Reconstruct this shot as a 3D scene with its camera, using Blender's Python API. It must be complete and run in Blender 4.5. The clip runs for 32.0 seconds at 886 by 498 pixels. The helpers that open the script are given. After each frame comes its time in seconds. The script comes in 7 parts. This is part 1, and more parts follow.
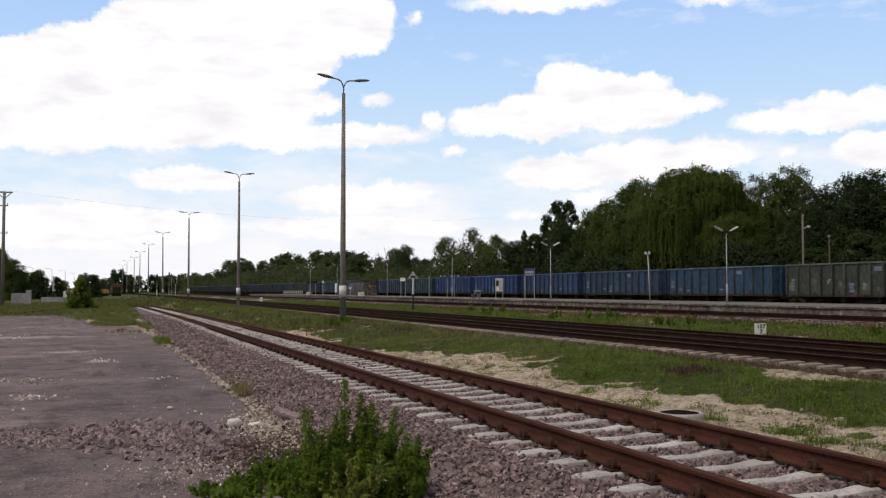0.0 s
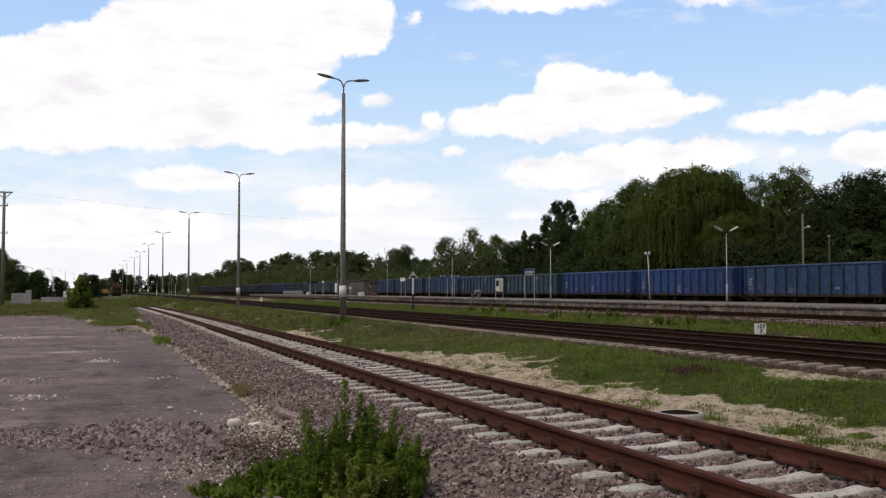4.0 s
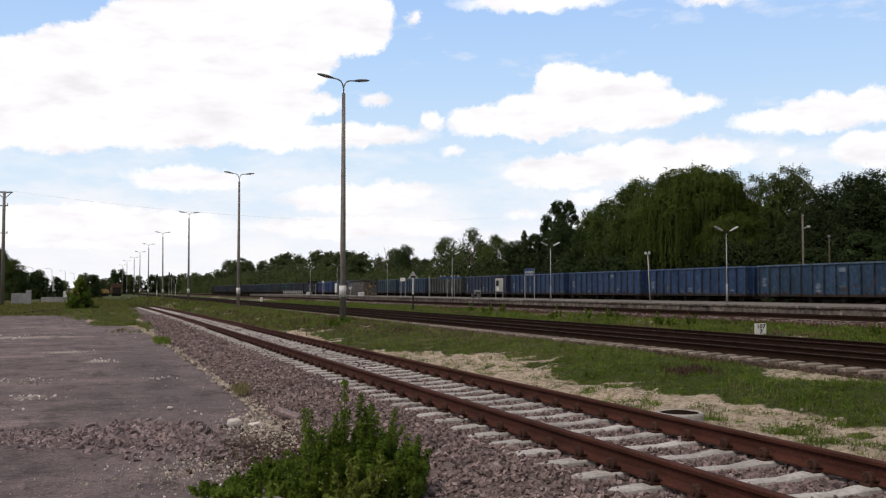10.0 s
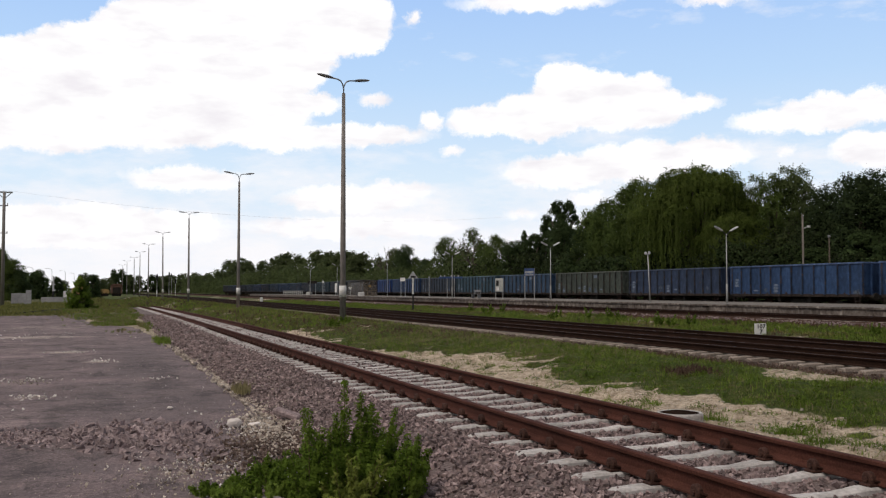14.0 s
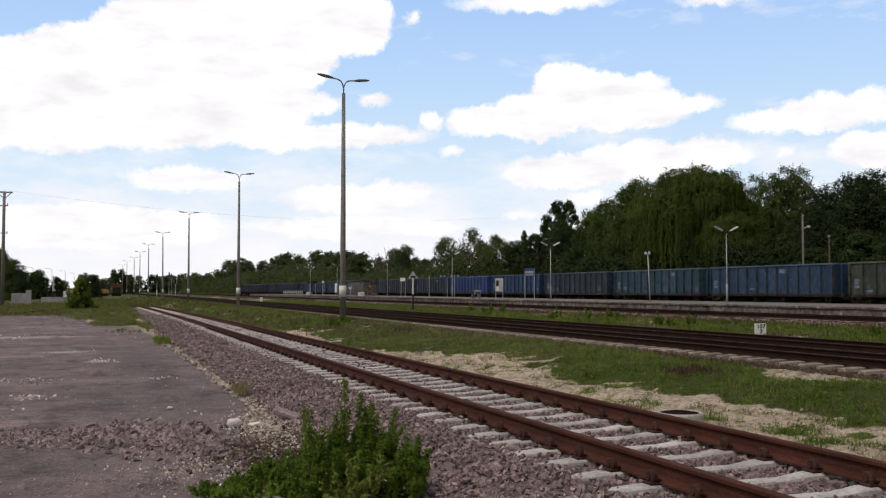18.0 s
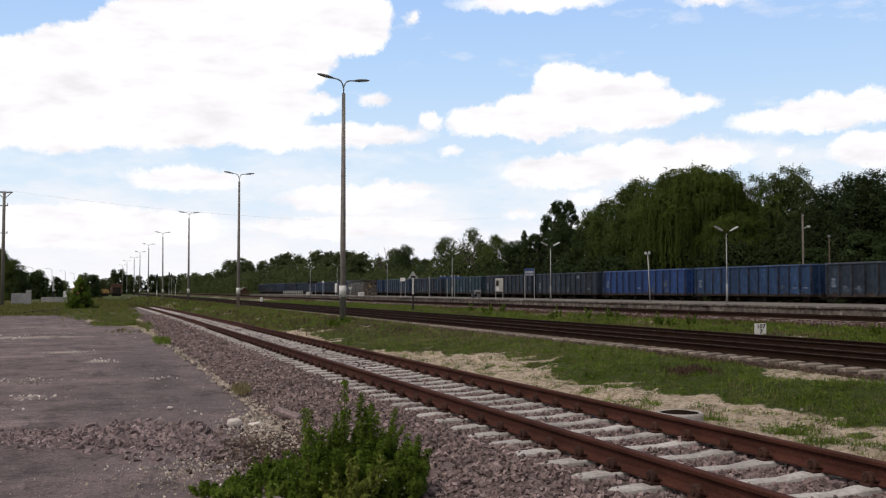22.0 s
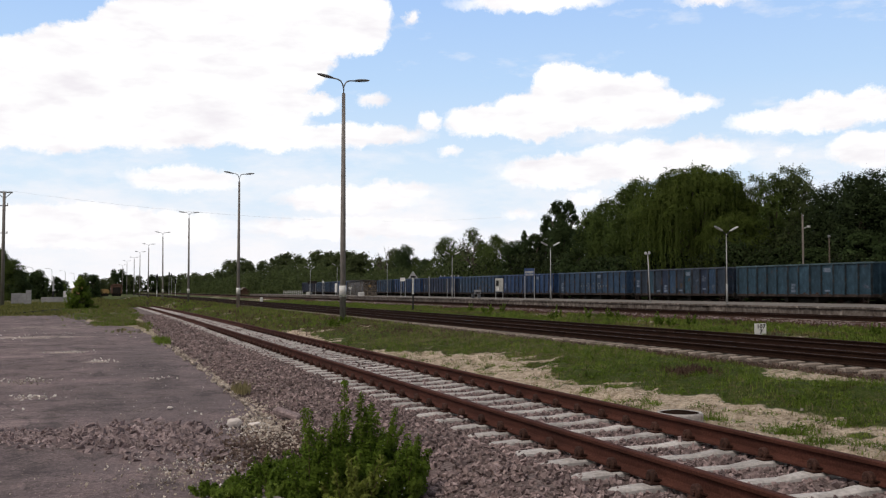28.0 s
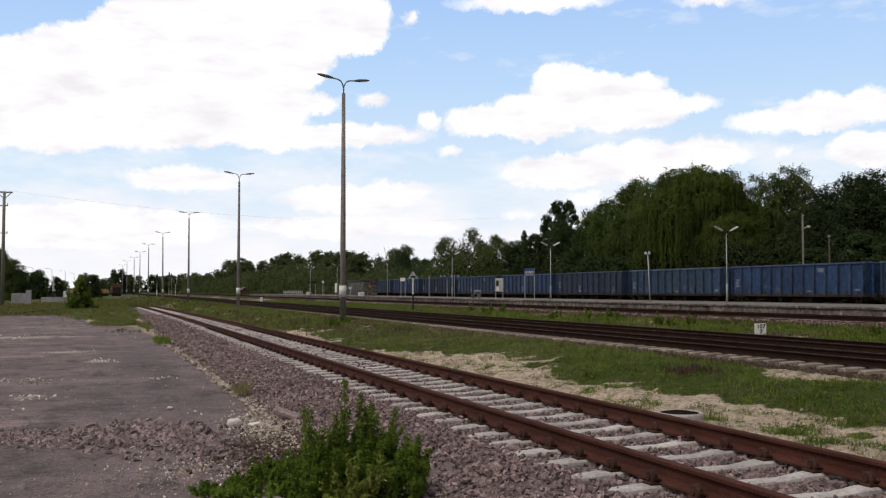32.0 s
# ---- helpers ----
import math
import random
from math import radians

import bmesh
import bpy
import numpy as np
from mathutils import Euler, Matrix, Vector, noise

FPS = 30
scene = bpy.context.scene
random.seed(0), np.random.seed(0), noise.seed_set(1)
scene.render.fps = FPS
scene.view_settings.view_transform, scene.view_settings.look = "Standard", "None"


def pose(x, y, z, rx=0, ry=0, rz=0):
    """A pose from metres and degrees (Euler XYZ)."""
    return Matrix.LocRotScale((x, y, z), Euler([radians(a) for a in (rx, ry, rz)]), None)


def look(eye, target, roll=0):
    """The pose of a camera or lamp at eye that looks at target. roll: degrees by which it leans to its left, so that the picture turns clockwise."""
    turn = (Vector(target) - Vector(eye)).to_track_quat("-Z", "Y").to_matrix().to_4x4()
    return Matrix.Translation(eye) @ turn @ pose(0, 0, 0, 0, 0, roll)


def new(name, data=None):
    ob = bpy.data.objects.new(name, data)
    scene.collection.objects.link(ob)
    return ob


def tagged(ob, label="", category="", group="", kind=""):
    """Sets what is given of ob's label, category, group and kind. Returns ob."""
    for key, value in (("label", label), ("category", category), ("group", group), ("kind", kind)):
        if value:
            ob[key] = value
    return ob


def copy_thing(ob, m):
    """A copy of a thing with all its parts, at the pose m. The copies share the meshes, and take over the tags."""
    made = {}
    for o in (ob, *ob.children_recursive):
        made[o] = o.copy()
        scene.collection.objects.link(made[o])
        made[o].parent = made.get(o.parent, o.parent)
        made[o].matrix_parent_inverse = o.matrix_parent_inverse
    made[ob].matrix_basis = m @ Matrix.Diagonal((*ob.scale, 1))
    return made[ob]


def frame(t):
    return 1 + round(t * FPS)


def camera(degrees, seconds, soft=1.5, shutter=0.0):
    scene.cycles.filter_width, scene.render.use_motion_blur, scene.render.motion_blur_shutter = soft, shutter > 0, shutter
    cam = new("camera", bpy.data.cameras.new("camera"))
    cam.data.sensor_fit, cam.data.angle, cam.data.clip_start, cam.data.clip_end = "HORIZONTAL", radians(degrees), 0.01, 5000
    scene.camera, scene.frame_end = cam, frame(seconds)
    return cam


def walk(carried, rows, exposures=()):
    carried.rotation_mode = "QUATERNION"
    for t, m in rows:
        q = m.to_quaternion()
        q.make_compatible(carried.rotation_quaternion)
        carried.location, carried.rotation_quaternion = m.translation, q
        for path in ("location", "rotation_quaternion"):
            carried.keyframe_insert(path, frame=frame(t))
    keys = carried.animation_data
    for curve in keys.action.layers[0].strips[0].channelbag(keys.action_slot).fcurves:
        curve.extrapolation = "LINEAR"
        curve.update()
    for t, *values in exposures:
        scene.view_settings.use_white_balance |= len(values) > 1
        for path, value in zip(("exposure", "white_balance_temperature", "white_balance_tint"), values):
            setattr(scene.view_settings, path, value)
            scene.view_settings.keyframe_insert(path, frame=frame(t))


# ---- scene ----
cam = camera(49.27, 32.0, soft=1.25, shutter=0.4)
EYE = Matrix.Translation((0, 0, 1.44)) @ Euler((radians(90 + 2.461), 0, radians(-19.74))).to_matrix().to_4x4()
walk(cam, [(0.0, EYE), (32.0, EYE)])

# ---- light ----
SUN_UP, SUN_TURN = 56.0, 108.0          # degrees above the horizon; degrees to the left of the tracks' direction
scene.view_settings.exposure = 0.0
world = bpy.data.worlds.new("world")
scene.world = world
world.use_nodes = True
wt = world.node_tree
sky = wt.nodes.new("ShaderNodeTexSky")
sky.sky_type, sky.sun_disc = "NISHITA", False
sky.sun_elevation, sky.sun_rotation = radians(SUN_UP), radians(-SUN_TURN)
sky.air_density, sky.dust_density = 1.0, 1.5
wt.nodes["Background"].inputs["Strength"].default_value = 0.048
sun = new("sun", bpy.data.lights.new("sun", "SUN"))
sun.data.energy, sun.data.angle, sun.data.color = 1.55, radians(12.0), (1.0, 0.91, 0.8)
sun_way = Vector((-math.sin(radians(SUN_TURN)) * math.cos(radians(SUN_UP)), math.cos(radians(SUN_TURN)) * math.cos(radians(SUN_UP)), math.sin(radians(SUN_UP))))
sun.matrix_world = look(sun_way * 50, (0, 0, 0))

rng = np.random.default_rng(7)


# ---- materials ----
def node(tree, kind, **inputs):
    n = tree.nodes.new(kind)
    for key, value in inputs.items():
        n.inputs[key.replace("_", " ")].default_value = value
    return n


def ramp(tree, src, stops):
    n = tree.nodes.new("ShaderNodeValToRGB")
    while len(n.color_ramp.elements) < len(stops):
        n.color_ramp.elements.new(0.5)
    for el, (at, col) in zip(n.color_ramp.elements, stops):
        el.position = at
        el.color = (*col, 1) if len(col) == 3 else col
    tree.links.new(src, n.inputs[0])
    return n.outputs[0]


def mix(tree, fac, a, b, blend="MIX"):
    n = tree.nodes.new("ShaderNodeMix")
    n.data_type, n.blend_type = "RGBA", blend
    for sock, v in ((n.inputs[0], fac), (n.inputs[6], a), (n.inputs[7], b)):
        if isinstance(v, bpy.types.NodeSocket):
            tree.links.new(v, sock)
        else:
            sock.default_value = v if isinstance(v, float) else (*v, 1)
    return n.outputs[2]


def noise_of(tree, coord, scale, detail=4.0, rough=0.55, stretch=None):
    if stretch:
        m = tree.nodes.new("ShaderNodeMapping")
        m.inputs["Scale"].default_value = stretch
        tree.links.new(coord, m.inputs[0])
        coord = m.outputs[0]
    n = node(tree, "ShaderNodeTexNoise", Scale=scale, Detail=detail, Roughness=rough)
    tree.links.new(coord, n.inputs["Vector"])
    return n.outputs["Fac"]


def mat(name, dark, mid, light, fine=20.0, coarse=1.5, rough=0.8, metal=0.0, bump=0.3, bump_size=0.01, spread=0.0, island=False,
        stain=None, stain_scale=0.6, stain_at=(0.58, 0.72), through_light=0.0, stretch=None, bump_scale=None, gloss=0.3):
    """A surface of three tones, varied by a fine and a coarse noise, with an optional stain, relief and a tone of its own for each piece."""
    m = bpy.data.materials.new(name)
    m.use_nodes = True
    t = m.node_tree
    bsdf = t.nodes["Principled BSDF"]
    co = t.nodes.new("ShaderNodeTexCoord").outputs["Object"]
    if not island and spread >= 0:
        geo = t.nodes.new("ShaderNodeNewGeometry")
        if spread == 0:
            co = geo.outputs["Position"]
        else:
            shift = t.nodes.new("ShaderNodeVectorMath")
            shift.operation = "MULTIPLY_ADD"
            shift.inputs[1].default_value = (37.0, 53.0, 41.0)
            t.links.new(t.nodes.new("ShaderNodeObjectInfo").outputs["Random"], shift.inputs[0])
            t.links.new(co, shift.inputs[2])
            co = shift.outputs[0]
    a = noise_of(t, co, fine, 5.0, 0.6, stretch)
    b = noise_of(t, co, coarse, 3.0, 0.55, stretch)
    col = ramp(t, a, [(0.28, dark), (0.5, mid), (0.74, light)])
    tone = ramp(t, b, [(0.3, (0.72, 0.72, 0.72)), (0.7, (1.18, 1.18, 1.18))])
    col = mix(t, 1.0, col, tone, "MULTIPLY")
    if stain:
        s = noise_of(t, co, stain_scale, 6.0, 0.65)
        s = ramp(t, s, [(stain_at[0], (0, 0, 0)), (stain_at[1], (1, 1, 1))])
        col = mix(t, s, col, stain)
    if spread > 0 or island:
        if island:
            r = t.nodes.new("ShaderNodeNewGeometry").outputs["Random Per Island"]
        else:
            r = t.nodes.new("ShaderNodeObjectInfo").outputs["Random"]
        k = abs(spread) or 0.3
        r = ramp(t, r, [(0.0, (1 - k, 1 - k, 1 - k)), (1.0, (1 + k, 1 + k, 1 + k))])
        col = mix(t, 1.0, col, r, "MULTIPLY")
    t.links.new(col, bsdf.inputs["Base Color"])
    bsdf.inputs["Roughness"].default_value = rough
    bsdf.inputs["Metallic"].default_value = metal
    bsdf.inputs["Specular IOR Level"].default_value = gloss
    if bump:
        bp = node(t, "ShaderNodeBump", Strength=bump, Distance=bump_size)
        t.links.new(noise_of(t, co, bump_scale, 6.0, 0.6) if bump_scale else a, bp.inputs["Height"])
        t.links.new(bp.outputs[0], bsdf.inputs["Normal"])
    if through_light:
        tr = t.nodes.new("ShaderNodeBsdfTranslucent")
        t.links.new(col, tr.inputs[0])
        mx = t.nodes.new("ShaderNodeMixShader")
        mx.inputs[0].default_value = through_light
        t.links.new(bsdf.outputs[0], mx.inputs[1])
        t.links.new(tr.outputs[0], mx.inputs[2])
        t.links.new(mx.outputs[0], t.nodes["Material Output"].inputs[0])
    return m


rust_rail = mat("rusty_rail", (0.05, 0.0175, 0.0125), (0.08, 0.029, 0.0205), (0.12, 0.048, 0.034), 60, 2, 0.85, 0.0, 0.4, 0.004, gloss=0.15)
dark_rail = mat("dark_rail", (0.012, 0.006, 0.0045), (0.026, 0.013, 0.009), (0.055, 0.029, 0.02), 40, 2, 0.9, 0.0, 0.3, 0.004, gloss=0.08)
rail_head = mat("worn_rail_head", (0.045, 0.031, 0.026), (0.08, 0.059, 0.051), (0.13, 0.1, 0.09), 40, 2, 0.6, 0.1, 0.1, 0.002, gloss=0.2)
sleeper_grey = mat("sleeper_concrete", (0.36, 0.33, 0.318), (0.52, 0.485, 0.468), (0.65, 0.612, 0.595), 30, 3, 0.9, 0, 0.3, 0.004, spread=0.12, stain=(0.3, 0.24, 0.21), stain_scale=5, stain_at=(0.56, 0.75))
sleeper_old = mat("old_sleeper", (0.17, 0.13, 0.105), (0.3, 0.245, 0.205), (0.43, 0.365, 0.32), 30, 3, 0.9, 0, 0.4, 0.006, spread=0.25)
clip_rust = mat("rusty_clip", (0.028, 0.013, 0.009), (0.056, 0.024, 0.017), (0.1, 0.046, 0.033), 80, 6, 0.8, 0.1, 0.3, 0.003, spread=0.2)
ballast_new = mat("ballast_stone", (0.135, 0.096, 0.093), (0.245, 0.182, 0.177), (0.42, 0.326, 0.315), 25, 1.2, 0.9, 0, 0.4, 0.006, spread=-0.55, island=True)
ballast_base = mat("ballast_bed", (0.055, 0.04, 0.037), (0.195, 0.148, 0.14), (0.35, 0.28, 0.265), 22, 0.9, 0.95, 0, 1.0, 0.04)
ballast_old = mat("old_ballast", (0.022, 0.014, 0.01), (0.06, 0.04, 0.03), (0.15, 0.11, 0.088), 9, 0.7, 0.95, 0, 1.0, 0.05)
front_bed = mat("rusty_ballast", (0.035, 0.019, 0.013), (0.075, 0.044, 0.032), (0.13, 0.085, 0.065), 7, 0.6, 1.0, 0, 1.0, 0.05, gloss=0.03)
platform_top = mat("platform_paving", (0.13, 0.115, 0.1), (0.2, 0.178, 0.155), (0.28, 0.25, 0.225), 6, 0.5, 0.9, 0, 0.2, 0.005)
platform_face = mat("platform_concrete", (0.075, 0.06, 0.052), (0.165, 0.138, 0.122), (0.33, 0.29, 0.262), 3.2, 0.8, 0.92, 0, 0.5, 0.012, spread=0.3, stain=(0.06, 0.045, 0.038), stain_scale=1.8, stain_at=(0.5, 0.66))
pole_grey = mat("pole_concrete", (0.16, 0.145, 0.135), (0.23, 0.21, 0.2), (0.31, 0.29, 0.275), 14, 1.2, 0.9, 0, 0.3, 0.005, stain=(0.12, 0.105, 0.095), stain_scale=1.5, stretch=(1, 1, 0.25))
steel_grey = mat("galvanised_steel", (0.36, 0.36, 0.36), (0.48, 0.48, 0.48), (0.6, 0.6, 0.6), 10, 1, 0.5, 0.1, 0.1, 0.002)
white_paint = mat("white_paint", (0.62, 0.61, 0.6), (0.76, 0.75, 0.74), (0.84, 0.83, 0.82), 12, 1.5, 0.7, 0, 0.1, 0.002, stain=(0.5, 0.47, 0.43), stain_scale=3)
black_paint = mat("black_paint", (0.015, 0.015, 0.015), (0.025, 0.024, 0.024), (0.04, 0.038, 0.037), 12, 1.5, 0.6, 0, 0.1, 0.002)
lamp_grey = mat("lamp_housing", (0.2, 0.2, 0.21), (0.27, 0.27, 0.28), (0.33, 0.33, 0.34), 12, 1.5, 0.5, 0.2, 0.1, 0.002)
lamp_white = mat("pale_lamp_housing", (0.6, 0.6, 0.6), (0.72, 0.72, 0.72), (0.8, 0.8, 0.8), 12, 1.5, 0.5, 0.0, 0.1, 0.002)
bark = mat("bark", (0.05, 0.04, 0.032), (0.09, 0.072, 0.058), (0.15, 0.125, 0.1), 8, 1, 0.95, 0, 0.8, 0.02, stretch=(1, 1, 0.3))
wood_grey = mat("weathered_wood", (0.13, 0.11, 0.095), (0.2, 0.175, 0.155), (0.28, 0.25, 0.22), 9, 1, 0.9, 0, 0.4, 0.01, stretch=(1, 1, 0.15))
sand_stone = mat("pale_rubble", (0.28, 0.24, 0.2), (0.42, 0.37, 0.31), (0.55, 0.5, 0.44), 12, 1, 0.95, 0, 0.5, 0.01, spread=-0.3, island=True)


def leaves(name, dark, mid, light, glow=0.45):
    return mat(name, dark, mid, light, 0.9, 0.22, 0.6, 0, 0, 0, spread=-0.18, island=True, through_light=glow, gloss=0.06)


leaf_dark = leaves("dark_leaves", (0.04, 0.062, 0.022), (0.06, 0.09, 0.034), (0.084, 0.118, 0.048), 0.5)
leaf_mid = leaves("leaves", (0.062, 0.09, 0.022), (0.092, 0.13, 0.034), (0.125, 0.168, 0.052), 0.5)
leaf_deep = leaves("deep_green_leaves", (0.022, 0.035, 0.014), (0.036, 0.054, 0.021), (0.056, 0.078, 0.032), 0.35)
leaf_willow = leaves("willow_leaves", (0.07, 0.098, 0.018), (0.1, 0.135, 0.03), (0.135, 0.17, 0.046), 0.55)
leaf_pale = leaves("pale_leaves", (0.06, 0.08, 0.03), (0.1, 0.13, 0.05), (0.15, 0.18, 0.085))
leaf_weed = leaves("weed_leaves", (0.078, 0.132, 0.017), (0.155, 0.23, 0.034), (0.27, 0.35, 0.078), 0.5)
grass_green = mat("grass_blades", (0.064, 0.108, 0.015), (0.138, 0.2, 0.031), (0.245, 0.29, 0.062), 2.2, 0.45, 0.6, 0, 0, 0, spread=-0.32, island=True, through_light=0.4, gloss=0.08)
grass_olive = mat("olive_grass", (0.1, 0.11, 0.03), (0.18, 0.185, 0.055), (0.28, 0.265, 0.1), 2.2, 0.45, 0.7, 0, 0, 0, spread=-0.3, island=True, through_light=0.35, gloss=0.06)
grass_brown = leaves("brown_weed", (0.055, 0.032, 0.024), (0.095, 0.058, 0.043), (0.15, 0.098, 0.073), 0.25)
grass_dry = leaves("dry_grass", (0.14, 0.12, 0.055), (0.22, 0.19, 0.095), (0.33, 0.29, 0.16), 0.3)
# Nearly black: the shade under the canopy is put into this green.
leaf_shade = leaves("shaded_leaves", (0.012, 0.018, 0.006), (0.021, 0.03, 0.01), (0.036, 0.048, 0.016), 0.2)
# Distant leaves are lightened: the haze of distance is put into these colours.
leaf_hazed = leaves("hazed_distant_leaves", (0.085, 0.11, 0.045), (0.12, 0.15, 0.065), (0.16, 0.19, 0.09), 0.6)
leaf_hazed_low = leaves("hazed_distant_undergrowth", (0.07, 0.09, 0.035), (0.1, 0.13, 0.05), (0.14, 0.17, 0.07), 0.55)


def make_asphalt():
    """Old asphalt: grainy grey, with pale dusty patches, dark damp ones and a web of cracks."""
    m = mat("old_asphalt", (0.115, 0.084, 0.085), (0.215, 0.163, 0.166), (0.37, 0.287, 0.285), 30, 0.5, 0.93, 0, 1.0, 0.02)
    t = m.node_tree
    bsdf = t.nodes["Principled BSDF"]
    base = bsdf.inputs["Base Color"].links[0].from_socket
    pos = t.nodes.new("ShaderNodeNewGeometry").outputs["Position"]
    dust = ramp(t, noise_of(t, pos, 1.0, 9.0, 0.72, (1.5, 0.6, 1)), [(0.53, (0, 0, 0)), (0.75, (0.75, 0.75, 0.75))])
    resurfaced = t.nodes.new("ShaderNodeMath")
    resurfaced.operation = "MULTIPLY"
    resurfaced.inputs[1].default_value = -1.5
    damp = ramp(t, noise_of(t, pos, 1.0, 9.0, 0.72, (1.3, 0.8, 1)), [(0.36, (0.8, 0.8, 0.8)), (0.48, (0, 0, 0))])
    grit = ramp(t, noise_of(t, pos, 75, 4.0, 0.7), [(0.35, (0.6, 0.6, 0.6)), (0.5, (1, 1, 1)), (0.68, (1.5, 1.45, 1.42))])
    col = mix(t, dust, base, (0.345, 0.27, 0.25))
    at = t.nodes.new("ShaderNodeAttribute")
    at.attribute_name = "dust"
    patch = t.nodes.new("ShaderNodeMath")
    patch.operation = "ADD"
    t.links.new(at.outputs["Fac"], patch.inputs[0])
    t.links.new(noise_of(t, pos, 2.2, 8.0, 0.75, (1.4, 0.8, 1)), patch.inputs[1])
    col = mix(t, ramp(t, patch.outputs[0], [(0.72, (0, 0, 0)), (1.0, (0.9, 0.9, 0.9))]), col, (0.5, 0.42, 0.37))
    t.links.new(at.outputs["Fac"], resurfaced.inputs[0])
    old = ramp(t, resurfaced.outputs[0], [(0.1, (0, 0, 0)), (0.5, (0.5, 0.5, 0.5))])
    col = mix(t, old, col, (0.115, 0.095, 0.097))
    col = mix(t, damp, col, (0.085, 0.068, 0.066))
    col = mix(t, 1.0, col, grit, "MULTIPLY")
    # blotches a hand to a metre wide, and hairline scars along their rims
    blotch = noise_of(t, pos, 1.7, 8.0, 0.7, (0.8, 1.2, 1))
    col = mix(t, 1.0, col, ramp(t, blotch, [(0.34, (0.68, 0.68, 0.7)), (0.5, (1, 1, 1)), (0.66, (1.2, 1.17, 1.15))]), "MULTIPLY")
    scar = ramp(t, noise_of(t, pos, 0.55, 8.0, 0.6, (1.2, 0.8, 1)), [(0.492, (0, 0, 0)), (0.5, (0.7, 0.7, 0.7)), (0.508, (0, 0, 0))])
    col = mix(t, scar, col, (0.055, 0.045, 0.043))
    vor = t.nodes.new("ShaderNodeTexVoronoi")
    vor.feature = "DISTANCE_TO_EDGE"
    vor.inputs["Scale"].default_value = 0.8
    wob = t.nodes.new("ShaderNodeMix")
    wob.data_type = "VECTOR"
    wob.inputs[0].default_value = 0.25
    t.links.new(pos, wob.inputs[4])
    nz = node(t, "ShaderNodeTexNoise", Scale=2.0, Detail=5.0)
    t.links.new(pos, nz.inputs["Vector"])
    t.links.new(nz.outputs["Color"], wob.inputs[5])
    t.links.new(wob.outputs[1], vor.inputs["Vector"])
    line = ramp(t, vor.outputs["Distance"], [(0.0, (0.85, 0.85, 0.85)), (0.022, (0, 0, 0))])
    gone = ramp(t, noise_of(t, pos, 0.3, 4.0), [(0.45, (0, 0, 0)), (0.6, (1, 1, 1))])
    col = mix(t, mix(t, 1.0, line, gone, "MULTIPLY"), col, (0.05, 0.042, 0.04))
    t.links.new(col, bsdf.inputs["Base Color"])
    return m


asphalt = make_asphalt()


# broken white cloud over the rest of the sky
overhead = wt.nodes.new("ShaderNodeTexCoord").outputs["Generated"]
cloud_mask = ramp(wt, noise_of(wt, overhead, 2.6, 6.0, 0.6, (1, 1, 1.8)), [(0.42, (0, 0, 0)), (0.58, (1, 1, 1))])
wt.links.new(mix(wt, cloud_mask, sky.outputs[0], (11.5, 11.0, 10.6)), wt.nodes["Background"].inputs["Color"])


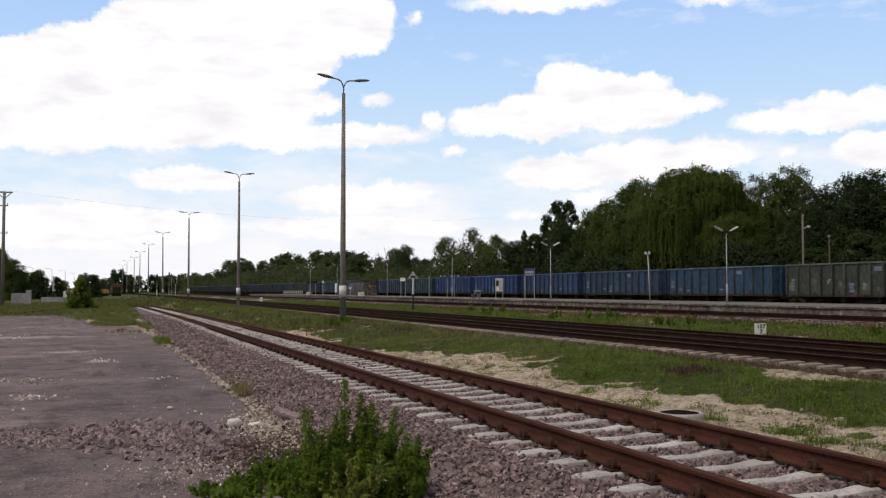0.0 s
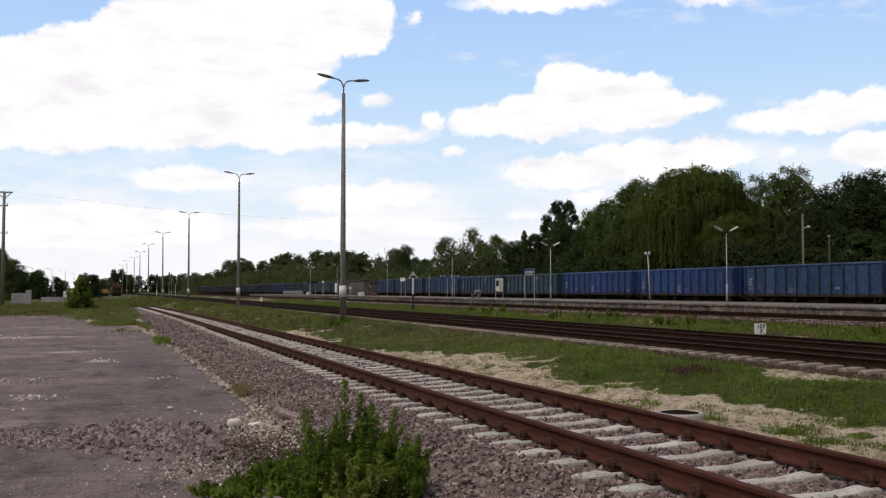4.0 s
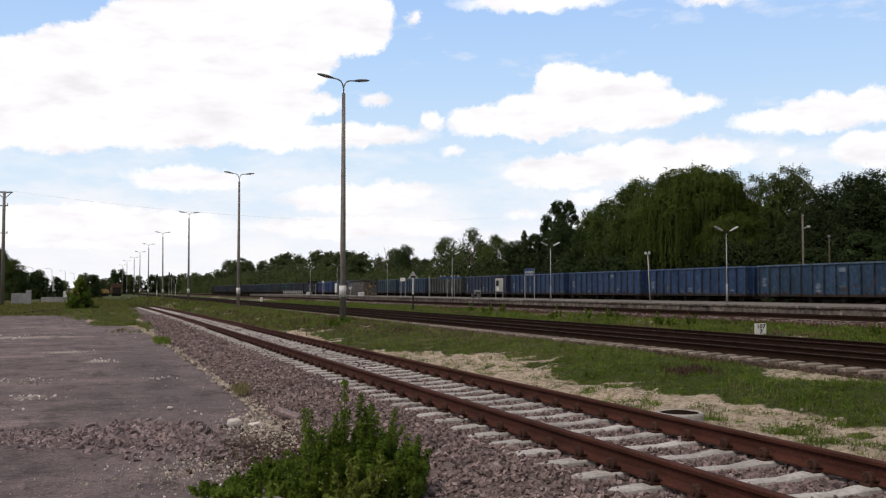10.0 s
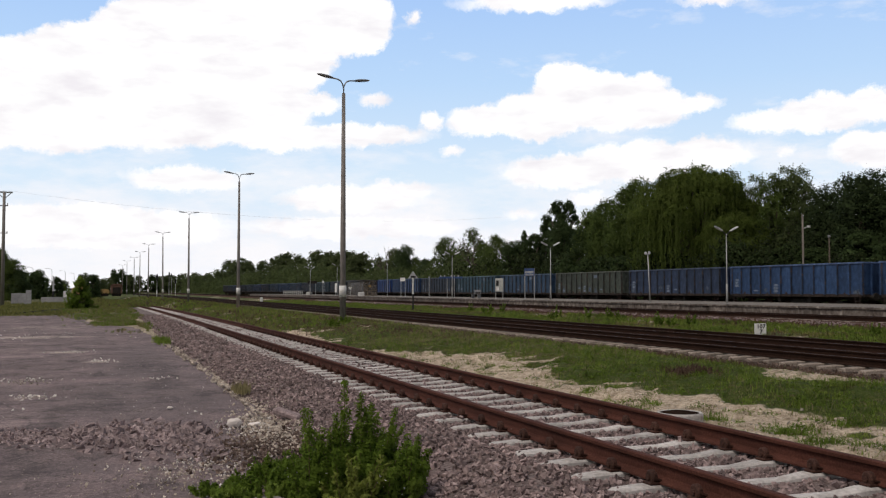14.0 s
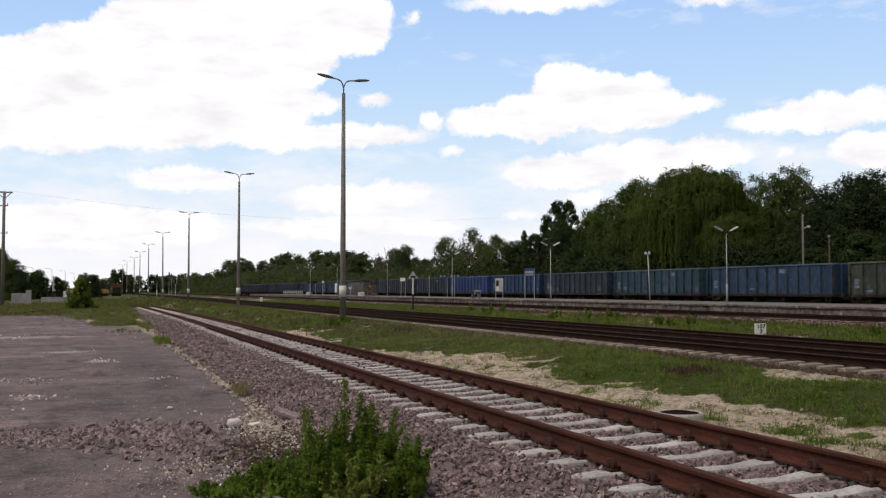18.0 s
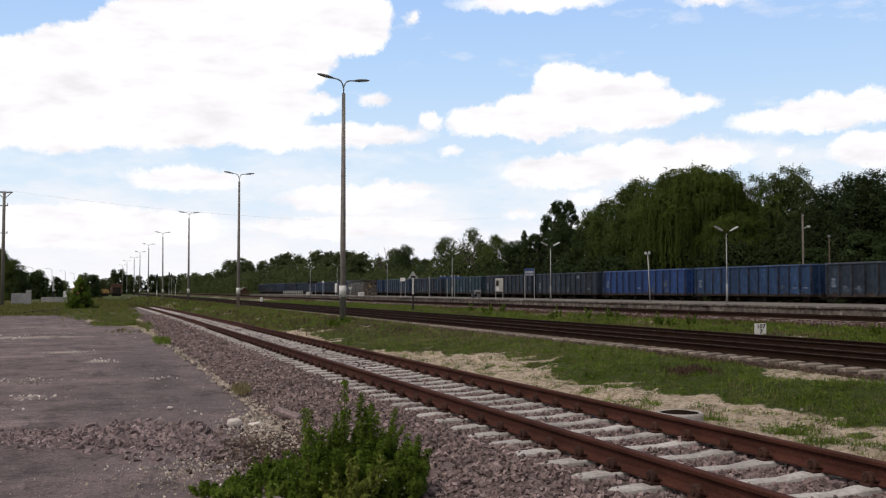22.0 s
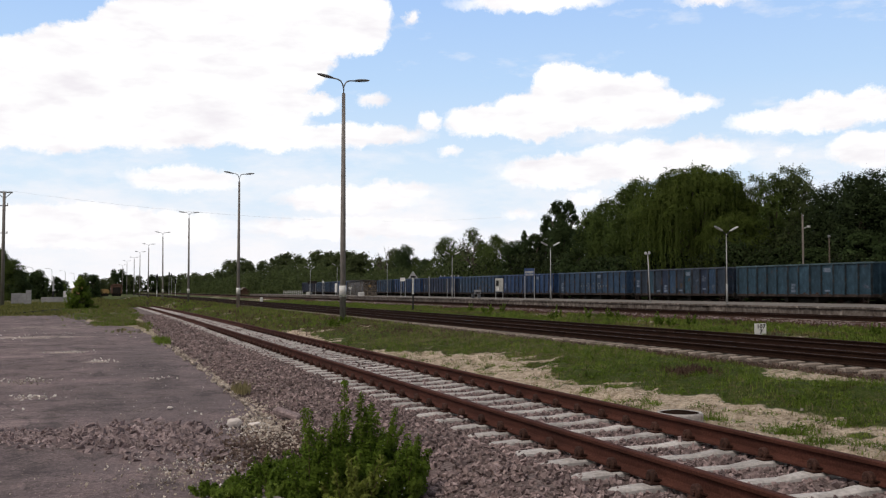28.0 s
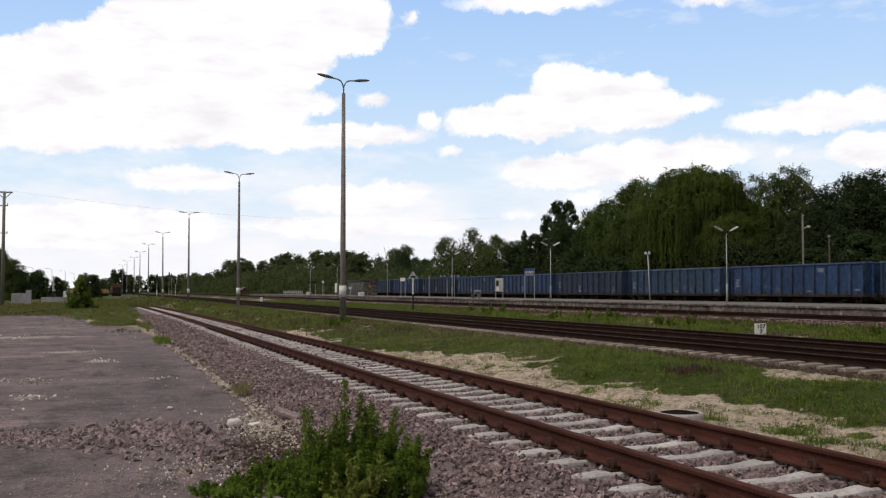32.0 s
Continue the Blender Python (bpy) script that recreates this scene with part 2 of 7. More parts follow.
# ---- building blocks ----
class Shape:
    """Collects corners and faces of one mesh."""

    def __init__(self):
        self.v, self.f = [], []

    def add(self, verts, faces):
        n = len(self.v)
        self.v += [tuple(p) for p in verts]
        self.f += [tuple(n + i for i in f) for f in faces]
        return self

    def box(self, x0, x1, y0, y1, z0, z1, bev=0.0):
        if not bev:
            v = [(x, y, z) for z in (z0, z1) for y in (y0, y1) for x in (x0, x1)]
            return self.add(v, [(0, 2, 3, 1), (4, 5, 7, 6), (0, 1, 5, 4), (2, 6, 7, 3), (0, 4, 6, 2), (1, 3, 7, 5)])
        bm = bmesh.new()
        bmesh.ops.create_cube(bm, size=1)
        for p in bm.verts:
            p.co = ((x0 + x1) / 2 + p.co.x * (x1 - x0), (y0 + y1) / 2 + p.co.y * (y1 - y0), (z0 + z1) / 2 + p.co.z * (z1 - z0))
        bmesh.ops.bevel(bm, geom=bm.edges[:], offset=bev, segments=1, affect="EDGES")
        bm.verts.index_update()
        self.add([p.co for p in bm.verts], [[p.index for p in f.verts] for f in bm.faces])
        bm.free()
        return self

    def tube(self, points, radii, sides=8, caps=True):
        """A round bar along points with a radius at each."""
        rings = []
        n0 = len(self.v)
        for i, p in enumerate(points):
            p = Vector(p)
            a = Vector(points[max(i - 1, 0)])
            b = Vector(points[min(i + 1, len(points) - 1)])
            d = (b - a).normalized()
            side = d.cross(Vector((0, 0, 1)) if abs(d.z) < 0.95 else Vector((1, 0, 0))).normalized()
            up = side.cross(d)
            for k in range(sides):
                c, s = math.cos(2 * math.pi * k / sides), math.sin(2 * math.pi * k / sides)
                self.v.append(tuple(p + (side * c + up * s) * radii[i]))
        for i in range(len(points) - 1):
            for k in range(sides):
                a, b = n0 + i * sides + k, n0 + i * sides + (k + 1) % sides
                self.f.append((a, b, b + sides, a + sides))
        if caps:
            self.f.append(tuple(n0 + k for k in reversed(range(sides))))
            last = n0 + (len(points) - 1) * sides
            self.f.append(tuple(last + k for k in range(sides)))
        return self

    def extrude(self, profile, y0, y1, steps=1):
        """A profile in x and z, drawn along y."""
        m, n0 = len(profile), len(self.v)
        for i in range(steps + 1):
            y = y0 + (y1 - y0) * i / steps
            for x, z in profile:
                self.v.append((x, y, z))
        for i in range(steps):
            for k in range(m):
                a, b = n0 + i * m + k, n0 + i * m + (k + 1) % m
                self.f.append((a, b, b + m, a + m))
        self.f.append(tuple(n0 + k for k in range(m)))
        self.f.append(tuple(n0 + steps * m + k for k in reversed(range(m))))
        return self

    def mesh(self, name, material, smooth=False):
        me = bpy.data.meshes.new(name)
        me.from_pydata(self.v, [], self.f)
        mats = material if isinstance(material, (list, tuple)) else [material]
        for x in mats:
            me.materials.append(x)
        if smooth:
            me.shade_smooth()
        me.update()
        return me


def raw_mesh(name, verts, faces, material, smooth=False, normals=None):
    """A mesh from arrays: verts (n, 3) and faces (m, 3 or 4)."""
    me = bpy.data.meshes.new(name)
    verts, faces = np.asarray(verts, np.float32), np.asarray(faces, np.int32)
    k = faces.shape[1]
    me.vertices.add(len(verts))
    me.vertices.foreach_set("co", verts.ravel())
    me.loops.add(faces.size)
    me.loops.foreach_set("vertex_index", faces.ravel())
    me.polygons.add(len(faces))
    me.polygons.foreach_set("loop_start", np.arange(0, faces.size, k, dtype=np.int32))
    me.materials.append(material)
    me.update(calc_edges=True)
    me.shade_smooth() if smooth or normals is not None else me.shade_flat()
    if normals is not None:
        me.normals_split_custom_set_from_vertices(np.asarray(normals, np.float32))
    return me


def thing(name, label, category, group="", at=None, kind=""):
    ob = new(name)
    ob.empty_display_size = 0.2
    if at is not None:
        ob.matrix_basis = at
    return tagged(ob, label, category, group, kind)


def part(name, me, parent, label="", at=None):
    """One mesh object under a thing or a part."""
    ob = new(name, me)
    ob.parent = parent
    if at is not None:
        ob.matrix_basis = at
    return tagged(ob, label) if label else ob


def solid(name, me, label, category, group="", kind="", at=None):
    ob = new(name, me)
    if at is not None:
        ob.matrix_basis = at
    return tagged(ob, label, category, group, kind)


def fbm(x, y, scale, seed=0.0):
    return noise.fractal(Vector((x * scale + seed, y * scale - seed, seed * 0.37)), 1.0, 2.0, 4)


def smooth(a, b, x):
    k = np.clip((np.asarray(x, float) - a) / (b - a), 0, 1)
    return k * k * (3 - 2 * k)


# ---- the plan: x across the tracks, y along them, z up ----
SIDING_X, SIDING_Y, SIDING_Z = 4.855, 5.9, -0.032     # middle of the siding's sleepers' seat, at its near end
SIDING_LEAN, SIDING_FALL = 0.01399, 0.00445
MAIN_RAILS = (15.4, 16.9, 18.95, 20.45)
FRONT_RAILS = (30.5, 32.0)
BACK_RAILS = (43.65, 45.15)
PLAT_X0, PLAT_X1, PLAT_Z = 33.0, 42.35, 0.66
WAGON_X, WAGON_PITCH = 44.4, 14.04


def siding_x(y):
    return SIDING_X + SIDING_LEAN * (y - SIDING_Y) - 0.00012 * np.maximum(np.asarray(y, float) - 40, 0) ** 2


def siding_bend(v):
    """How far the siding has turned off its straight line, v metres along it."""
    return -0.00012 * max(v + SIDING_Y - 40, 0.0) ** 2


def siding_z(y):
    return SIDING_Z - SIDING_FALL * (np.minimum(y, 120) - SIDING_Y)


def ground_z(x, y):
    """Height of the bare ground."""
    x, y = np.asarray(x, float), np.asarray(y, float)
    sx, sz = siding_x(y), siding_z(y)
    z = np.full(np.broadcast(x, y).shape, -0.25) + 0 * x
    z = z + (sz - 0.2 + 0.25) * smooth(-3.2, -1.9, x - sx)                      # up to the siding's bed
    z = z + (-0.2 - (sz - 0.2)) * smooth(1.6, 4.5, x - sx)                       # sand beyond it
    z = z + 0.12 * smooth(7.2, 10.5, x) * (1 - smooth(11.5, 14, x))              # low bank with the lamp posts
    z = z - 0.16 * smooth(-3.2, -2.5, x - sx) * (1 - smooth(0.2, 1.3, x - sx)) * (1 - smooth(112, 119, y))
    z = z - 0.08 * smooth(12.5, 14.3, x) + 0.06 * smooth(21.5, 24, x)
    z = z + 0.12 * smooth(26, 29, x) + 0.06 * smooth(45, 50, x)
    return z


def bank_z(x, y):
    """Height of the sandy strip with its small humps, at one place."""
    mask = float(smooth(6.3, 7.3, x) * (1 - smooth(13.3, 14.2, x))) if 0 < y < 110 else 0.0
    hump = hump_at(x, y) if mask else 0.0
    return float(ground_z(x, y)) + hump * mask


# ---- ground ----
def grid_lines(spec):
    out = [spec[0][0]]
    for a, b, step in spec:
        n = max(1, round((b - a) / step))
        out += list(np.linspace(a, b, n + 1)[1:])
    return np.array(out)


# the grown band on the sand: its edges towards the siding and towards the main line, along y
NEAR_Y, NEAR_X = (4, 9.3, 11, 12.3, 13.4, 15.4, 18.7, 22, 25, 28, 36, 44), (8.3, 8.3, 8.65, 8.6, 8.25, 8.4, 8.85, 9.4, 8.6, 7.7, 7.0, 6.8)
MAIN_Y, MAIN_X = (4, 11, 12.5, 13.0, 13.5, 14.4, 15.2, 16, 17.4, 19, 21, 25, 30, 40), (13.6, 13.2, 12.7, 11.6, 10.8, 11.0, 11.8, 12.8, 13.4, 13.6, 13.8, 14.2, 14.6, 14.6)


def cover_at(x, y):
    """How much grass grows on the sand: 0 bare, 1 thick."""
    n = fbm(x, y * 0.6, 0.45, 3.1) + 0.8 * fbm(x, y, 1.6, 8.2)
    far = float(smooth(22, 40, y))
    inside = min(x - np.interp(y, NEAR_Y, NEAR_X), np.interp(y, MAIN_Y, MAIN_X) - x)
    c = float(smooth(-0.3, 0.7, inside + 0.95 * n)) * (1 - 0.45 * far) + far * (0.3 + 1.1 * n)
    if x > 12.0:
        c = max(c, 0.33)
    if x > 14.5:
        c += 0.6
    return min(max(c, 0.0), 1.0)


def hump_at(x, y):
    low = 1 - 0.75 * float(smooth(11.5, 12.8, x))
    return low * 0.1 * fbm(x, y, 0.7, 1.7) + low * 0.06 * fbm(x, y, 2.4, 5.5) + 0.03 * fbm(x, y, 6.5, 2.2)


def make_ground():
    gx = grid_lines([(-4000, -400, 600), (-400, -30, 40), (-30, -4, 2), (-4, 5, 0.5), (5, 15, 0.12), (15, 48, 0.7), (48, 120, 8), (120, 400, 40), (400, 4000, 600)])
    gy = grid_lines([(-4000, -200, 600), (-200, -10, 20), (-10, 2, 1.0), (2, 30, 0.14), (30, 60, 0.3), (60, 115, 0.7), (115, 300, 5), (300, 1000, 50), (1000, 4800, 600)])
    X, Y = np.meshgrid(gx, gy)
    Z = ground_z(X, Y)
    cover = np.ones_like(Z)
    bump = np.zeros_like(Z)
    for j in range(len(gy)):
        for i in range(len(gx)):
            x, y = gx[i], gy[j]
            if 5.5 < x < 15 and 0 < y < 110:
                cover[j, i] = cover_at(x, y)
                bump[j, i] = hump_at(x, y)
            elif x <= 6.5 and y < 62:
                cover[j, i] = 0.0 if y < 30 else 0.35
            elif x <= 3.0 and y < 260:
                cover[j, i] = 0.5
            else:
                cover[j, i] = 0.6 + 0.5 * fbm(x, y, 0.15, 9.0) if x < 60 and y < 260 else 0.8
    Z = Z + bump * smooth(6.3, 7.3, X) * (1 - smooth(13.3, 14.2, X))
    n, m = len(gy), len(gx)
    idx = np.arange(n * m).reshape(n, m)
    faces = np.stack([idx[:-1, :-1], idx[:-1, 1:], idx[1:, 1:], idx[1:, :-1]], -1).reshape(-1, 4)
    m_ = bpy.data.materials.new("sand_and_turf")
    m_.use_nodes = True
    t = m_.node_tree
    bsdf = t.nodes["Principled BSDF"]
    pos = t.nodes.new("ShaderNodeNewGeometry").outputs["Position"]
    at = t.nodes.new("ShaderNodeAttribute")
    at.attribute_name = "cover"
    sand = ramp(t, noise_of(t, pos, 11, 9, 0.8), [(0.34, (0.19, 0.135, 0.095)), (0.47, (0.5, 0.395, 0.29)), (0.62, (0.78, 0.66, 0.53))])
    litter = ramp(t, noise_of(t, pos, 3.2, 7, 0.78), [(0.5, (0, 0, 0)), (0.66, (0.75, 0.75, 0.75))])
    sand = mix(t, litter, sand, (0.2, 0.15, 0.095))
    turf = ramp(t, noise_of(t, pos, 14, 7, 0.75), [(0.32, (0.03, 0.045, 0.009)), (0.5, (0.06, 0.085, 0.016)), (0.72, (0.15, 0.125, 0.055))])
    worn = ramp(t, noise_of(t, pos, 0.11, 6, 0.65), [(0.47, (0, 0, 0)), (0.66, (0.7, 0.7, 0.7))])
    turf = mix(t, worn, turf, (0.145, 0.115, 0.055))
    edge = t.nodes.new("ShaderNodeMath")
    edge.operation = "ADD"
    t.links.new(at.outputs["Fac"], edge.inputs[0])
    t.links.new(noise_of(t, pos, 4, 6, 0.7), edge.inputs[1])
    fac = ramp(t, edge.outputs[0], [(0.8, (0, 0, 0)), (1.1, (1, 1, 1))])
    t.links.new(mix(t, fac, sand, turf), bsdf.inputs["Base Color"])
    bsdf.inputs["Roughness"].default_value = 0.95
    bsdf.inputs["Specular IOR Level"].default_value = 0.15
    bp = node(t, "ShaderNodeBump", Strength=0.9, Distance=0.06)
    t.links.new(noise_of(t, pos, 12, 9, 0.75), bp.inputs["Height"])
    t.links.new(bp.outputs[0], bsdf.inputs["Normal"])
    me = raw_mesh("ground", np.stack([X, Y, Z], -1).reshape(-1, 3), faces, m_, True)
    att = me.attributes.new("cover", "FLOAT", "POINT")
    att.data.foreach_set("value", cover.ravel().astype(np.float32))
    solid("ground", me, "sandy ground with patchy green grass", "ground", kind="structure")


def make_bed(name, x0, x1, top, foot, y0, y1, material, label, wave=0.03, step=0.5):
    """A bed of ballast: flat top from x0 to x1, sides that run down to foot."""
    rows = np.arange(y0, y1 + step, step)
    offs = [x0 - 2.2 * (top - foot), x0 - 1.1 * (top - foot), x0, *np.linspace(x0, x1, 9)[1:-1], x1, x1 + 1.1 * (top - foot), x1 + 2.2 * (top - foot)]
    lev = [foot - 0.03, (top + foot) / 2, *[top] * 9, (top + foot) / 2, foot - 0.03]
    v = []
    for y in rows:
        for o, z in zip(offs, lev):
            v.append((o + 0.06 * fbm(o, y, 1.1, 2.0), y, z + wave * fbm(o, y, 1.7, 4.0)))
    m = len(offs)
    idx = np.arange(len(v)).reshape(-1, m)
    faces = np.stack([idx[:-1, :-1], idx[:-1, 1:], idx[1:, 1:], idx[1:, :-1]], -1).reshape(-1, 4)
    return solid(name, raw_mesh(name, v, faces, material, True), label, "ballast", kind="structure")


RAIL = [(-0.07, 0), (0.07, 0), (0.07, 0.014), (0.018, 0.032), (0.009, 0.05), (0.009, 0.125), (0.034, 0.14), (0.036, 0.165), (0.026, 0.174),
        (-0.026, 0.174), (-0.036, 0.165), (-0.034, 0.14), (-0.009, 0.125), (-0.009, 0.05), (-0.018, 0.032), (-0.07, 0.014)]


def rail_mesh(length, material, head):
    s = Shape().extrude(RAIL, 0, length)
    me = s.mesh("rail", [material, head])
    for i in (8,):
        me.polygons[i].material_index = 1
    return me


def sleeper_mesh(material, half=1.22, dip=0.04, wide=1.0):
    """A concrete sleeper: seats under the rails, a lower waist, bevelled shoulders."""
    s = Shape()
    xs = [-half, -half + 0.05, -0.95, -0.55, -0.3, 0.3, 0.55, 0.95, half - 0.05, half]
    zs = [-0.03, -0.012, 0.0, 0.0, -dip, -dip, 0.0, 0.0, -0.012, -0.03]
    wd = [0.085, 0.095, 0.1, 0.1, 0.075, 0.075, 0.1, 0.1, 0.095, 0.085]
    for x, z, w in zip(xs, zs, [wide * q for q in wd]):
        s.v += [(x, -w - 0.025, -0.2), (x, -w, z - 0.018), (x, -w + 0.02, z), (x, w - 0.02, z), (x, w, z - 0.018), (x, w + 0.025, -0.2)]
    for i in range(len(xs) - 1):
        for k in range(5):
            a = i * 6 + k
            s.f.append((a, a + 6, a + 7, a + 1))
    s.f.append((0, 1, 2, 3, 4, 5))
    n = (len(xs) - 1) * 6
    s.f.append(tuple(n + k for k in reversed(range(6))))
    return s.mesh("sleeper", material)


def clip_mesh():
    """A coiled rail clip: shoulder, round coil with its bolt, toes on the rail's foot."""
    s = Shape()
    s.box(-0.05, 0.04, -0.06, 0.06, 0, 0.022, 0.006)
    s.tube([(-0.028, 0, 0.052), (-0.018, 0, 0.052), (0.012, 0, 0.052), (0.022, 0, 0.052)], [0.048, 0.06, 0.06, 0.048], 12)
    s.tube([(-0.04, 0, 0.052), (0.03, 0, 0.052)], [0.022, 0.02], 6)
    s.tube([(0.0, -0.05, 0.045), (0.05, -0.045, 0.032)], [0.013, 0.012], 5)
    s.tube([(0.0, 0.05, 0.045), (0.05, 0.045, 0.032)], [0.013, 0.012], 5)
    return s.mesh("clip", clip_rust)


def make_siding():
    lean, fall = math.atan(SIDING_LEAN), math.atan(SIDING_FALL)
    base = Matrix.Translation((SIDING_X, SIDING_Y, SIDING_Z)) @ Euler((-fall, 0, -lean)).to_matrix().to_4x4()
    track = thing("railway_track", "rusty siding track on pale concrete sleepers in crushed stone", "railway track", at=base, kind="structure")
    s = Shape().extrude(RAIL, -14, 114, 128)
    s.v = [(x + siding_bend(y), y, z) for x, y, z in s.v]
    rail = s.mesh("rail", rust_rail)
    part("rail", rail, track, "rust-brown steel rail", pose(-0.75, 0, 0.008))
    part("rail", rail, track, "rust-brown steel rail", pose(0.75, 0, 0.008))
    near = sleeper_mesh(sleeper_grey, 1.22, 0.026, 0.8)
    clip = clip_mesh()
    for k in range(-22, 190):
        y = 0.6 * k - 0.05
        s = part("sleeper", near, track, "", pose(siding_bend(y) + rng.normal(0, 0.012), y, 0, 0, 0, rng.normal(0, 0.35)))
        if -6 <= k <= 60:
            for x, turn in ((-0.86, 0), (-0.64, 180), (0.64, 0), (0.86, 180)):
                if turn and k > 14:
                    continue
                part("clip", clip, s, "", pose(x, 0, 0, 0, 0, turn))


def make_tracks():
    head = rail_head
    long = rail_mesh(820, dark_rail, head)
    for name, xs, z, label in (("railway_track", MAIN_RAILS[:2], -0.174, "dark double main line track on old sleepers"),
                               ("railway_track", MAIN_RAILS[2:], -0.174, "dark double main line track on old sleepers"),
                               ("railway_track", FRONT_RAILS, 0.14, "rusty track along the low platform"),
                               ("railway_track", BACK_RAILS, -0.174, "track behind the platform under the freight train")):
        track = thing(name, label, "railway track", at=pose((xs[0] + xs[1]) / 2, 0, z), kind="structure")
        for x in xs:
            part("rail", long, track, "", pose(x - (xs[0] + xs[1]) / 2, -40, 0))
        sl = sleeper_mesh(sleeper_old, 1.36 if xs[0] < 18 else 1.3, 0.01, 1.1)
        n = 130 if xs[0] < 28 else 60
        for k in range(n):
            part("sleeper", sl, track, "", pose(rng.normal(0, 0.02), 4 + 0.62 * k, -0.01, 0, 0, rng.normal(0, 0.5)))


BED_OFF = (-3.4, -2.75, -2.4, -1.95, -1.5, -0.9, 0.0, 0.9, 1.4, 1.6, 1.85)
BED_LEV = (-0.33, -0.285, -0.215, -0.115, -0.04, -0.05, -0.068, -0.052, -0.05, -0.12, -0.24)


def bed_z(off, y):
    """Height of the siding's stone bed, off metres from its middle."""
    lev = np.interp(off, BED_OFF, BED_LEV)
    return lev + siding_z(y) * np.interp(off, (-3.4, -1.5), (0.0, 1.0))


def make_siding_bed():
    v = []
    rows = np.arange(-12, 120.1, 0.25)
    offs = [o + 0.0 for o in BED_OFF]
    for y in rows:
        for o in offs:
            v.append((siding_x(y) + o + 0.04 * fbm(o, y, 1.1, 2.0), y, float(bed_z(o, y)) + 0.015 * fbm(o, y, 1.7, 4.0)))
    idx = np.arange(len(v)).reshape(-1, len(offs))
    faces = np.stack([idx[:-1, :-1], idx[:-1, 1:], idx[1:, 1:], idx[1:, :-1]], -1).reshape(-1, 4)
    solid("siding_ballast", raw_mesh("siding_ballast", v, faces, ballast_base, True), "grey-brown crushed stone under the siding", "ballast", kind="structure")


make_ground()
make_siding_bed()
make_bed("main_ballast", 14.6, 21.4, -0.275, -0.33, -40, 780, ballast_old, "dark brown stone bed of the main line", 0.02, 1.0)
make_bed("front_ballast", 29.3, PLAT_X0 - 0.02, 0.12, -0.12, -40, 780, front_bed, "stone bed along the platform", 0.03, 1.0)
make_bed("back_ballast", PLAT_X1 + 0.2, 46.3, -0.2, -0.3, -40, 780, ballast_old, "stone bed behind the platform", 0.02, 2.0)
make_siding()
make_tracks()


# ---- asphalt yard ----
# dusty patches: place, reach across and along, strength
DUST = ((-3.0, 37.2, 4.5, 1.3, 0.45), (-1.0, 16.3, 0.4, 0.6, 0.34), (-0.7, 16.2, 0.3, 0.2, 0.3), (0.1, 23.9, 0.4, 0.8, 0.7), (-0.6, 27.8, 0.8, 0.6, 0.5), (-1.2, 19.4, 0.9, 0.4, 0.3), (1.2, 18.9, 0.3, 0.4, 0.7), (1.0, 23.0, 1.0, 9.0, -0.4), (0.6, 15.5, 1.6, 2.6, -0.3), (-0.3, 9.6, 1.4, 0.9, -0.3), (1.7, 10.2, 0.5, 1.0, -0.6),
        (-3.0, 29.0, 1.8, 2.0, 0.28), (0.6, 9.2, 0.5, 0.8, 0.15), (-2.0, 47.0, 4.0, 4.0, 0.3), (0.2, 12.7, 1.2, 0.4, 0.15))


def make_yard():
    """A worn asphalt sheet with a ragged edge along the siding."""
    ys = np.concatenate([np.arange(-12, 6, 1.0), np.arange(6, 45, 0.18), np.arange(45, 70.1, 0.5)])
    v, dust = [], []
    cols = 64
    for y in ys:
        edge = 2.1 + 0.16 * fbm(0, y, 0.9, 3.3) + 0.07 * fbm(0, y, 4.0, 6.1) - 0.22 * smooth(12.8, 10.5, y) - 0.3 * smooth(30, 42, y) - 2.4 * smooth(43, 57, y)
        far = -60.0
        for k in range(cols):
            u = k / (cols - 1)
            x = edge + (far - edge) * u ** 2.4
            v.append((x, y, -0.215 + 0.018 * fbm(x, y, 0.5, 2.2) - (0.05 if k == 0 else 0.0)))
            dust.append(sum(q * math.exp(-((x - cx) / sx) ** 2 - ((y - cy) / sy) ** 2) for cx, cy, sx, sy, q in DUST))
    idx = np.arange(len(v)).reshape(-1, cols)
    f = np.stack([idx[:-1, 1:], idx[:-1, :-1], idx[1:, :-1], idx[1:, 1:]], -1).reshape(-1, 4)
    me = raw_mesh("pavement", v, f, asphalt, True)
    me.attributes.new("dust", "FLOAT", "POINT").data.foreach_set("value", np.array(dust, np.float32))
    solid("pavement", me, "worn grey asphalt yard with cracks and pale stains", "pavement", kind="structure")


make_yard()


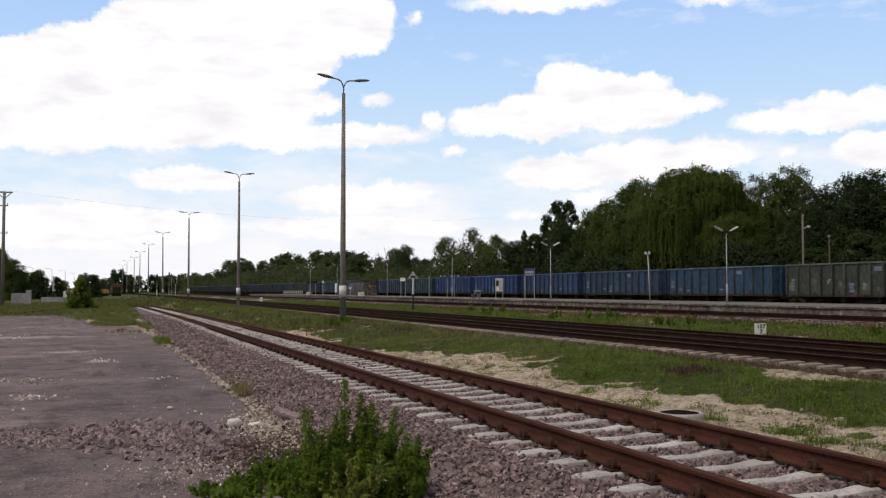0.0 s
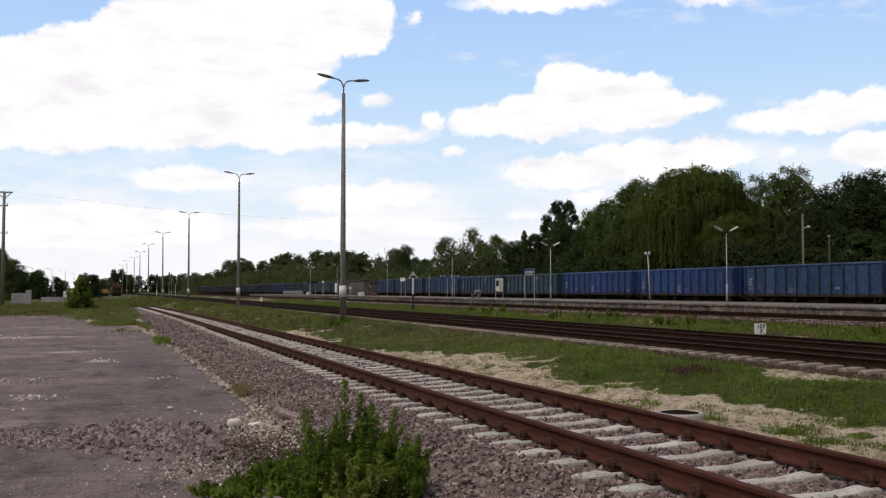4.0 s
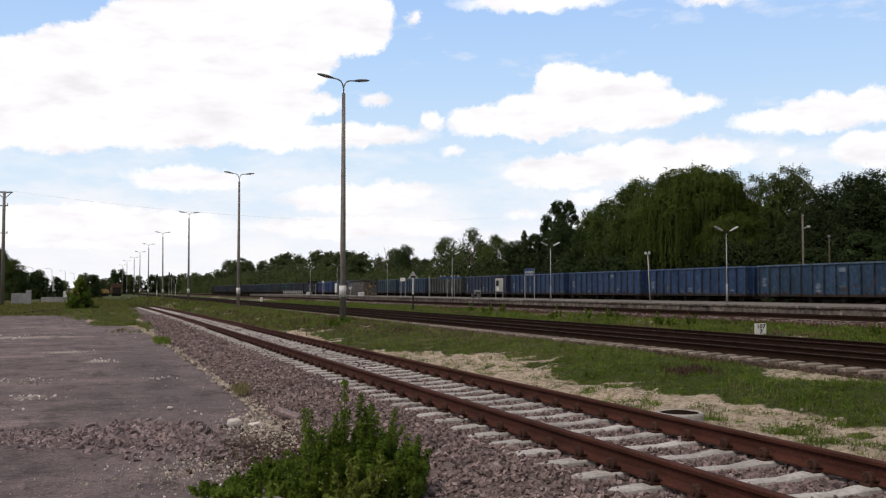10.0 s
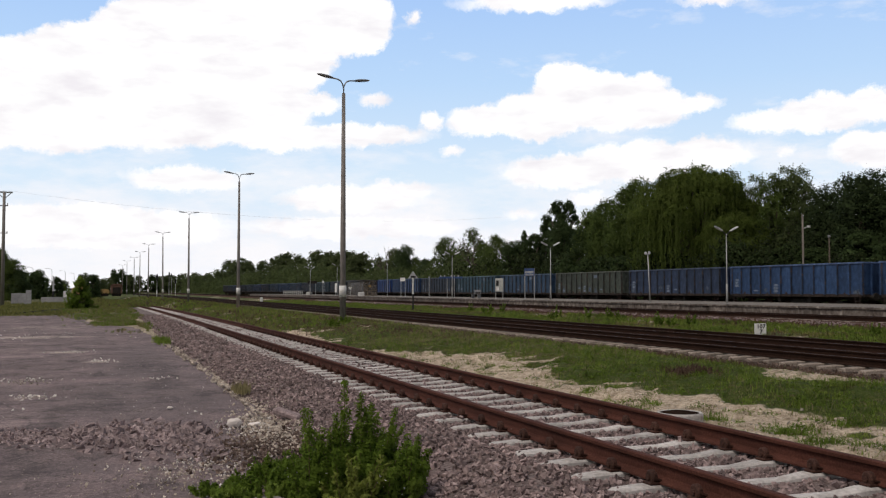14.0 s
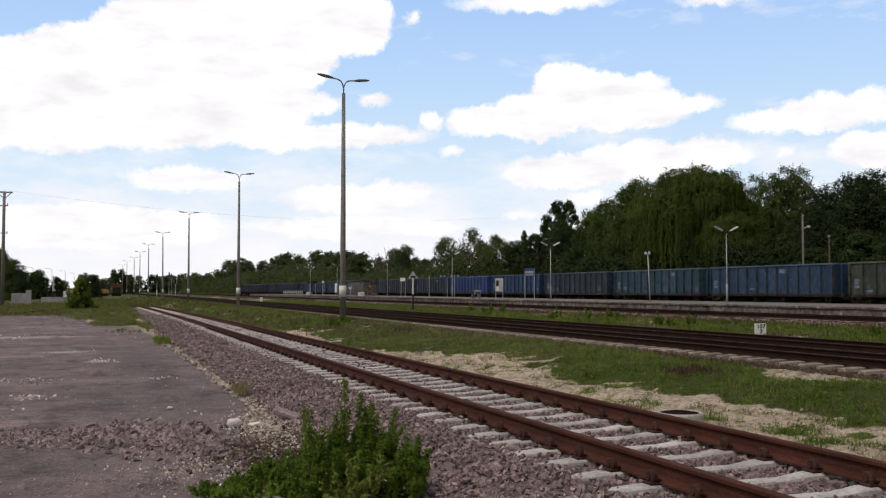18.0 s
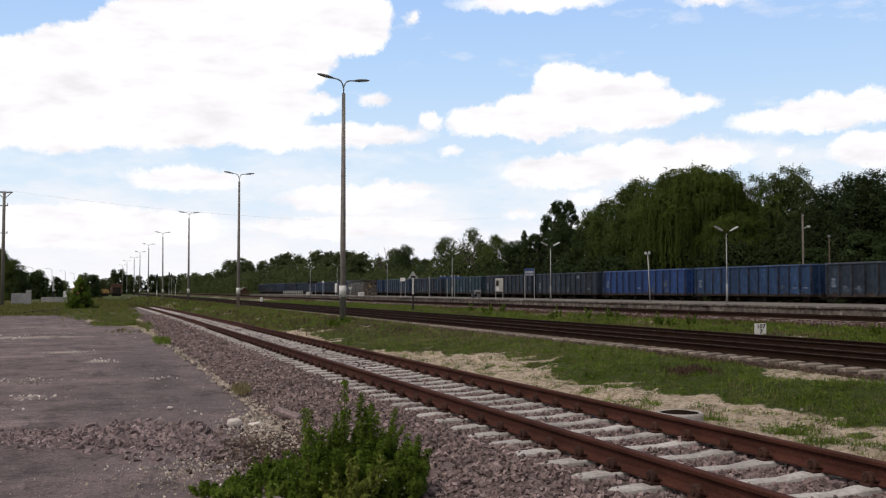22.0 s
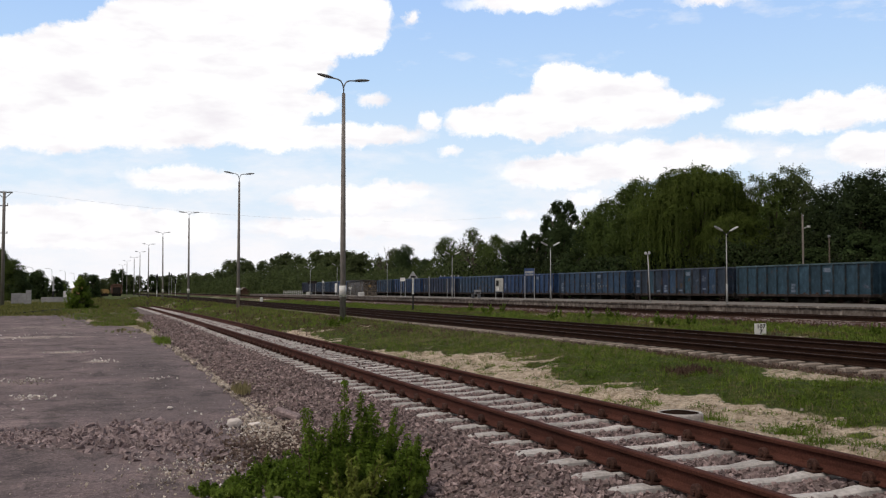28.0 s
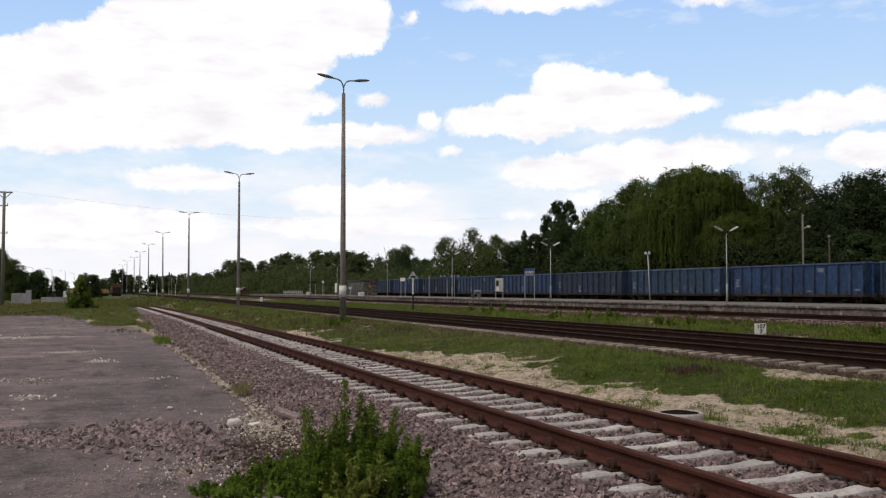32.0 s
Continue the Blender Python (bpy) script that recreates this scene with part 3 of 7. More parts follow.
# ---- platform ----
def make_platform():
    plat = thing("platform", "long low platform of pale concrete edging", "platform", at=pose(0, 0, 0), kind="structure")
    y0, y1 = -40.0, 222.0
    part("core", Shape().box(PLAT_X0 + 0.35, PLAT_X1 - 0.35, y0, y1, -0.25, PLAT_Z - 0.012).mesh("core", platform_top), plat, "trodden grey paving")
    slab = Shape().box(0, 0.5, 0.012, 1.488, -0.1, 0, 0.012).mesh("edge_slab", platform_face)
    wall = Shape().box(0.06, 0.3, 0.008, 1.492, -1.0, -0.105, 0.01).mesh("edge_wall", platform_face)
    for k in range(int((y1 - y0) / 1.5)):
        y = y0 + 1.5 * k
        if y < 20 or y > 160:
            continue
        part("edge_slab", slab, plat, "", pose(PLAT_X0 + rng.normal(0, 0.012), y, PLAT_Z + rng.normal(0, 0.008)))
        part("edge_wall", wall, plat, "", pose(PLAT_X0 + rng.normal(0, 0.01), y, PLAT_Z))
    part("edge_rest", Shape().box(PLAT_X0, PLAT_X0 + 0.36, y0, 20, -0.25, PLAT_Z).box(PLAT_X0, PLAT_X0 + 0.36, 161, y1, -0.25, PLAT_Z).mesh("edge_rest", platform_face), plat)
    part("back_edge", Shape().box(PLAT_X1 - 0.36, PLAT_X1, y0, y1, -0.25, PLAT_Z).mesh("back_edge", platform_face), plat)


make_platform()


# ---- tall lamp posts along the siding ----
def lamp_head(side):
    s = Shape()
    # a flat teardrop housing that rises a little outwards
    pts = [(0.0, 0.04), (0.1, 0.075), (0.3, 0.1), (0.55, 0.09), (0.72, 0.06), (0.8, 0.02)]
    n0 = len(s.v)
    for u, r in pts:
        for k in range(8):
            a = 2 * math.pi * k / 8
            s.v.append((side * u, 1.4 * r * math.cos(a), 0.72 * r * math.sin(a) + 0.13 * u))
    for i in range(len(pts) - 1):
        for k in range(8):
            a, b = n0 + i * 8 + k, n0 + i * 8 + (k + 1) % 8
            s.f.append((a, b, b + 8, a + 8))
    s.f += [tuple(n0 + k for k in range(8)), tuple(n0 + 40 + k for k in range(8))]
    return s.mesh("lamp_head", lamp_grey, True)


def make_tall_posts():
    shaft = Shape().tube([(0, 0, -0.4), (0, 0, 4), (0, 0, 10.55)], [0.14, 0.122, 0.078], 14).mesh("shaft", pole_grey, True)
    band = Shape().tube([(0, 0, 1.2), (0, 0, 1.72)], [0.168, 0.164], 14).mesh("painted_band", white_paint, True)
    heads = [lamp_head(-1), lamp_head(1)]
    arms = []
    for sd in (-1, 1):
        arms.append(Shape().tube([(0, 0, 10.5), (0, 0, 10.75), (sd * 0.05, 0, 10.95), (sd * 0.14, 0, 11.1), (sd * 0.3, 0, 11.17), (sd * 0.6, 0, 11.2)], [0.032] * 6, 7).mesh("arm", lamp_grey, True))
    post = thing("street_lamp", "tall grey concrete lamp post with two lamps and a white band", "street lamp", "lamp posts along the siding", pose(10.58, 43.0, -0.06))
    part("shaft", shaft, post)
    part("painted_band", band, post, "white painted band")
    for sd, arm, hd in zip((-1, 1), arms, heads):
        a = part("arm", arm, post, "thin grey steel arm", pose(0, 0, 0, 0, 0, 13))
        part("lamp_head", hd, a, "grey lamp housing", pose(sd * 0.54, 0, 11.2))
    for x, y in ((11.07, 81.0), (10.81, 123.8), (10.47, 167.6), (10.22, 211.0), (10.25, 253.4), (10.42, 296.0), (9.46, 333.0), (9.33, 385.0)):
        copy_thing(post, pose(x, y, -0.06, rng.normal(0, 0.15), rng.normal(0, 0.2), 0))


make_tall_posts()


# ---- freight train ----
def paint(name, dark, mid, light, rust=0.66):
    dark, light = tuple(0.72 * q for q in dark), tuple(1.3 * q for q in light)
    return mat(name, dark, mid, light, 7, 0.8, 0.55, 0.0, 0.25, 0.01, spread=0.16, stain=(0.085, 0.06, 0.05), stain_scale=1.6, stain_at=(rust, rust + 0.16), stretch=(1, 1, 0.35))


wagon_paints = {
    "royal": paint("royal_blue_paint", (0.014, 0.036, 0.125), (0.021, 0.055, 0.185), (0.036, 0.078, 0.235), 0.68),
    "blue": paint("blue_paint", (0.016, 0.036, 0.092), (0.026, 0.058, 0.14), (0.042, 0.082, 0.178), 0.64),
    "dark": paint("dark_blue_paint", (0.016, 0.027, 0.056), (0.025, 0.04, 0.082), (0.041, 0.06, 0.11), 0.62),
    "steel": paint("faded_blue_paint", (0.019, 0.04, 0.08), (0.03, 0.062, 0.118), (0.047, 0.086, 0.155), 0.62),
    "teal": paint("faded_teal_paint", (0.018, 0.043, 0.066), (0.03, 0.066, 0.1), (0.05, 0.096, 0.136), 0.62),
    "slate": paint("slate_grey_paint", (0.018, 0.027, 0.044), (0.029, 0.043, 0.068), (0.048, 0.066, 0.098), 0.62),
    "green": paint("grey_green_paint", (0.034, 0.042, 0.036), (0.055, 0.066, 0.057), (0.086, 0.1, 0.084), 0.6),
}
WORN = {"royal": (0.07, 0.12, 0.28), "blue": (0.07, 0.11, 0.22), "dark": (0.06, 0.08, 0.13), "steel": (0.08, 0.12, 0.18), "teal": (0.08, 0.13, 0.155), "slate": (0.075, 0.09, 0.12), "green": (0.12, 0.13, 0.11)}
worn_paints = {c: paint("worn_%s_edge" % c, tuple(0.7 * q for q in v), v, tuple(1.4 * q for q in v), 0.6) for c, v in WORN.items()}
# Rib sides: grime and their shade, both put into a darker paint.
grimy_shade_paints = {c: paint("grimy_%s_rib" % c, tuple(0.09 * q + 0.01 for q in v), tuple(0.13 * q + 0.017 for q in v), tuple(0.2 * q + 0.027 for q in v), 0.5) for c, v in WORN.items()}
rusty_sill = mat("rusty_sill", (0.02, 0.015, 0.014), (0.04, 0.029, 0.026), (0.075, 0.055, 0.047), 4, 0.6, 0.85, 0, 0.3, 0.01, spread=0.3)
under_black = mat("grimy_underframe", (0.012, 0.01, 0.009), (0.025, 0.021, 0.018), (0.045, 0.038, 0.033), 9, 1, 0.85, 0, 0.3, 0.01)
WORDS = {"royal": "royal blue", "blue": "blue", "dark": "dark blue", "steel": "faded steel-blue", "teal": "faded blue-green", "slate": "slate-grey", "green": "grey-green"}
ORDER = ("green steel steel blue royal royal teal steel blue blue blue dark green steel teal slate blue royal slate slate "
         "teal slate steel blue steel dark blue steel dark blue steel dark").split()
BODY, HALF_W, FLOOR, TOP = 12.75, 1.45, 1.14, 3.15

wagon_meshes = {}


def wagon_set(color):
    """The meshes of one open wagon in one colour, built once."""
    if color in wagon_meshes:
        return wagon_meshes[color]
    p, worn = wagon_paints[color], worn_paints[color]
    grime_shade = grimy_shade_paints[color]
    h = BODY / 2
    w = HALF_W - 0.09
    body = Shape()
    body.box(w - 0.05, w, -h, h, FLOOR + 0.02, TOP - 0.1)
    for e in (-1, 1):
        y0, y1 = sorted((e * h, e * (h - 0.06)))
        body.box(-w + 0.051, w - 0.051, y0, y1, FLOOR + 0.02, TOP - 0.1)
    m = {"body": body.mesh("side_wall", p)}
    rim = Shape()
    for sd in (-1, 1):
        x0, x1 = sorted((sd * (w - 0.08), sd * (w + 0.07)))
        rim.box(x0, x1, -h - 0.05, h + 0.05, TOP - 0.1, TOP, 0.012)
    for e in (-1, 1):
        y0, y1 = sorted((e * (h - 0.09), e * (h + 0.05)))
        rim.box(-w + 0.085, w - 0.085, y0, y1, TOP - 0.1, TOP - 0.004, 0.012)
    m["rim"] = rim.mesh("top_rail", worn)
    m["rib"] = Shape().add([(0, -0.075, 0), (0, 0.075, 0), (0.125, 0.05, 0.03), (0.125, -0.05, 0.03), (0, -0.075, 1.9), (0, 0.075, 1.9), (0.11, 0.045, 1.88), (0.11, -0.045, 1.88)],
                           [(0, 1, 2, 3), (4, 7, 6, 5), (0, 3, 7, 4), (1, 5, 6, 2), (2, 6, 7, 3), (0, 4, 5, 1)]).mesh("rib", [p, grime_shade])
    # the rib's foot and both sides take the shade-darkened paint
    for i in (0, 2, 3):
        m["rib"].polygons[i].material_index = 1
    m["panel"] = Shape().box(0, 0.05, -(BODY - 0.18) / 24 - 0.0, (BODY - 0.18) / 24, FLOOR + 0.02, TOP - 0.1).mesh("side_panel", p)
    m["end_rib"] = Shape().box(-0.06, 0.06, 0, 0.1, 0, 1.88, 0.01).mesh("end_post", p)
    m["sill"] = Shape().box(-w - 0.02, w + 0.02, -h - 0.02, h + 0.02, FLOOR - 0.1, FLOOR + 0.08, 0.015).mesh("floor_frame", rusty_sill)
    m["under"] = Shape().box(-0.35, 0.35, -6.0, 6.0, 0.85, FLOOR - 0.1).box(-1.2, 1.2, -1.6, -1.3, 0.72, FLOOR - 0.1).box(-1.2, 1.2, 1.3, 1.6, 0.72, FLOOR - 0.1).box(-0.9, 0.2, -0.9, 0.7, 0.55, 0.86).mesh("underframe", under_black)
    wagon_meshes[color] = m
    return m


def bogie_meshes():
    side = Shape()
    for sd in (-1, 1):
        x = sd * 1.0
        side.box(x - 0.06, x + 0.06, -1.35, 1.35, 0.5, 0.68, 0.02)
        side.box(x - 0.09, x + 0.09, -1.08, -0.72, 0.34, 0.62, 0.03).box(x - 0.09, x + 0.09, 0.72, 1.08, 0.34, 0.62, 0.03)
        side.box(x - 0.1, x + 0.1, -0.3, 0.3, 0.36, 0.76, 0.03)
    side.box(-1.05, 1.05, -0.18, 0.18, 0.55, 0.8)
    frame_ = side.mesh("bogie_frame", under_black)
    wheel = Shape().tube([(-0.80, 0, 0), (-0.79, 0, 0), (-0.67, 0, 0), (-0.66, 0, 0)], [0.42, 0.46, 0.46, 0.49], 20).tube([(0.66, 0, 0), (0.67, 0, 0), (0.79, 0, 0), (0.80, 0, 0)], [0.49, 0.46, 0.46, 0.42], 20)
    wheel.tube([(-0.66, 0, 0), (0.66, 0, 0)], [0.09, 0.09], 8)
    return frame_, wheel.mesh("wheelset", dark_rail)


BOGIE, WHEEL = bogie_meshes()
BUFFER = Shape().tube([(0, 0, 0), (0, 0.35, 0)], [0.09, 0.09], 10).tube([(0, 0.35, 0), (0, 0.42, 0)], [0.24, 0.22], 14).mesh("buffer", under_black)
COUPLER = Shape().box(-0.12, 0.12, 0, 0.55, 0.92, 1.08, 0.03).tube([(0, 0.4, 1.0), (0, 0.62, 0.9)], [0.05, 0.04], 6).mesh("coupler", under_black)
LADDER = Shape().box(-0.03, 0.0, -0.22, -0.18, 0.45, 1.1).box(-0.03, 0.0, 0.18, 0.22, 0.45, 1.1).box(-0.03, 0, -0.18, 0.18, 0.5, 0.53).box(-0.03, 0, -0.18, 0.18, 0.78, 0.81).mesh("step", rusty_sill)
MARK_SMALL = Shape().box(0, 0.004, -0.28, 0.28, -0.13, 0.13).mesh("marking", white_paint)
MARK_LINE = Shape().box(0, 0.004, -0.22, 0.22, -0.05, 0.05).mesh("marking", white_paint)
MARK_FIELD = Shape().box(0, 0.004, -0.2, 0.2, -0.28, -0.1).box(0, 0.004, -0.2, 0.12, -0.05, 0.08).box(0, 0.004, -0.16, 0.2, 0.12, 0.28).mesh("marking", white_paint)
rust_hem = mat("rusty_hem", (0.03, 0.018, 0.013), (0.055, 0.034, 0.025), (0.09, 0.056, 0.042), 14, 2, 0.9, 0, 0.2, 0.004)
pale_marks = mat("faded_lettering", (0.11, 0.14, 0.2), (0.17, 0.21, 0.28), (0.27, 0.32, 0.4), 18, 2, 0.8, 0, 0, 0)
for me_ in (MARK_SMALL, MARK_LINE, MARK_FIELD):
    me_.materials[0] = pale_marks
graffiti_paints = [mat("sprayed_" + n, *c, 6, 1.5, 0.8, 0, 0, 0) for n, c in (
    ("white", ((0.14, 0.155, 0.155), (0.22, 0.24, 0.235), (0.34, 0.36, 0.34))), ("yellow", ((0.12, 0.1, 0.05), (0.17, 0.145, 0.075), (0.23, 0.2, 0.11))),
    ("violet", ((0.08, 0.07, 0.085), (0.115, 0.1, 0.115), (0.16, 0.14, 0.155))), ("grey", ((0.05, 0.068, 0.1), (0.085, 0.11, 0.15), (0.15, 0.18, 0.24))),
    ("brown", ((0.055, 0.042, 0.036), (0.08, 0.062, 0.052), (0.11, 0.088, 0.075))))]


def blot_mesh(material, r, size=1.0):
    """A thin uneven stroke of sprayed paint."""
    s = Shape()
    n = 18
    k = [r.uniform(0.35, 1.0) for _ in range(n)]
    wide, tall = size * r.uniform(0.14, 0.38), size * r.uniform(0.12, 0.4)
    for x in (0.0, 0.004):
        s.v += [(x, wide * k[i] * math.cos(2 * math.pi * i / n), tall * k[i] * math.sin(2 * math.pi * i / n)) for i in range(n)]
    s.f += [tuple(range(n, 2 * n)), tuple(reversed(range(n)))] + [(i, (i + 1) % n, n + (i + 1) % n, n + i) for i in range(n)]
    return s.mesh("graffiti", material)


def make_wagon(k, color):
    r = random.Random(100 + k)
    m = wagon_set(color)
    wagon = thing("freight_wagon", WORDS[color] + " open freight wagon with ribbed steel sides, weathered", "freight wagon", "wagons of the freight train")
    part("end_wall", m["body"], wagon)
    part("top_rail", m["rim"], wagon)
    part("floor_frame", m["sill"], wagon)
    part("underframe", m["under"], wagon, "grimy black underframe")
    w = HALF_W - 0.09
    n = 12
    for i in range(n + 1):
        y = -BODY / 2 + 0.09 + (BODY - 0.18) * i / n
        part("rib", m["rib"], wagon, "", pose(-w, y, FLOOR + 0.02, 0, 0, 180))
        if i < n:
            mixed = wagon_set(("slate", "steel", "dark", "slate", "teal")[i % 5])["panel"] if k == 21 else m["panel"]
            part("side_panel", mixed, wagon, "", pose(-w + rng.normal(0, 0.006), y + (BODY - 0.18) / n / 2, 0))
        if i % 3 == 0:
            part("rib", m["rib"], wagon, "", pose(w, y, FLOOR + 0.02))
    for e in (0, 180):
        flip = -1 if e else 1
        for x in (-0.8, 0.0, 0.8):
            part("end_post", m["end_rib"], wagon, "", pose(x * flip, flip * BODY / 2, FLOOR + 0.02, 0, 0, e))
        for x in (-0.875, 0.875):
            part("buffer", BUFFER, wagon, "", pose(x, flip * (BODY / 2 + 0.03), 1.06, 0, 0, e))
        part("coupler", COUPLER, wagon, "", pose(0, flip * (BODY / 2 + 0.03), 0, 0, 0, e))
        part("step", LADDER, wagon, "", pose(-w - 0.03, flip * (BODY / 2 - 0.5), 0))
        b = part("bogie", BOGIE, wagon, "dark steel bogie", pose(0, flip * 4.0, 0))
        for y in (-0.9, 0.9):
            part("wheelset", WHEEL, b, "", pose(0, y, 0.46))
    # faded lettering: an emblem high on one panel, small fields low down
    cell = (BODY - 0.18) / n
    first = -BODY / 2 + 0.09
    if r.random() < 0.8:
        part("marking", MARK_SMALL, wagon, "faded white emblem", pose(-w - 0.003, first + cell * (r.choice((3, 4)) + 0.5), 2.72, 0, 0, 180))
    for _ in range(r.randint(1, 3)):
        part("marking", MARK_LINE, wagon, "faded white lettering", pose(-w - 0.003, first + cell * (r.randrange(n) + 0.5), r.uniform(1.35, 1.7), 0, 0, 180))
    part("marking", MARK_FIELD, wagon, "pale square of worn lettering", pose(-w - 0.003, first + cell * (n - 0.5), r.uniform(1.85, 2.05), 0, 0, 180))
    if r.random() < 0.7:
        part("marking", MARK_FIELD, wagon, "pale square of worn lettering", pose(-w - 0.003, first + cell * (r.choice((6, 7)) + 0.5), 1.6, 0, 0, 180))
    for i in range(n):
        if r.random() < 0.6:
            part("rust_patch", blot_mesh(rust_hem, r, 0.7), wagon, "rusty patch along the hem", pose(-w - 0.002, first + cell * (i + 0.5 + r.uniform(-0.2, 0.2)), 1.24, 90 + r.uniform(-8, 8), 0, 180))
    for _ in range(r.randint(2, 5)):
        part("worn_patch", blot_mesh(graffiti_paints[3], r), wagon, "faded scuffed patch", pose(-w - 0.002, first + cell * (r.randrange(n) + 0.5 + r.uniform(-0.12, 0.12)), r.uniform(1.3, 1.75), r.uniform(-20, 20), 0, 180))
    sprayed = {0: (10, 1.75, 0.3, (0, 1, 2, 3)), 21: (4, 1.9, 0.5, (4, 3)), 24: (5, 2.0, 0.6, (4,)), 17: (3, 1.75, 0.3, (3,)), 7: (3, 1.6, 0.3, (3, 4))}.get(k)
    if sprayed:
        for i in range(sprayed[0]):
            c = graffiti_paints[r.choice(sprayed[3])]
            part("graffiti", blot_mesh(c, r), wagon, "faded sprayed patch", pose(-w - 0.003, first + cell * ((i + 2) % n + r.uniform(0.35, 0.65)), sprayed[1] + r.uniform(-0.25, sprayed[2]), r.uniform(-40, 40), 0, 180))
    if k == 22:
        # large worn figures of pale paint with hollow middles, too faded to read
        for i in range(6):
            for dy, dz in ((-0.22, 0.0), (0.0, 0.24), (0.24, 0.02), (0.02, -0.22)):
                if r.random() < 0.8:
                    part("graffiti", blot_mesh(graffiti_paints[0], r, 0.45), wagon, "worn pale sprayed patch", pose(-w - 0.003, first + cell * (i + 3.5) + dy, 1.85 + dz, r.uniform(-30, 30), 0, 180))
    return wagon


wagons = [make_wagon(k, c) for k, c in enumerate(ORDER)]


def train_way(t):
    """Metres that the train has gone by t, counted from where its first coupling passes the camera."""
    return -39.14 + 9.37 * t + 0.01685 * t * t


# ---- trees ----
def leaf_cards(centres, size, r, droop=0.0, aspect=0.6, out=None):
    """One small leaf-shaped pair of triangles for each centre, facing out where that is given."""
    n = len(centres)
    a = r.normal(size=(n, 3))
    a[:, 2] -= droop
    face = r.normal(size=(n, 3))
    if out is not None:
        face = out + 0.5 * face
        face /= np.linalg.norm(face, axis=1)[:, None]
        a -= face * (a * face).sum(1)[:, None]
    a /= np.linalg.norm(a, axis=1)[:, None]
    b = np.cross(a, face)
    b /= np.linalg.norm(b, axis=1)[:, None]
    s = size * r.uniform(0.6, 1.4, (n, 1))
    v = np.stack([centres - a * s, centres + b * s * aspect, centres + a * s, centres - b * s * aspect], 1).reshape(-1, 3)
    return v, np.arange(4 * n).reshape(-1, 4)


def leaf_slips(centres, size, r, out, droop=0.0, aspect=0.7, round_off=0.75):
    """One small triangle for each centre, turned outwards, with a normal that follows the crown's rounding."""
    n = len(centres)
    out = out / np.linalg.norm(out, axis=1)[:, None]
    face = out + 0.6 * r.normal(size=(n, 3))
    face /= np.linalg.norm(face, axis=1)[:, None]
    a = r.normal(size=(n, 3))
    a[:, 2] -= droop
    a -= face * (a * face).sum(1)[:, None]
    a /= np.linalg.norm(a, axis=1)[:, None]
    b = np.cross(face, a)
    s = size * r.uniform(0.6, 1.4, (n, 1))
    v = np.stack([centres - a * s, centres + a * s * 0.6 + b * s * aspect, centres + a * s - b * s * aspect * 0.7], 1)
    flip = (np.cross(v[:, 1] - v[:, 0], v[:, 2] - v[:, 0]) * face).sum(1) < 0
    v[flip] = v[flip][:, ::-1]
    nor = round_off * out + (1 - round_off) * face
    nor /= np.linalg.norm(nor, axis=1)[:, None]
    return v.reshape(-1, 3), np.arange(3 * n).reshape(-1, 3), np.repeat(nor, 3, 0)


def crown_points(lobes, count, r, shell=0.55, knot=15, scatter=0.12):
    """Points in the outer part of a set of ellipsoid lobes, in clusters that leave gaps."""
    vol = np.array([rx * ry * rz for *_, rx, ry, rz in lobes]) ** 0.7
    pick = r.choice(len(lobes), count // knot, p=vol / vol.sum())
    L = np.array(lobes)
    d = r.normal(size=(len(pick), 3))
    d /= np.linalg.norm(d, axis=1)[:, None]
    d[:, 2] = np.where(d[:, 2] < -0.6, -d[:, 2], d[:, 2])
    rad = r.uniform(shell, 1.0, (len(pick), 1)) ** 0.6
    seeds = L[pick, :3] + d * L[pick, 3:] * rad
    pts = np.repeat(seeds, knot, 0)
    pts = pts + r.normal(size=pts.shape) * (scatter * L[:, 3:].mean())
    out = (pts - np.repeat(L[pick, :3], knot, 0)) / np.repeat(L[pick, 3:], knot, 0)
    whole = pts - np.array((0, 0, L[:, 2].mean()))
    whole /= np.linalg.norm(whole, axis=1)[:, None] + 1e-6
    return pts, out / np.linalg.norm(out, axis=1)[:, None] + 0.5 * whole + np.array((0, 0, 0.65))


def limb_mesh(name, height, spread, r, lobes, thick, material=None):
    s = Shape()
    bend = [(0, 0, -0.3)] + [(r.normal(0, 0.04) * height * k / 4, r.normal(0, 0.04) * height * k / 4, height * 0.75 * k / 4) for k in range(1, 5)]
    s.tube(bend, [thick * q for q in (1.15, 0.85, 0.65, 0.45, 0.2)], 8)
    for lo in lobes[:14]:
        k = r.integers(1, 4)
        p0 = Vector(bend[k])
        p1 = Vector(lo[:3])
        mid = (p0 + p1) / 2 + Vector((r.normal(0, 0.2), r.normal(0, 0.2), 0.25))
        s.tube([p0, mid, p1], [thick * 0.4, thick * 0.25, thick * 0.08], 5, False)
    return s.mesh(name, material or bark, True)


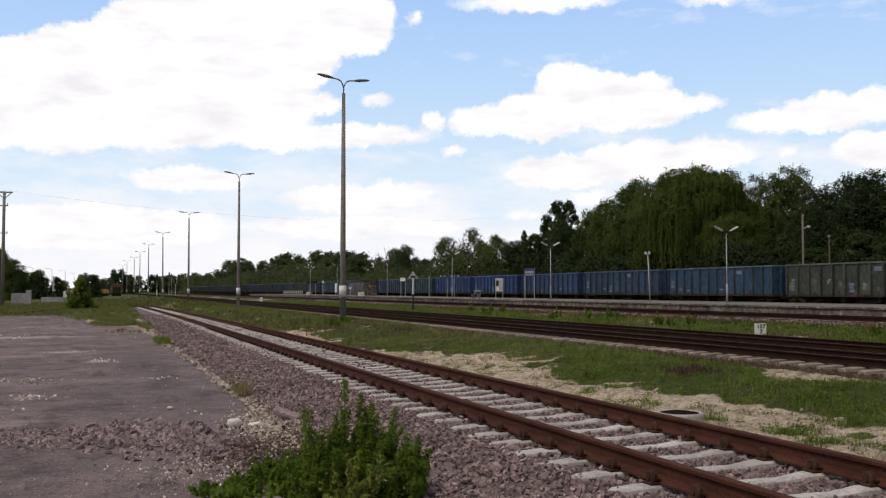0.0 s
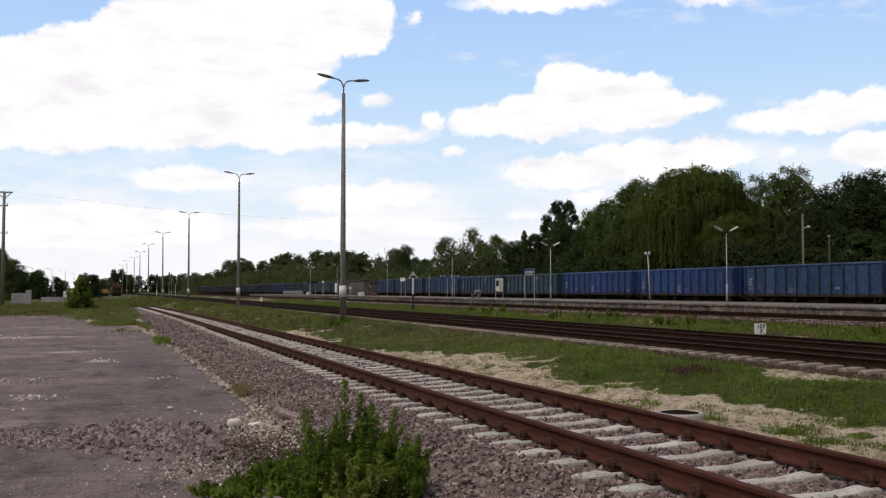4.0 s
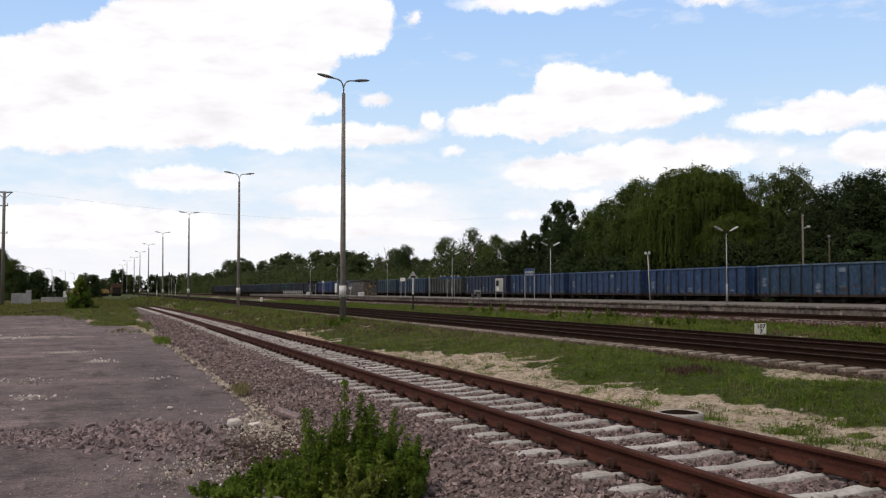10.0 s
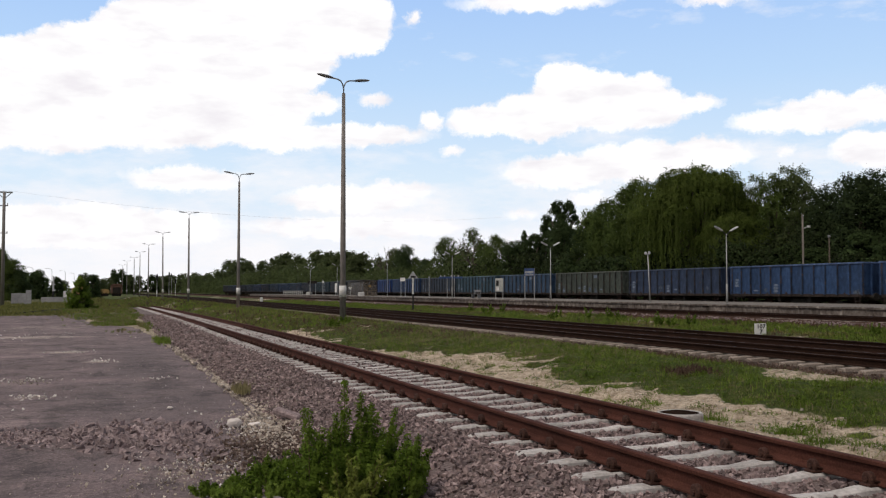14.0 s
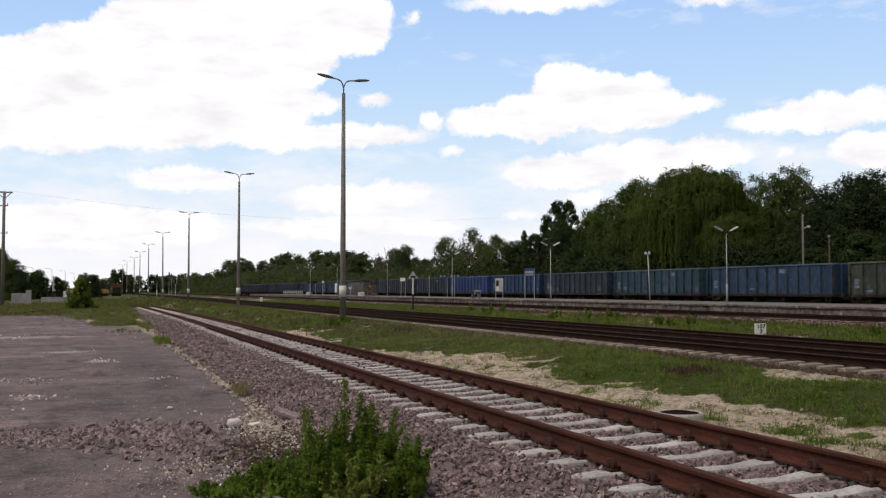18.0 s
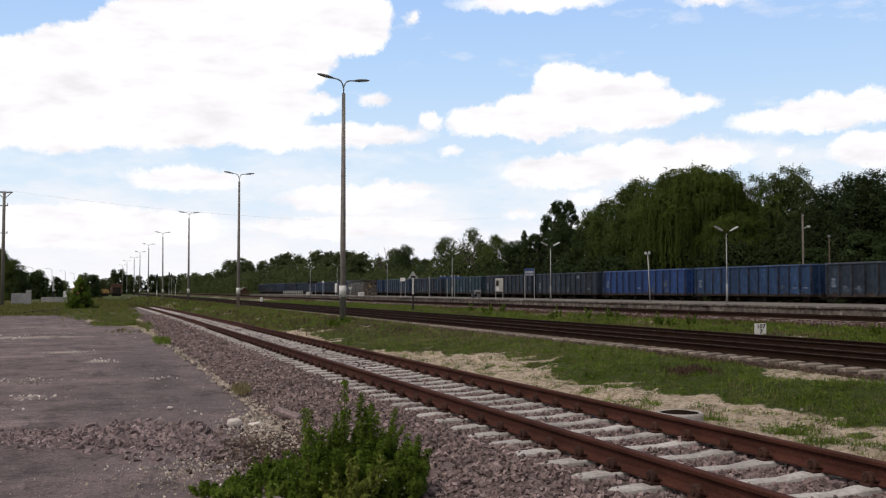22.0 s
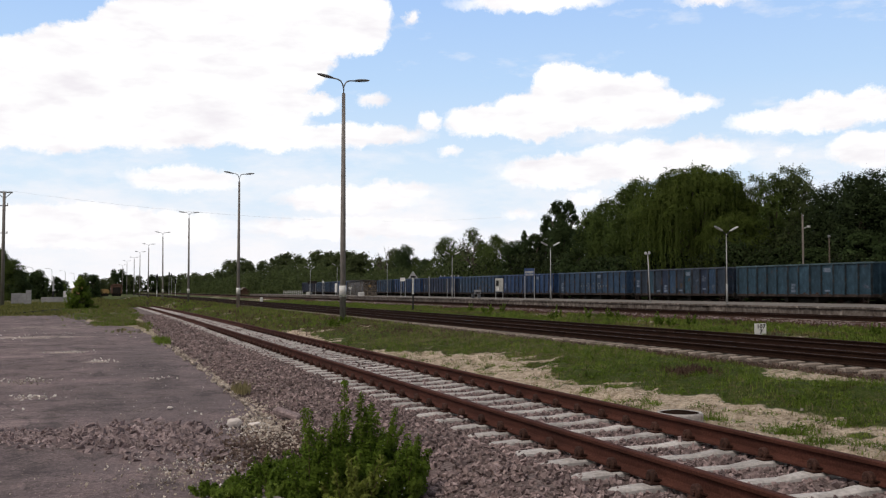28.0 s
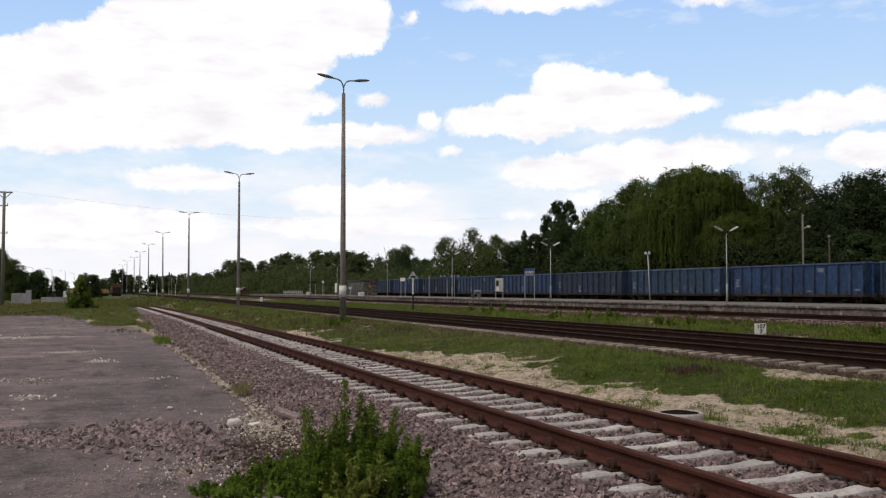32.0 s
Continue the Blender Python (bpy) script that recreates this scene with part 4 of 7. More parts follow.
def broad_tree(seed, height=14.0, width=9.0, count=8000, size=0.26, low=0.03, ragged=0.5, material=None):
    r = np.random.default_rng(seed)
    lobes = []
    n = 19
    for k in range(n):
        u = (k + 0.5) / n
        z = height * (low + (1 - low) * u * 0.93)
        env = math.sin(math.pi * min(1.0, 0.3 + 0.7 * (u ** 0.9))) ** 0.6
        a = k * 2.4 + r.normal(0, 0.4)
        off = width * 0.34 * env * r.uniform(0.4, 1.1)
        rad = width * r.uniform(0.15, 0.25) * (1 - ragged * 0.35 * u)
        lobes.append((off * math.cos(a), off * math.sin(a), z - rad * 0.4, rad * 1.1, rad * 1.1, rad * 0.9))
    pts, out = crown_points(lobes, int(1.72 * count), r, 0.45)
    v, f, nor = leaf_slips(pts, size, r, out)
    # a sparse inner layer of larger clumps, where twigs and leaves close up
    core, way = crown_points(lobes, count // 12, r, 0.05, 3)
    if low < 0.2:
        v2, f2, nor2 = leaf_slips(core, size * 2.6, r, way)
        v, f, nor = np.concatenate([v, v2]), np.concatenate([f, f2 + len(v)]), np.concatenate([nor, nor2])
    return raw_mesh("crown", v, f, material or leaf_mid, normals=nor), limb_mesh("trunk", height, width, r, lobes, 0.028 * height)


def willow_tree(seed, height=14.5, width=16.0, count=12000):
    """A wide crown from which curtains of hanging twigs fall."""
    r = np.random.default_rng(seed)
    lobes = []
    for k in range(20):
        a, q = k * 2.4, math.sqrt((k + 0.5) / 20)
        off = width * 0.42 * q
        z = height * (0.9 - 0.34 * q * q) + r.normal(0, 0.35)
        rad = width * r.uniform(0.09, 0.14)
        lobes.append((off * math.cos(a), off * math.sin(a), z - rad * 0.5, rad * 1.2, rad * 1.2, rad * 0.8))
    top, out = crown_points(lobes, count, r, 0.5)
    strands, ways = [], []
    for k in range(1900):
        lo = lobes[r.integers(0, 20)]
        a = r.uniform(0, 2 * math.pi)
        x, y = lo[0] + lo[3] * 1.05 * math.cos(a), lo[1] + lo[4] * 1.05 * math.sin(a)
        length = r.uniform(2.0, 6.5) * (0.6 + 0.5 * math.hypot(x, y) / (width * 0.5))
        n = int(length / 0.22)
        z = lo[2] + 0.3 - np.arange(n) * 0.22
        z = np.maximum(z, 0.6)
        ways.append(np.repeat([[math.cos(a) + x / width, math.sin(a) + y / width, 0.45]], n, 0))
        strands.append(np.stack([x + np.cumsum(r.normal(0, 0.035, n)), y + np.cumsum(r.normal(0, 0.035, n)), z], 1))
    v1, f1, n1 = leaf_slips(top, 0.12, r, out, 0.8)
    v2, f2, n2 = leaf_slips(np.concatenate(strands), 0.2, r, np.concatenate(ways), 4.0, 0.26)
    return raw_mesh("crown", np.concatenate([v1, v2]), np.concatenate([f1, f2 + len(v1)]), leaf_willow, normals=np.concatenate([n1, n2])), limb_mesh("trunk", height * 0.8, width, r, lobes, 0.42)


def conifer_tree(seed, height=16.0, width=7.5, count=20000):
    r = np.random.default_rng(seed)
    branches = 230
    z0 = r.uniform(0.04, 0.98, branches) ** 0.85
    a0 = r.uniform(0, 2 * math.pi, branches)
    reach = ((1 - z0) ** 0.85 * width * 0.5 + 0.06) * r.uniform(0.6, 1.15, branches)
    k = r.choice(branches, count, p=reach / reach.sum())
    q = r.uniform(0.05, 1.0, count) ** 0.7
    rad = reach[k] * q
    side = r.normal(0, 0.16, count) * (1.2 - q) * reach[k]
    pts = np.stack([np.cos(a0[k]) * rad - np.sin(a0[k]) * side, np.sin(a0[k]) * rad + np.cos(a0[k]) * side, height * z0[k] - 0.25 * rad + 0.12 * rad * q + r.normal(0, 0.12, count)], 1)
    way = np.stack([np.cos(a0[k]), np.sin(a0[k]), np.full(count, 0.5)], 1)
    v, f, nor = leaf_slips(pts, 0.16, r, way, 0.4, 0.5)
    return raw_mesh("crown", v, f, leaf_dark, normals=nor), Shape().tube([(0, 0, -0.3), (0, 0, height * 0.5), (0, 0, height * 0.97)], [0.2, 0.12, 0.03], 7).mesh("trunk", bark, True)


def bare_tree(seed, height=12.0):
    """A leafless tree of forking twigs."""
    r = np.random.default_rng(seed)
    s = Shape()

    def grow(p, d, length, thick, level):
        q = p + d * length
        s.tube([p, (p + q) / 2 + Vector(r.normal(0, 0.04 * length, 3)), q], [thick, thick * 0.8, thick * 0.55], 5 if level < 2 else 3, False)
        if level < 5:
            for _ in range(2 if level else 4):
                e = (d + Vector(r.normal(0, 0.42, 3)) + Vector((0, 0, 0.12))).normalized()
                grow(p + d * length * r.uniform(0.6, 1.0), e, length * r.uniform(0.55, 0.8), thick * 0.55, level + 1)

    grow(Vector((0, 0, -0.2)), Vector((0, 0, 1)), height * 0.42, 0.26, 0)
    return s.mesh("crown", bark, False)


tree_kinds = {}
for i_ in range(3):
    tree_kinds["dark%d" % i_] = broad_tree(20 + i_, 14, 10, 17000, 0.115, 0.02, 0.5, leaf_dark)
    tree_kinds["mid%d" % i_] = broad_tree(30 + i_, 14, 10, 17000, 0.112, 0.02, 0.6, leaf_mid)
    tree_kinds["farm%d" % i_] = broad_tree(70 + i_, 14, 11, 6200, 0.21, 0.0, 0.6, leaf_hazed)
    tree_kinds["rear%d" % i_] = broad_tree(80 + i_, 14, 11, 4500, 0.27, 0.0, 0.5, leaf_dark)
tree_kinds["airy0"] = broad_tree(41, 14, 9, 9000, 0.11, 0.25, 0.9, leaf_pale)
tree_kinds["airy1"] = broad_tree(42, 14, 8, 8500, 0.115, 0.3, 1.0, leaf_mid)
tree_kinds["deep0"] = broad_tree(23, 14, 10, 17000, 0.115, 0.02, 0.5, leaf_deep)
tree_kinds["poplar"] = broad_tree(45, 14, 6.0, 13000, 0.11, 0.1, 1.0, leaf_dark)
tree_kinds["willow"] = willow_tree(51, 14.5, 13.0, 20000)
tree_kinds["conifer"] = conifer_tree(61, 16.0, 8.5, 20000)
TREE_WORDS = {"deep": "dense very dark green tree behind the train", "dark": "dense dark green broadleaf tree behind the train", "rear": "dark green tree at the back of the belt", "farm": "rounded green tree in the distant belt", "mid": "green broadleaf tree with a full ragged crown", "airy": "pale airy tree with gaps in its crown",
              "will": "wide weeping willow with hanging light green twigs", "popl": "tall ragged dark tree above the belt", "coni": "narrow dark spruce rising from the tree belt"}
TREE_HEIGHT = {"willow": 14.5, "conifer": 16.0}


def plant(kind, x, y, height, wide=1.0, z=-0.1):
    crown, trunk = tree_kinds[kind]
    k = height / TREE_HEIGHT.get(kind, 14.0)
    ob = thing("tree", TREE_WORDS[kind[:4].rstrip("012")] if kind[:4].rstrip("012") in TREE_WORDS else TREE_WORDS[kind[:3]], "tree", "trees behind the tracks")
    ob.matrix_basis = Matrix.LocRotScale((x, y, z), Euler((0, 0, rng.uniform(0, 6.28))), (k * wide, k * wide, k))
    part("crown", crown, ob)
    part("trunk", trunk, ob)
    return ob


def toward(px, x):
    """The place along the tracks at which something x metres across lies, seen px to the right of the picture's left edge."""
    way = math.atan((px - 784) / 1709.5) + radians(19.74)
    return x / math.tan(way)
# belt behind the train: direction, distance across, height, kind, width
BELT = (
    (1610, 60, 10.9, "deep0", 1.0), (1545, 60, 11.0, "deep0", 0.9), (1508, 63, 11.4, "deep0", 0.8), (1462, 60, 10.3, "deep0", 0.8), (1415, 64, 12.6, "airy0", 0.75), (1375, 61, 12.0, "airy1", 0.85), (1385, 66, 9.0, "dark2", 0.8),
    (1335, 63, 10.0, "dark0", 0.75), (1345, 62, 12.3, "airy0", 0.7), (1400, 62, 12.6, "airy0", 0.7), (1290, 62, 13.2, "airy0", 0.85), (1262, 63, 13.6, "airy1", 0.8), (1230, 57, 14.4, "willow", 0.88), (1185, 62, 14.2, "dark1", 0.7), (1128, 61, 14.2, "mid1", 0.75), (1110, 60, 13.6, "mid0", 0.66), (1300, 56.5, 9.0, "willow", 0.8),
    (1062, 62, 11.2, "mid2", 0.75), (1030, 60, 9.6, "dark0", 0.8), (1048, 62, 11.6, "mid2", 0.8), (1074, 61, 12.6, "mid0", 0.75), (986, 62, 13.9, "poplar", 0.75), (1006, 64, 14.0, "poplar", 0.7), (968, 63, 12.4, "poplar", 0.65), (994, 61, 10.5, "dark1", 0.75), (945, 61, 9.6, "poplar", 1.2), (955, 64, 8.6, "dark0", 0.9),
    (928, 62, 10.0, "conifer", 1.25), (915, 63, 9.0, "dark2", 0.8), (905, 60, 8.6, "dark1", 0.9), (878, 62, 10.3, "mid0", 0.8), (838, 62, 11.8, "airy1", 0.85), (858, 66, 9.6, "mid2", 0.8), (790, 62, 11.0, "mid1", 1.0), (808, 64, 8.5, "dark1", 0.9),
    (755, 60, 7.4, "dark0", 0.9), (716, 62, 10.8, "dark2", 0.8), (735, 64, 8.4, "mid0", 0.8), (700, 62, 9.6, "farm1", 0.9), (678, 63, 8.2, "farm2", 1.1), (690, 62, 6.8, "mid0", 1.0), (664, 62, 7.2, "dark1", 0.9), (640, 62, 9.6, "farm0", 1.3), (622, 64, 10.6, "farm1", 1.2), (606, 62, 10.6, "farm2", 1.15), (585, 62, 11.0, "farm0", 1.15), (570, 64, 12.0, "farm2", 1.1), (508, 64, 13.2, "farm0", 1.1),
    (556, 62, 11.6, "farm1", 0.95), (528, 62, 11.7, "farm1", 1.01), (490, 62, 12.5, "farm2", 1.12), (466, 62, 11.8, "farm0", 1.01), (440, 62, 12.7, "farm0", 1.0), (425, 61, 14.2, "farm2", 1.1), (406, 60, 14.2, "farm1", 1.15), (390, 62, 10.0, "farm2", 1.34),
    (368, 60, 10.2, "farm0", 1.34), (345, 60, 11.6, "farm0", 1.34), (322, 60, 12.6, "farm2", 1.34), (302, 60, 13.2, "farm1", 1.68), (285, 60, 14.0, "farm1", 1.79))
for d_, x_, h_, k_, w_ in BELT:
    plant(k_, x_, toward(d_, x_), h_ * (1.17 if k_[:4] == "farm" else 1.09), w_ * 1.12)
for k_ in range(26):
    d_ = 1590 - 24 * k_ + rng.uniform(-8, 8)
    plant(("rear0", "rear2", "rear1")[k_ % 3], 54 + rng.uniform(0, 3), toward(d_, 55), rng.uniform(4.6, 6.2), 1.2)

for k_ in range(16):
    d_ = 1600 - 36 * k_ + rng.uniform(-8, 8)
    plant(("rear1", "rear0", "rear2")[k_ % 3], 69, toward(d_, 69), rng.uniform(8.0, 9.5), 1.3)


def make_thicket():
    """Bushes and saplings that close the belt below the crowns."""
    r = np.random.default_rng(23)
    n = 95000
    y = 25 + 620 * r.uniform(0, 1, n) ** 1.7
    x = 51.5 + 10 * r.uniform(0, 1, n) ** 1.3
    top = np.array([3.3 + 3.2 * fbm(0.0, b, 0.06, 1.1) + 2.0 * fbm(0.0, b, 0.3, 2.1) for b in y]) * (1 + np.minimum(y, 300) / 420)
    z = top * r.uniform(0.0, 1.0, n) ** 0.7
    for near, material, label in ((True, leaf_shade, "dense undergrowth below the trees in painted shade"), (False, leaf_hazed_low, "green undergrowth of the distant tree belt")):
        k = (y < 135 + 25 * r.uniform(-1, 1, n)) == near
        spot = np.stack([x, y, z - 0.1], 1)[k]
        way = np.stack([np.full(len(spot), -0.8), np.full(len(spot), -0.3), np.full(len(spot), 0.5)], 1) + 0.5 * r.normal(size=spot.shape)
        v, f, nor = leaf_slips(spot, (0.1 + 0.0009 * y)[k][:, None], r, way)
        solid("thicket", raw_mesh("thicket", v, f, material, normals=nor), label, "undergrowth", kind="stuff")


make_thicket()


# ---- loose stones ----
def stones(x, y, z, size, r, flat=0.7, tilt=1.0):
    """A heap of small angular stones, one for each place."""
    n = len(x)
    cube = np.array([(sx, sy, sz) for sz in (-1, 1) for sy in (-1, 1) for sx in (-1, 1)], float) * 0.58
    v = cube[None] * r.uniform(0.5, 1.2, (n, 8, 3)) + r.normal(0, 0.06, (n, 8, 3))
    v *= r.uniform((0.85, 0.6, 0.35), (1.4, 1.05, 0.8), (n, 3))[:, None, :]
    v[:, :, 2] *= flat / 0.7
    v *= (size * r.uniform(0.65, 1.35, (n, 1)) * np.ones((n, 3)))[:, None, :]
    q = r.normal(size=(n, 4)) * np.array((1, tilt, tilt, 1))
    q /= np.linalg.norm(q, axis=1)[:, None]
    w, a, b, c = q.T
    R = np.stack([1 - 2 * (b * b + c * c), 2 * (a * b - c * w), 2 * (a * c + b * w), 2 * (a * b + c * w), 1 - 2 * (a * a + c * c), 2 * (b * c - a * w),
                  2 * (a * c - b * w), 2 * (b * c + a * w), 1 - 2 * (a * a + b * b)], 1).reshape(n, 3, 3)
    v = np.einsum("nij,nkj->nki", R, v) + np.stack([x, y, z], 1)[:, None, :]
    quad = np.array([(0, 2, 3, 1), (4, 5, 7, 6), (0, 1, 5, 4), (2, 6, 7, 3), (0, 4, 6, 2), (1, 3, 7, 5)])
    return v.reshape(-1, 3), (quad[None] + 8 * np.arange(n)[:, None, None]).reshape(-1, 4)


def make_siding_stones():
    r = np.random.default_rng(3)
    vs, fs, base = [], [], 0
    for y0, y1, per, size in ((3.5, 9.5, 470, 0.036), (9.5, 15, 400, 0.036), (15, 24, 240, 0.039), (24, 40, 100, 0.047), (40, 75, 42, 0.062)):
        n = int((y1 - y0) * 4.7 * per)
        o = r.uniform(-3.1, 1.6, n)
        y = r.uniform(y0, y1, n)
        # keep the sleepers' tops clear
        along = (y - SIDING_Y + 0.05) % 0.6
        on = (np.minimum(along, 0.6 - along) < 0.088) & (np.abs(o) < 1.12)
        keep = ~on | (r.uniform(size=n) < 0.015)
        o, y, on = o[keep], y[keep], on[keep]
        z = bed_z(o, y) + r.uniform(-0.012, 0.02, len(o)) + np.where(on, 0.07, 0)
        v, f = stones(siding_x(y) + o, y, z, size, r)
        vs.append(v)
        fs.append(f + base)
        base += len(v)
    solid("ballast_stones", raw_mesh("ballast_stones", np.concatenate(vs), np.concatenate(fs), ballast_new), "loose grey-brown crushed stones between pale sleepers", "ballast", kind="stuff")


make_siding_stones()


edge_stone = mat("brown_stone", (0.06, 0.04, 0.032), (0.12, 0.083, 0.068), (0.25, 0.185, 0.157), 20, 1, 0.95, 0, 0.4, 0.006, spread=-0.4, island=True)
pink_stone = mat("pinkish_stone", (0.17, 0.125, 0.125), (0.29, 0.222, 0.222), (0.45, 0.358, 0.352), 25, 1.2, 0.9, 0, 0.4, 0.006, spread=-0.35, island=True)
pale_rubble = mat("pale_crumbled_concrete", (0.3, 0.24, 0.195), (0.48, 0.405, 0.34), (0.66, 0.585, 0.51), 14, 1, 0.95, 0, 0.5, 0.01, spread=-0.3, island=True)
leaf_lime = leaves("yellow_green_weed", (0.13, 0.17, 0.03), (0.22, 0.26, 0.055), (0.33, 0.36, 0.11), 0.4)
white_crumb = mat("white_crumb", (0.55, 0.49, 0.46), (0.7, 0.64, 0.6), (0.8, 0.75, 0.72), 12, 1, 0.9, 0, 0.3, 0.005, spread=-0.2, island=True)


def heaps(r, spots):
    xs, ys, ss = [], [], []
    for cx, cy, sx, sy, m, s in spots:
        xs.append(r.normal(cx, sx, m)), ys.append(r.normal(cy, sy, m)), ss.append(np.full(m, s))
    return np.concatenate(xs), np.concatenate(ys), np.concatenate(ss)


def make_strewn():
    r = np.random.default_rng(5)
    # a spilled strip of stones across the yard, thicker towards the siding
    n = 3300
    x = 1.25 - 5.6 * r.uniform(0, 1, n) ** 1.3
    mid = 11.9 - 0.33 * np.clip(x + 1, -1.0, 2.5)
    half = 0.62 + 0.62 * np.exp(-((x - 0.7) / 0.8) ** 2)
    y = mid + half * np.clip(r.normal(0, 0.5, n), -1.3, 1.3)
    v, f = stones(x, y, -0.218 + r.uniform(0, 0.008, n), np.where(x > -0.4, 0.068, 0.05)[:, None], r, 0.36, 0.45)
    solid("spilled_stones", raw_mesh("spilled_stones", v, f, pink_stone), "strip of spilled pinkish-grey crushed stones on the asphalt", "stones", kind="stuff")
    x, y, s = heaps(r, ((1.45, 10.5, 0.3, 0.6, 420, 0.034), (1.75, 9.6, 0.25, 0.6, 420, 0.03), (2.0, 10.6, 0.2, 0.7, 300, 0.034)))
    v, f = stones(x, y, np.full(len(x), -0.213), s[:, None], r, 0.5)
    solid("spilled_stones", raw_mesh("spilled_stones", v, f, edge_stone), "dark brownish stones and soil at the foot of the ballast", "stones", kind="stuff")
    # pale rubble along the broken edge and round the weeds
    x, y, s = heaps(r, ((2.12, 12.0, 0.2, 0.6, 420, 0.034), (2.1, 11.7, 0.24, 0.8, 500, 0.018), (2.2, 11.0, 0.12, 0.5, 160, 0.03), (2.3, 12.9, 0.14, 0.6, 300, 0.026), (2.2, 14.2, 0.08, 0.9, 420, 0.034), (2.18, 17.2, 0.07, 1.4, 360, 0.042), (2.2, 21.0, 0.07, 2.0, 300, 0.05), (2.2, 28.0, 0.1, 3.6, 300, 0.055),
                        (0.8, 9.0, 0.4, 0.5, 260, 0.016), (0.3, 8.7, 0.7, 0.6, 120, 0.01), (1.5, 10.2, 0.3, 0.5, 70, 0.015), (1.9, 11.2, 0.2, 0.6, 300, 0.022), (2.6, 16.0, 0.2, 2.5, 60, 0.035)))
    z = np.where(x > 2.1, bed_z(x - siding_x(y), y), -0.21) + 0.35 * s
    v, f = stones(x, y, z, s[:, None], r, 0.6, 0.5)
    solid("rubble", raw_mesh("rubble", v, f, pale_rubble), "pale crumbled concrete rubble along the asphalt's edge", "rubble", kind="stuff")
    x, y, s = heaps(r, ((-1.2, 19.0, 0.25, 0.25, 60, 0.02), (-1.9, 14.2, 0.3, 0.5, 60, 0.016), (-1.0, 13.0, 2.2, 3.0, 700, 0.009), (-2.0, 24.0, 3.0, 6.0, 500, 0.014)))
    v, f = stones(x, y, np.full(len(x), -0.212), s[:, None], r, 0.5)
    solid("grit", raw_mesh("grit", v, f, sand_stone), "fine pale grit strewn on the asphalt", "grit", kind="stuff")
    # white crumbs in patches
    x, y, s = heaps(r, ((-0.98, 16.3, 0.13, 0.3, 26, 0.03), (-0.72, 16.3, 0.12, 0.06, 12, 0.035), (-0.95, 14.6, 0.05, 0.05, 3, 0.04), (0.08, 23.8, 0.14, 0.4, 26, 0.045), (-0.55, 27.8, 0.4, 0.25, 30, 0.04), (-1.1, 19.4, 0.4, 0.2, 26, 0.026),
                        (1.2, 18.9, 0.14, 0.15, 10, 0.03), (0.9, 9.4, 0.3, 0.5, 150, 0.014), (-0.2, 16.0, 1.5, 5.0, 130, 0.01), (1.8, 11.8, 0.25, 0.5, 60, 0.025), (-3.0, 38.0, 3.0, 2.0, 80, 0.035), (1.3, 13.4, 0.05, 0.1, 4, 0.03)))
    v, f = stones(x, y, np.full(len(x), -0.205), s[:, None], r, 0.5)
    solid("white_crumbs", raw_mesh("white_crumbs", v, f, white_crumb), "white crumbs of stone scattered on the asphalt", "stones", kind="stuff")


make_strewn()


def make_edge_stones():
    """Paler loose stones along the edges of the old beds, and pebbles on the sand."""
    r = np.random.default_rng(15)
    n = 6500
    y = 6 + 70 * r.uniform(0, 1, n) ** 1.5
    x = 14.15 + np.clip(r.normal(0, 0.3, n), -1, 0.5)
    v, f = stones(x, y, np.interp(x, (13.5, 14.6), (-0.3, -0.262)) + r.uniform(0, 0.03, n), (0.035 + 0.0006 * y)[:, None], r)
    solid("edge_stones", raw_mesh("edge_stones", v, f, edge_stone), "brown-grey loose stones beside the main line", "stones", kind="stuff")
    n = 2400
    y = 25 + 110 * r.uniform(0, 1, n) ** 1.4
    x = 29.15 + r.normal(0, 0.12, n)
    v, f = stones(x, y, np.interp(x, (28.6, 29.25), (-0.1, 0.11)), (0.035 + 0.0003 * y)[:, None], r)
    solid("edge_stones", raw_mesh("edge_stones", v, f, pink_stone), "pale loose stones beside the platform track", "stones", kind="stuff")
    n = 8000
    y = 4 + 34 * r.uniform(0, 1, n) ** 1.6
    x = r.uniform(6.5, 13.8, n)
    bare = np.array([cover_at(a, b) < 0.45 for a, b in zip(x, y)])
    x, y, n = x[bare], y[bare], int(bare.sum())
    v, f = stones(x, y, np.array([bank_z(a, b) for a, b in zip(x, y)]) + 0.004, np.where(r.uniform(size=n) < 0.16, 0.03, 0.015)[:, None], r)
    solid("pebbles", raw_mesh("pebbles", v, f, sand_stone), "small pale pebbles strewn on the sand", "pebbles", kind="stuff")


make_edge_stones()


def lump(seed, material, size=(0.14, 0.09, 0.07)):
    bm = bmesh.new()
    bmesh.ops.create_icosphere(bm, subdivisions=2, radius=1)
    for p in bm.verts:
        k = 1 + 0.35 * noise.noise(p.co * 1.4 + Vector((seed, seed, 0)))
        p.co = Vector((p.co.x * size[0], p.co.y * size[1], max(p.co.z, -0.6) * size[2])) * k
    me = bpy.data.meshes.new("stone")
    bm.to_mesh(me)
    bm.free()
    me.materials.append(material)
    return me


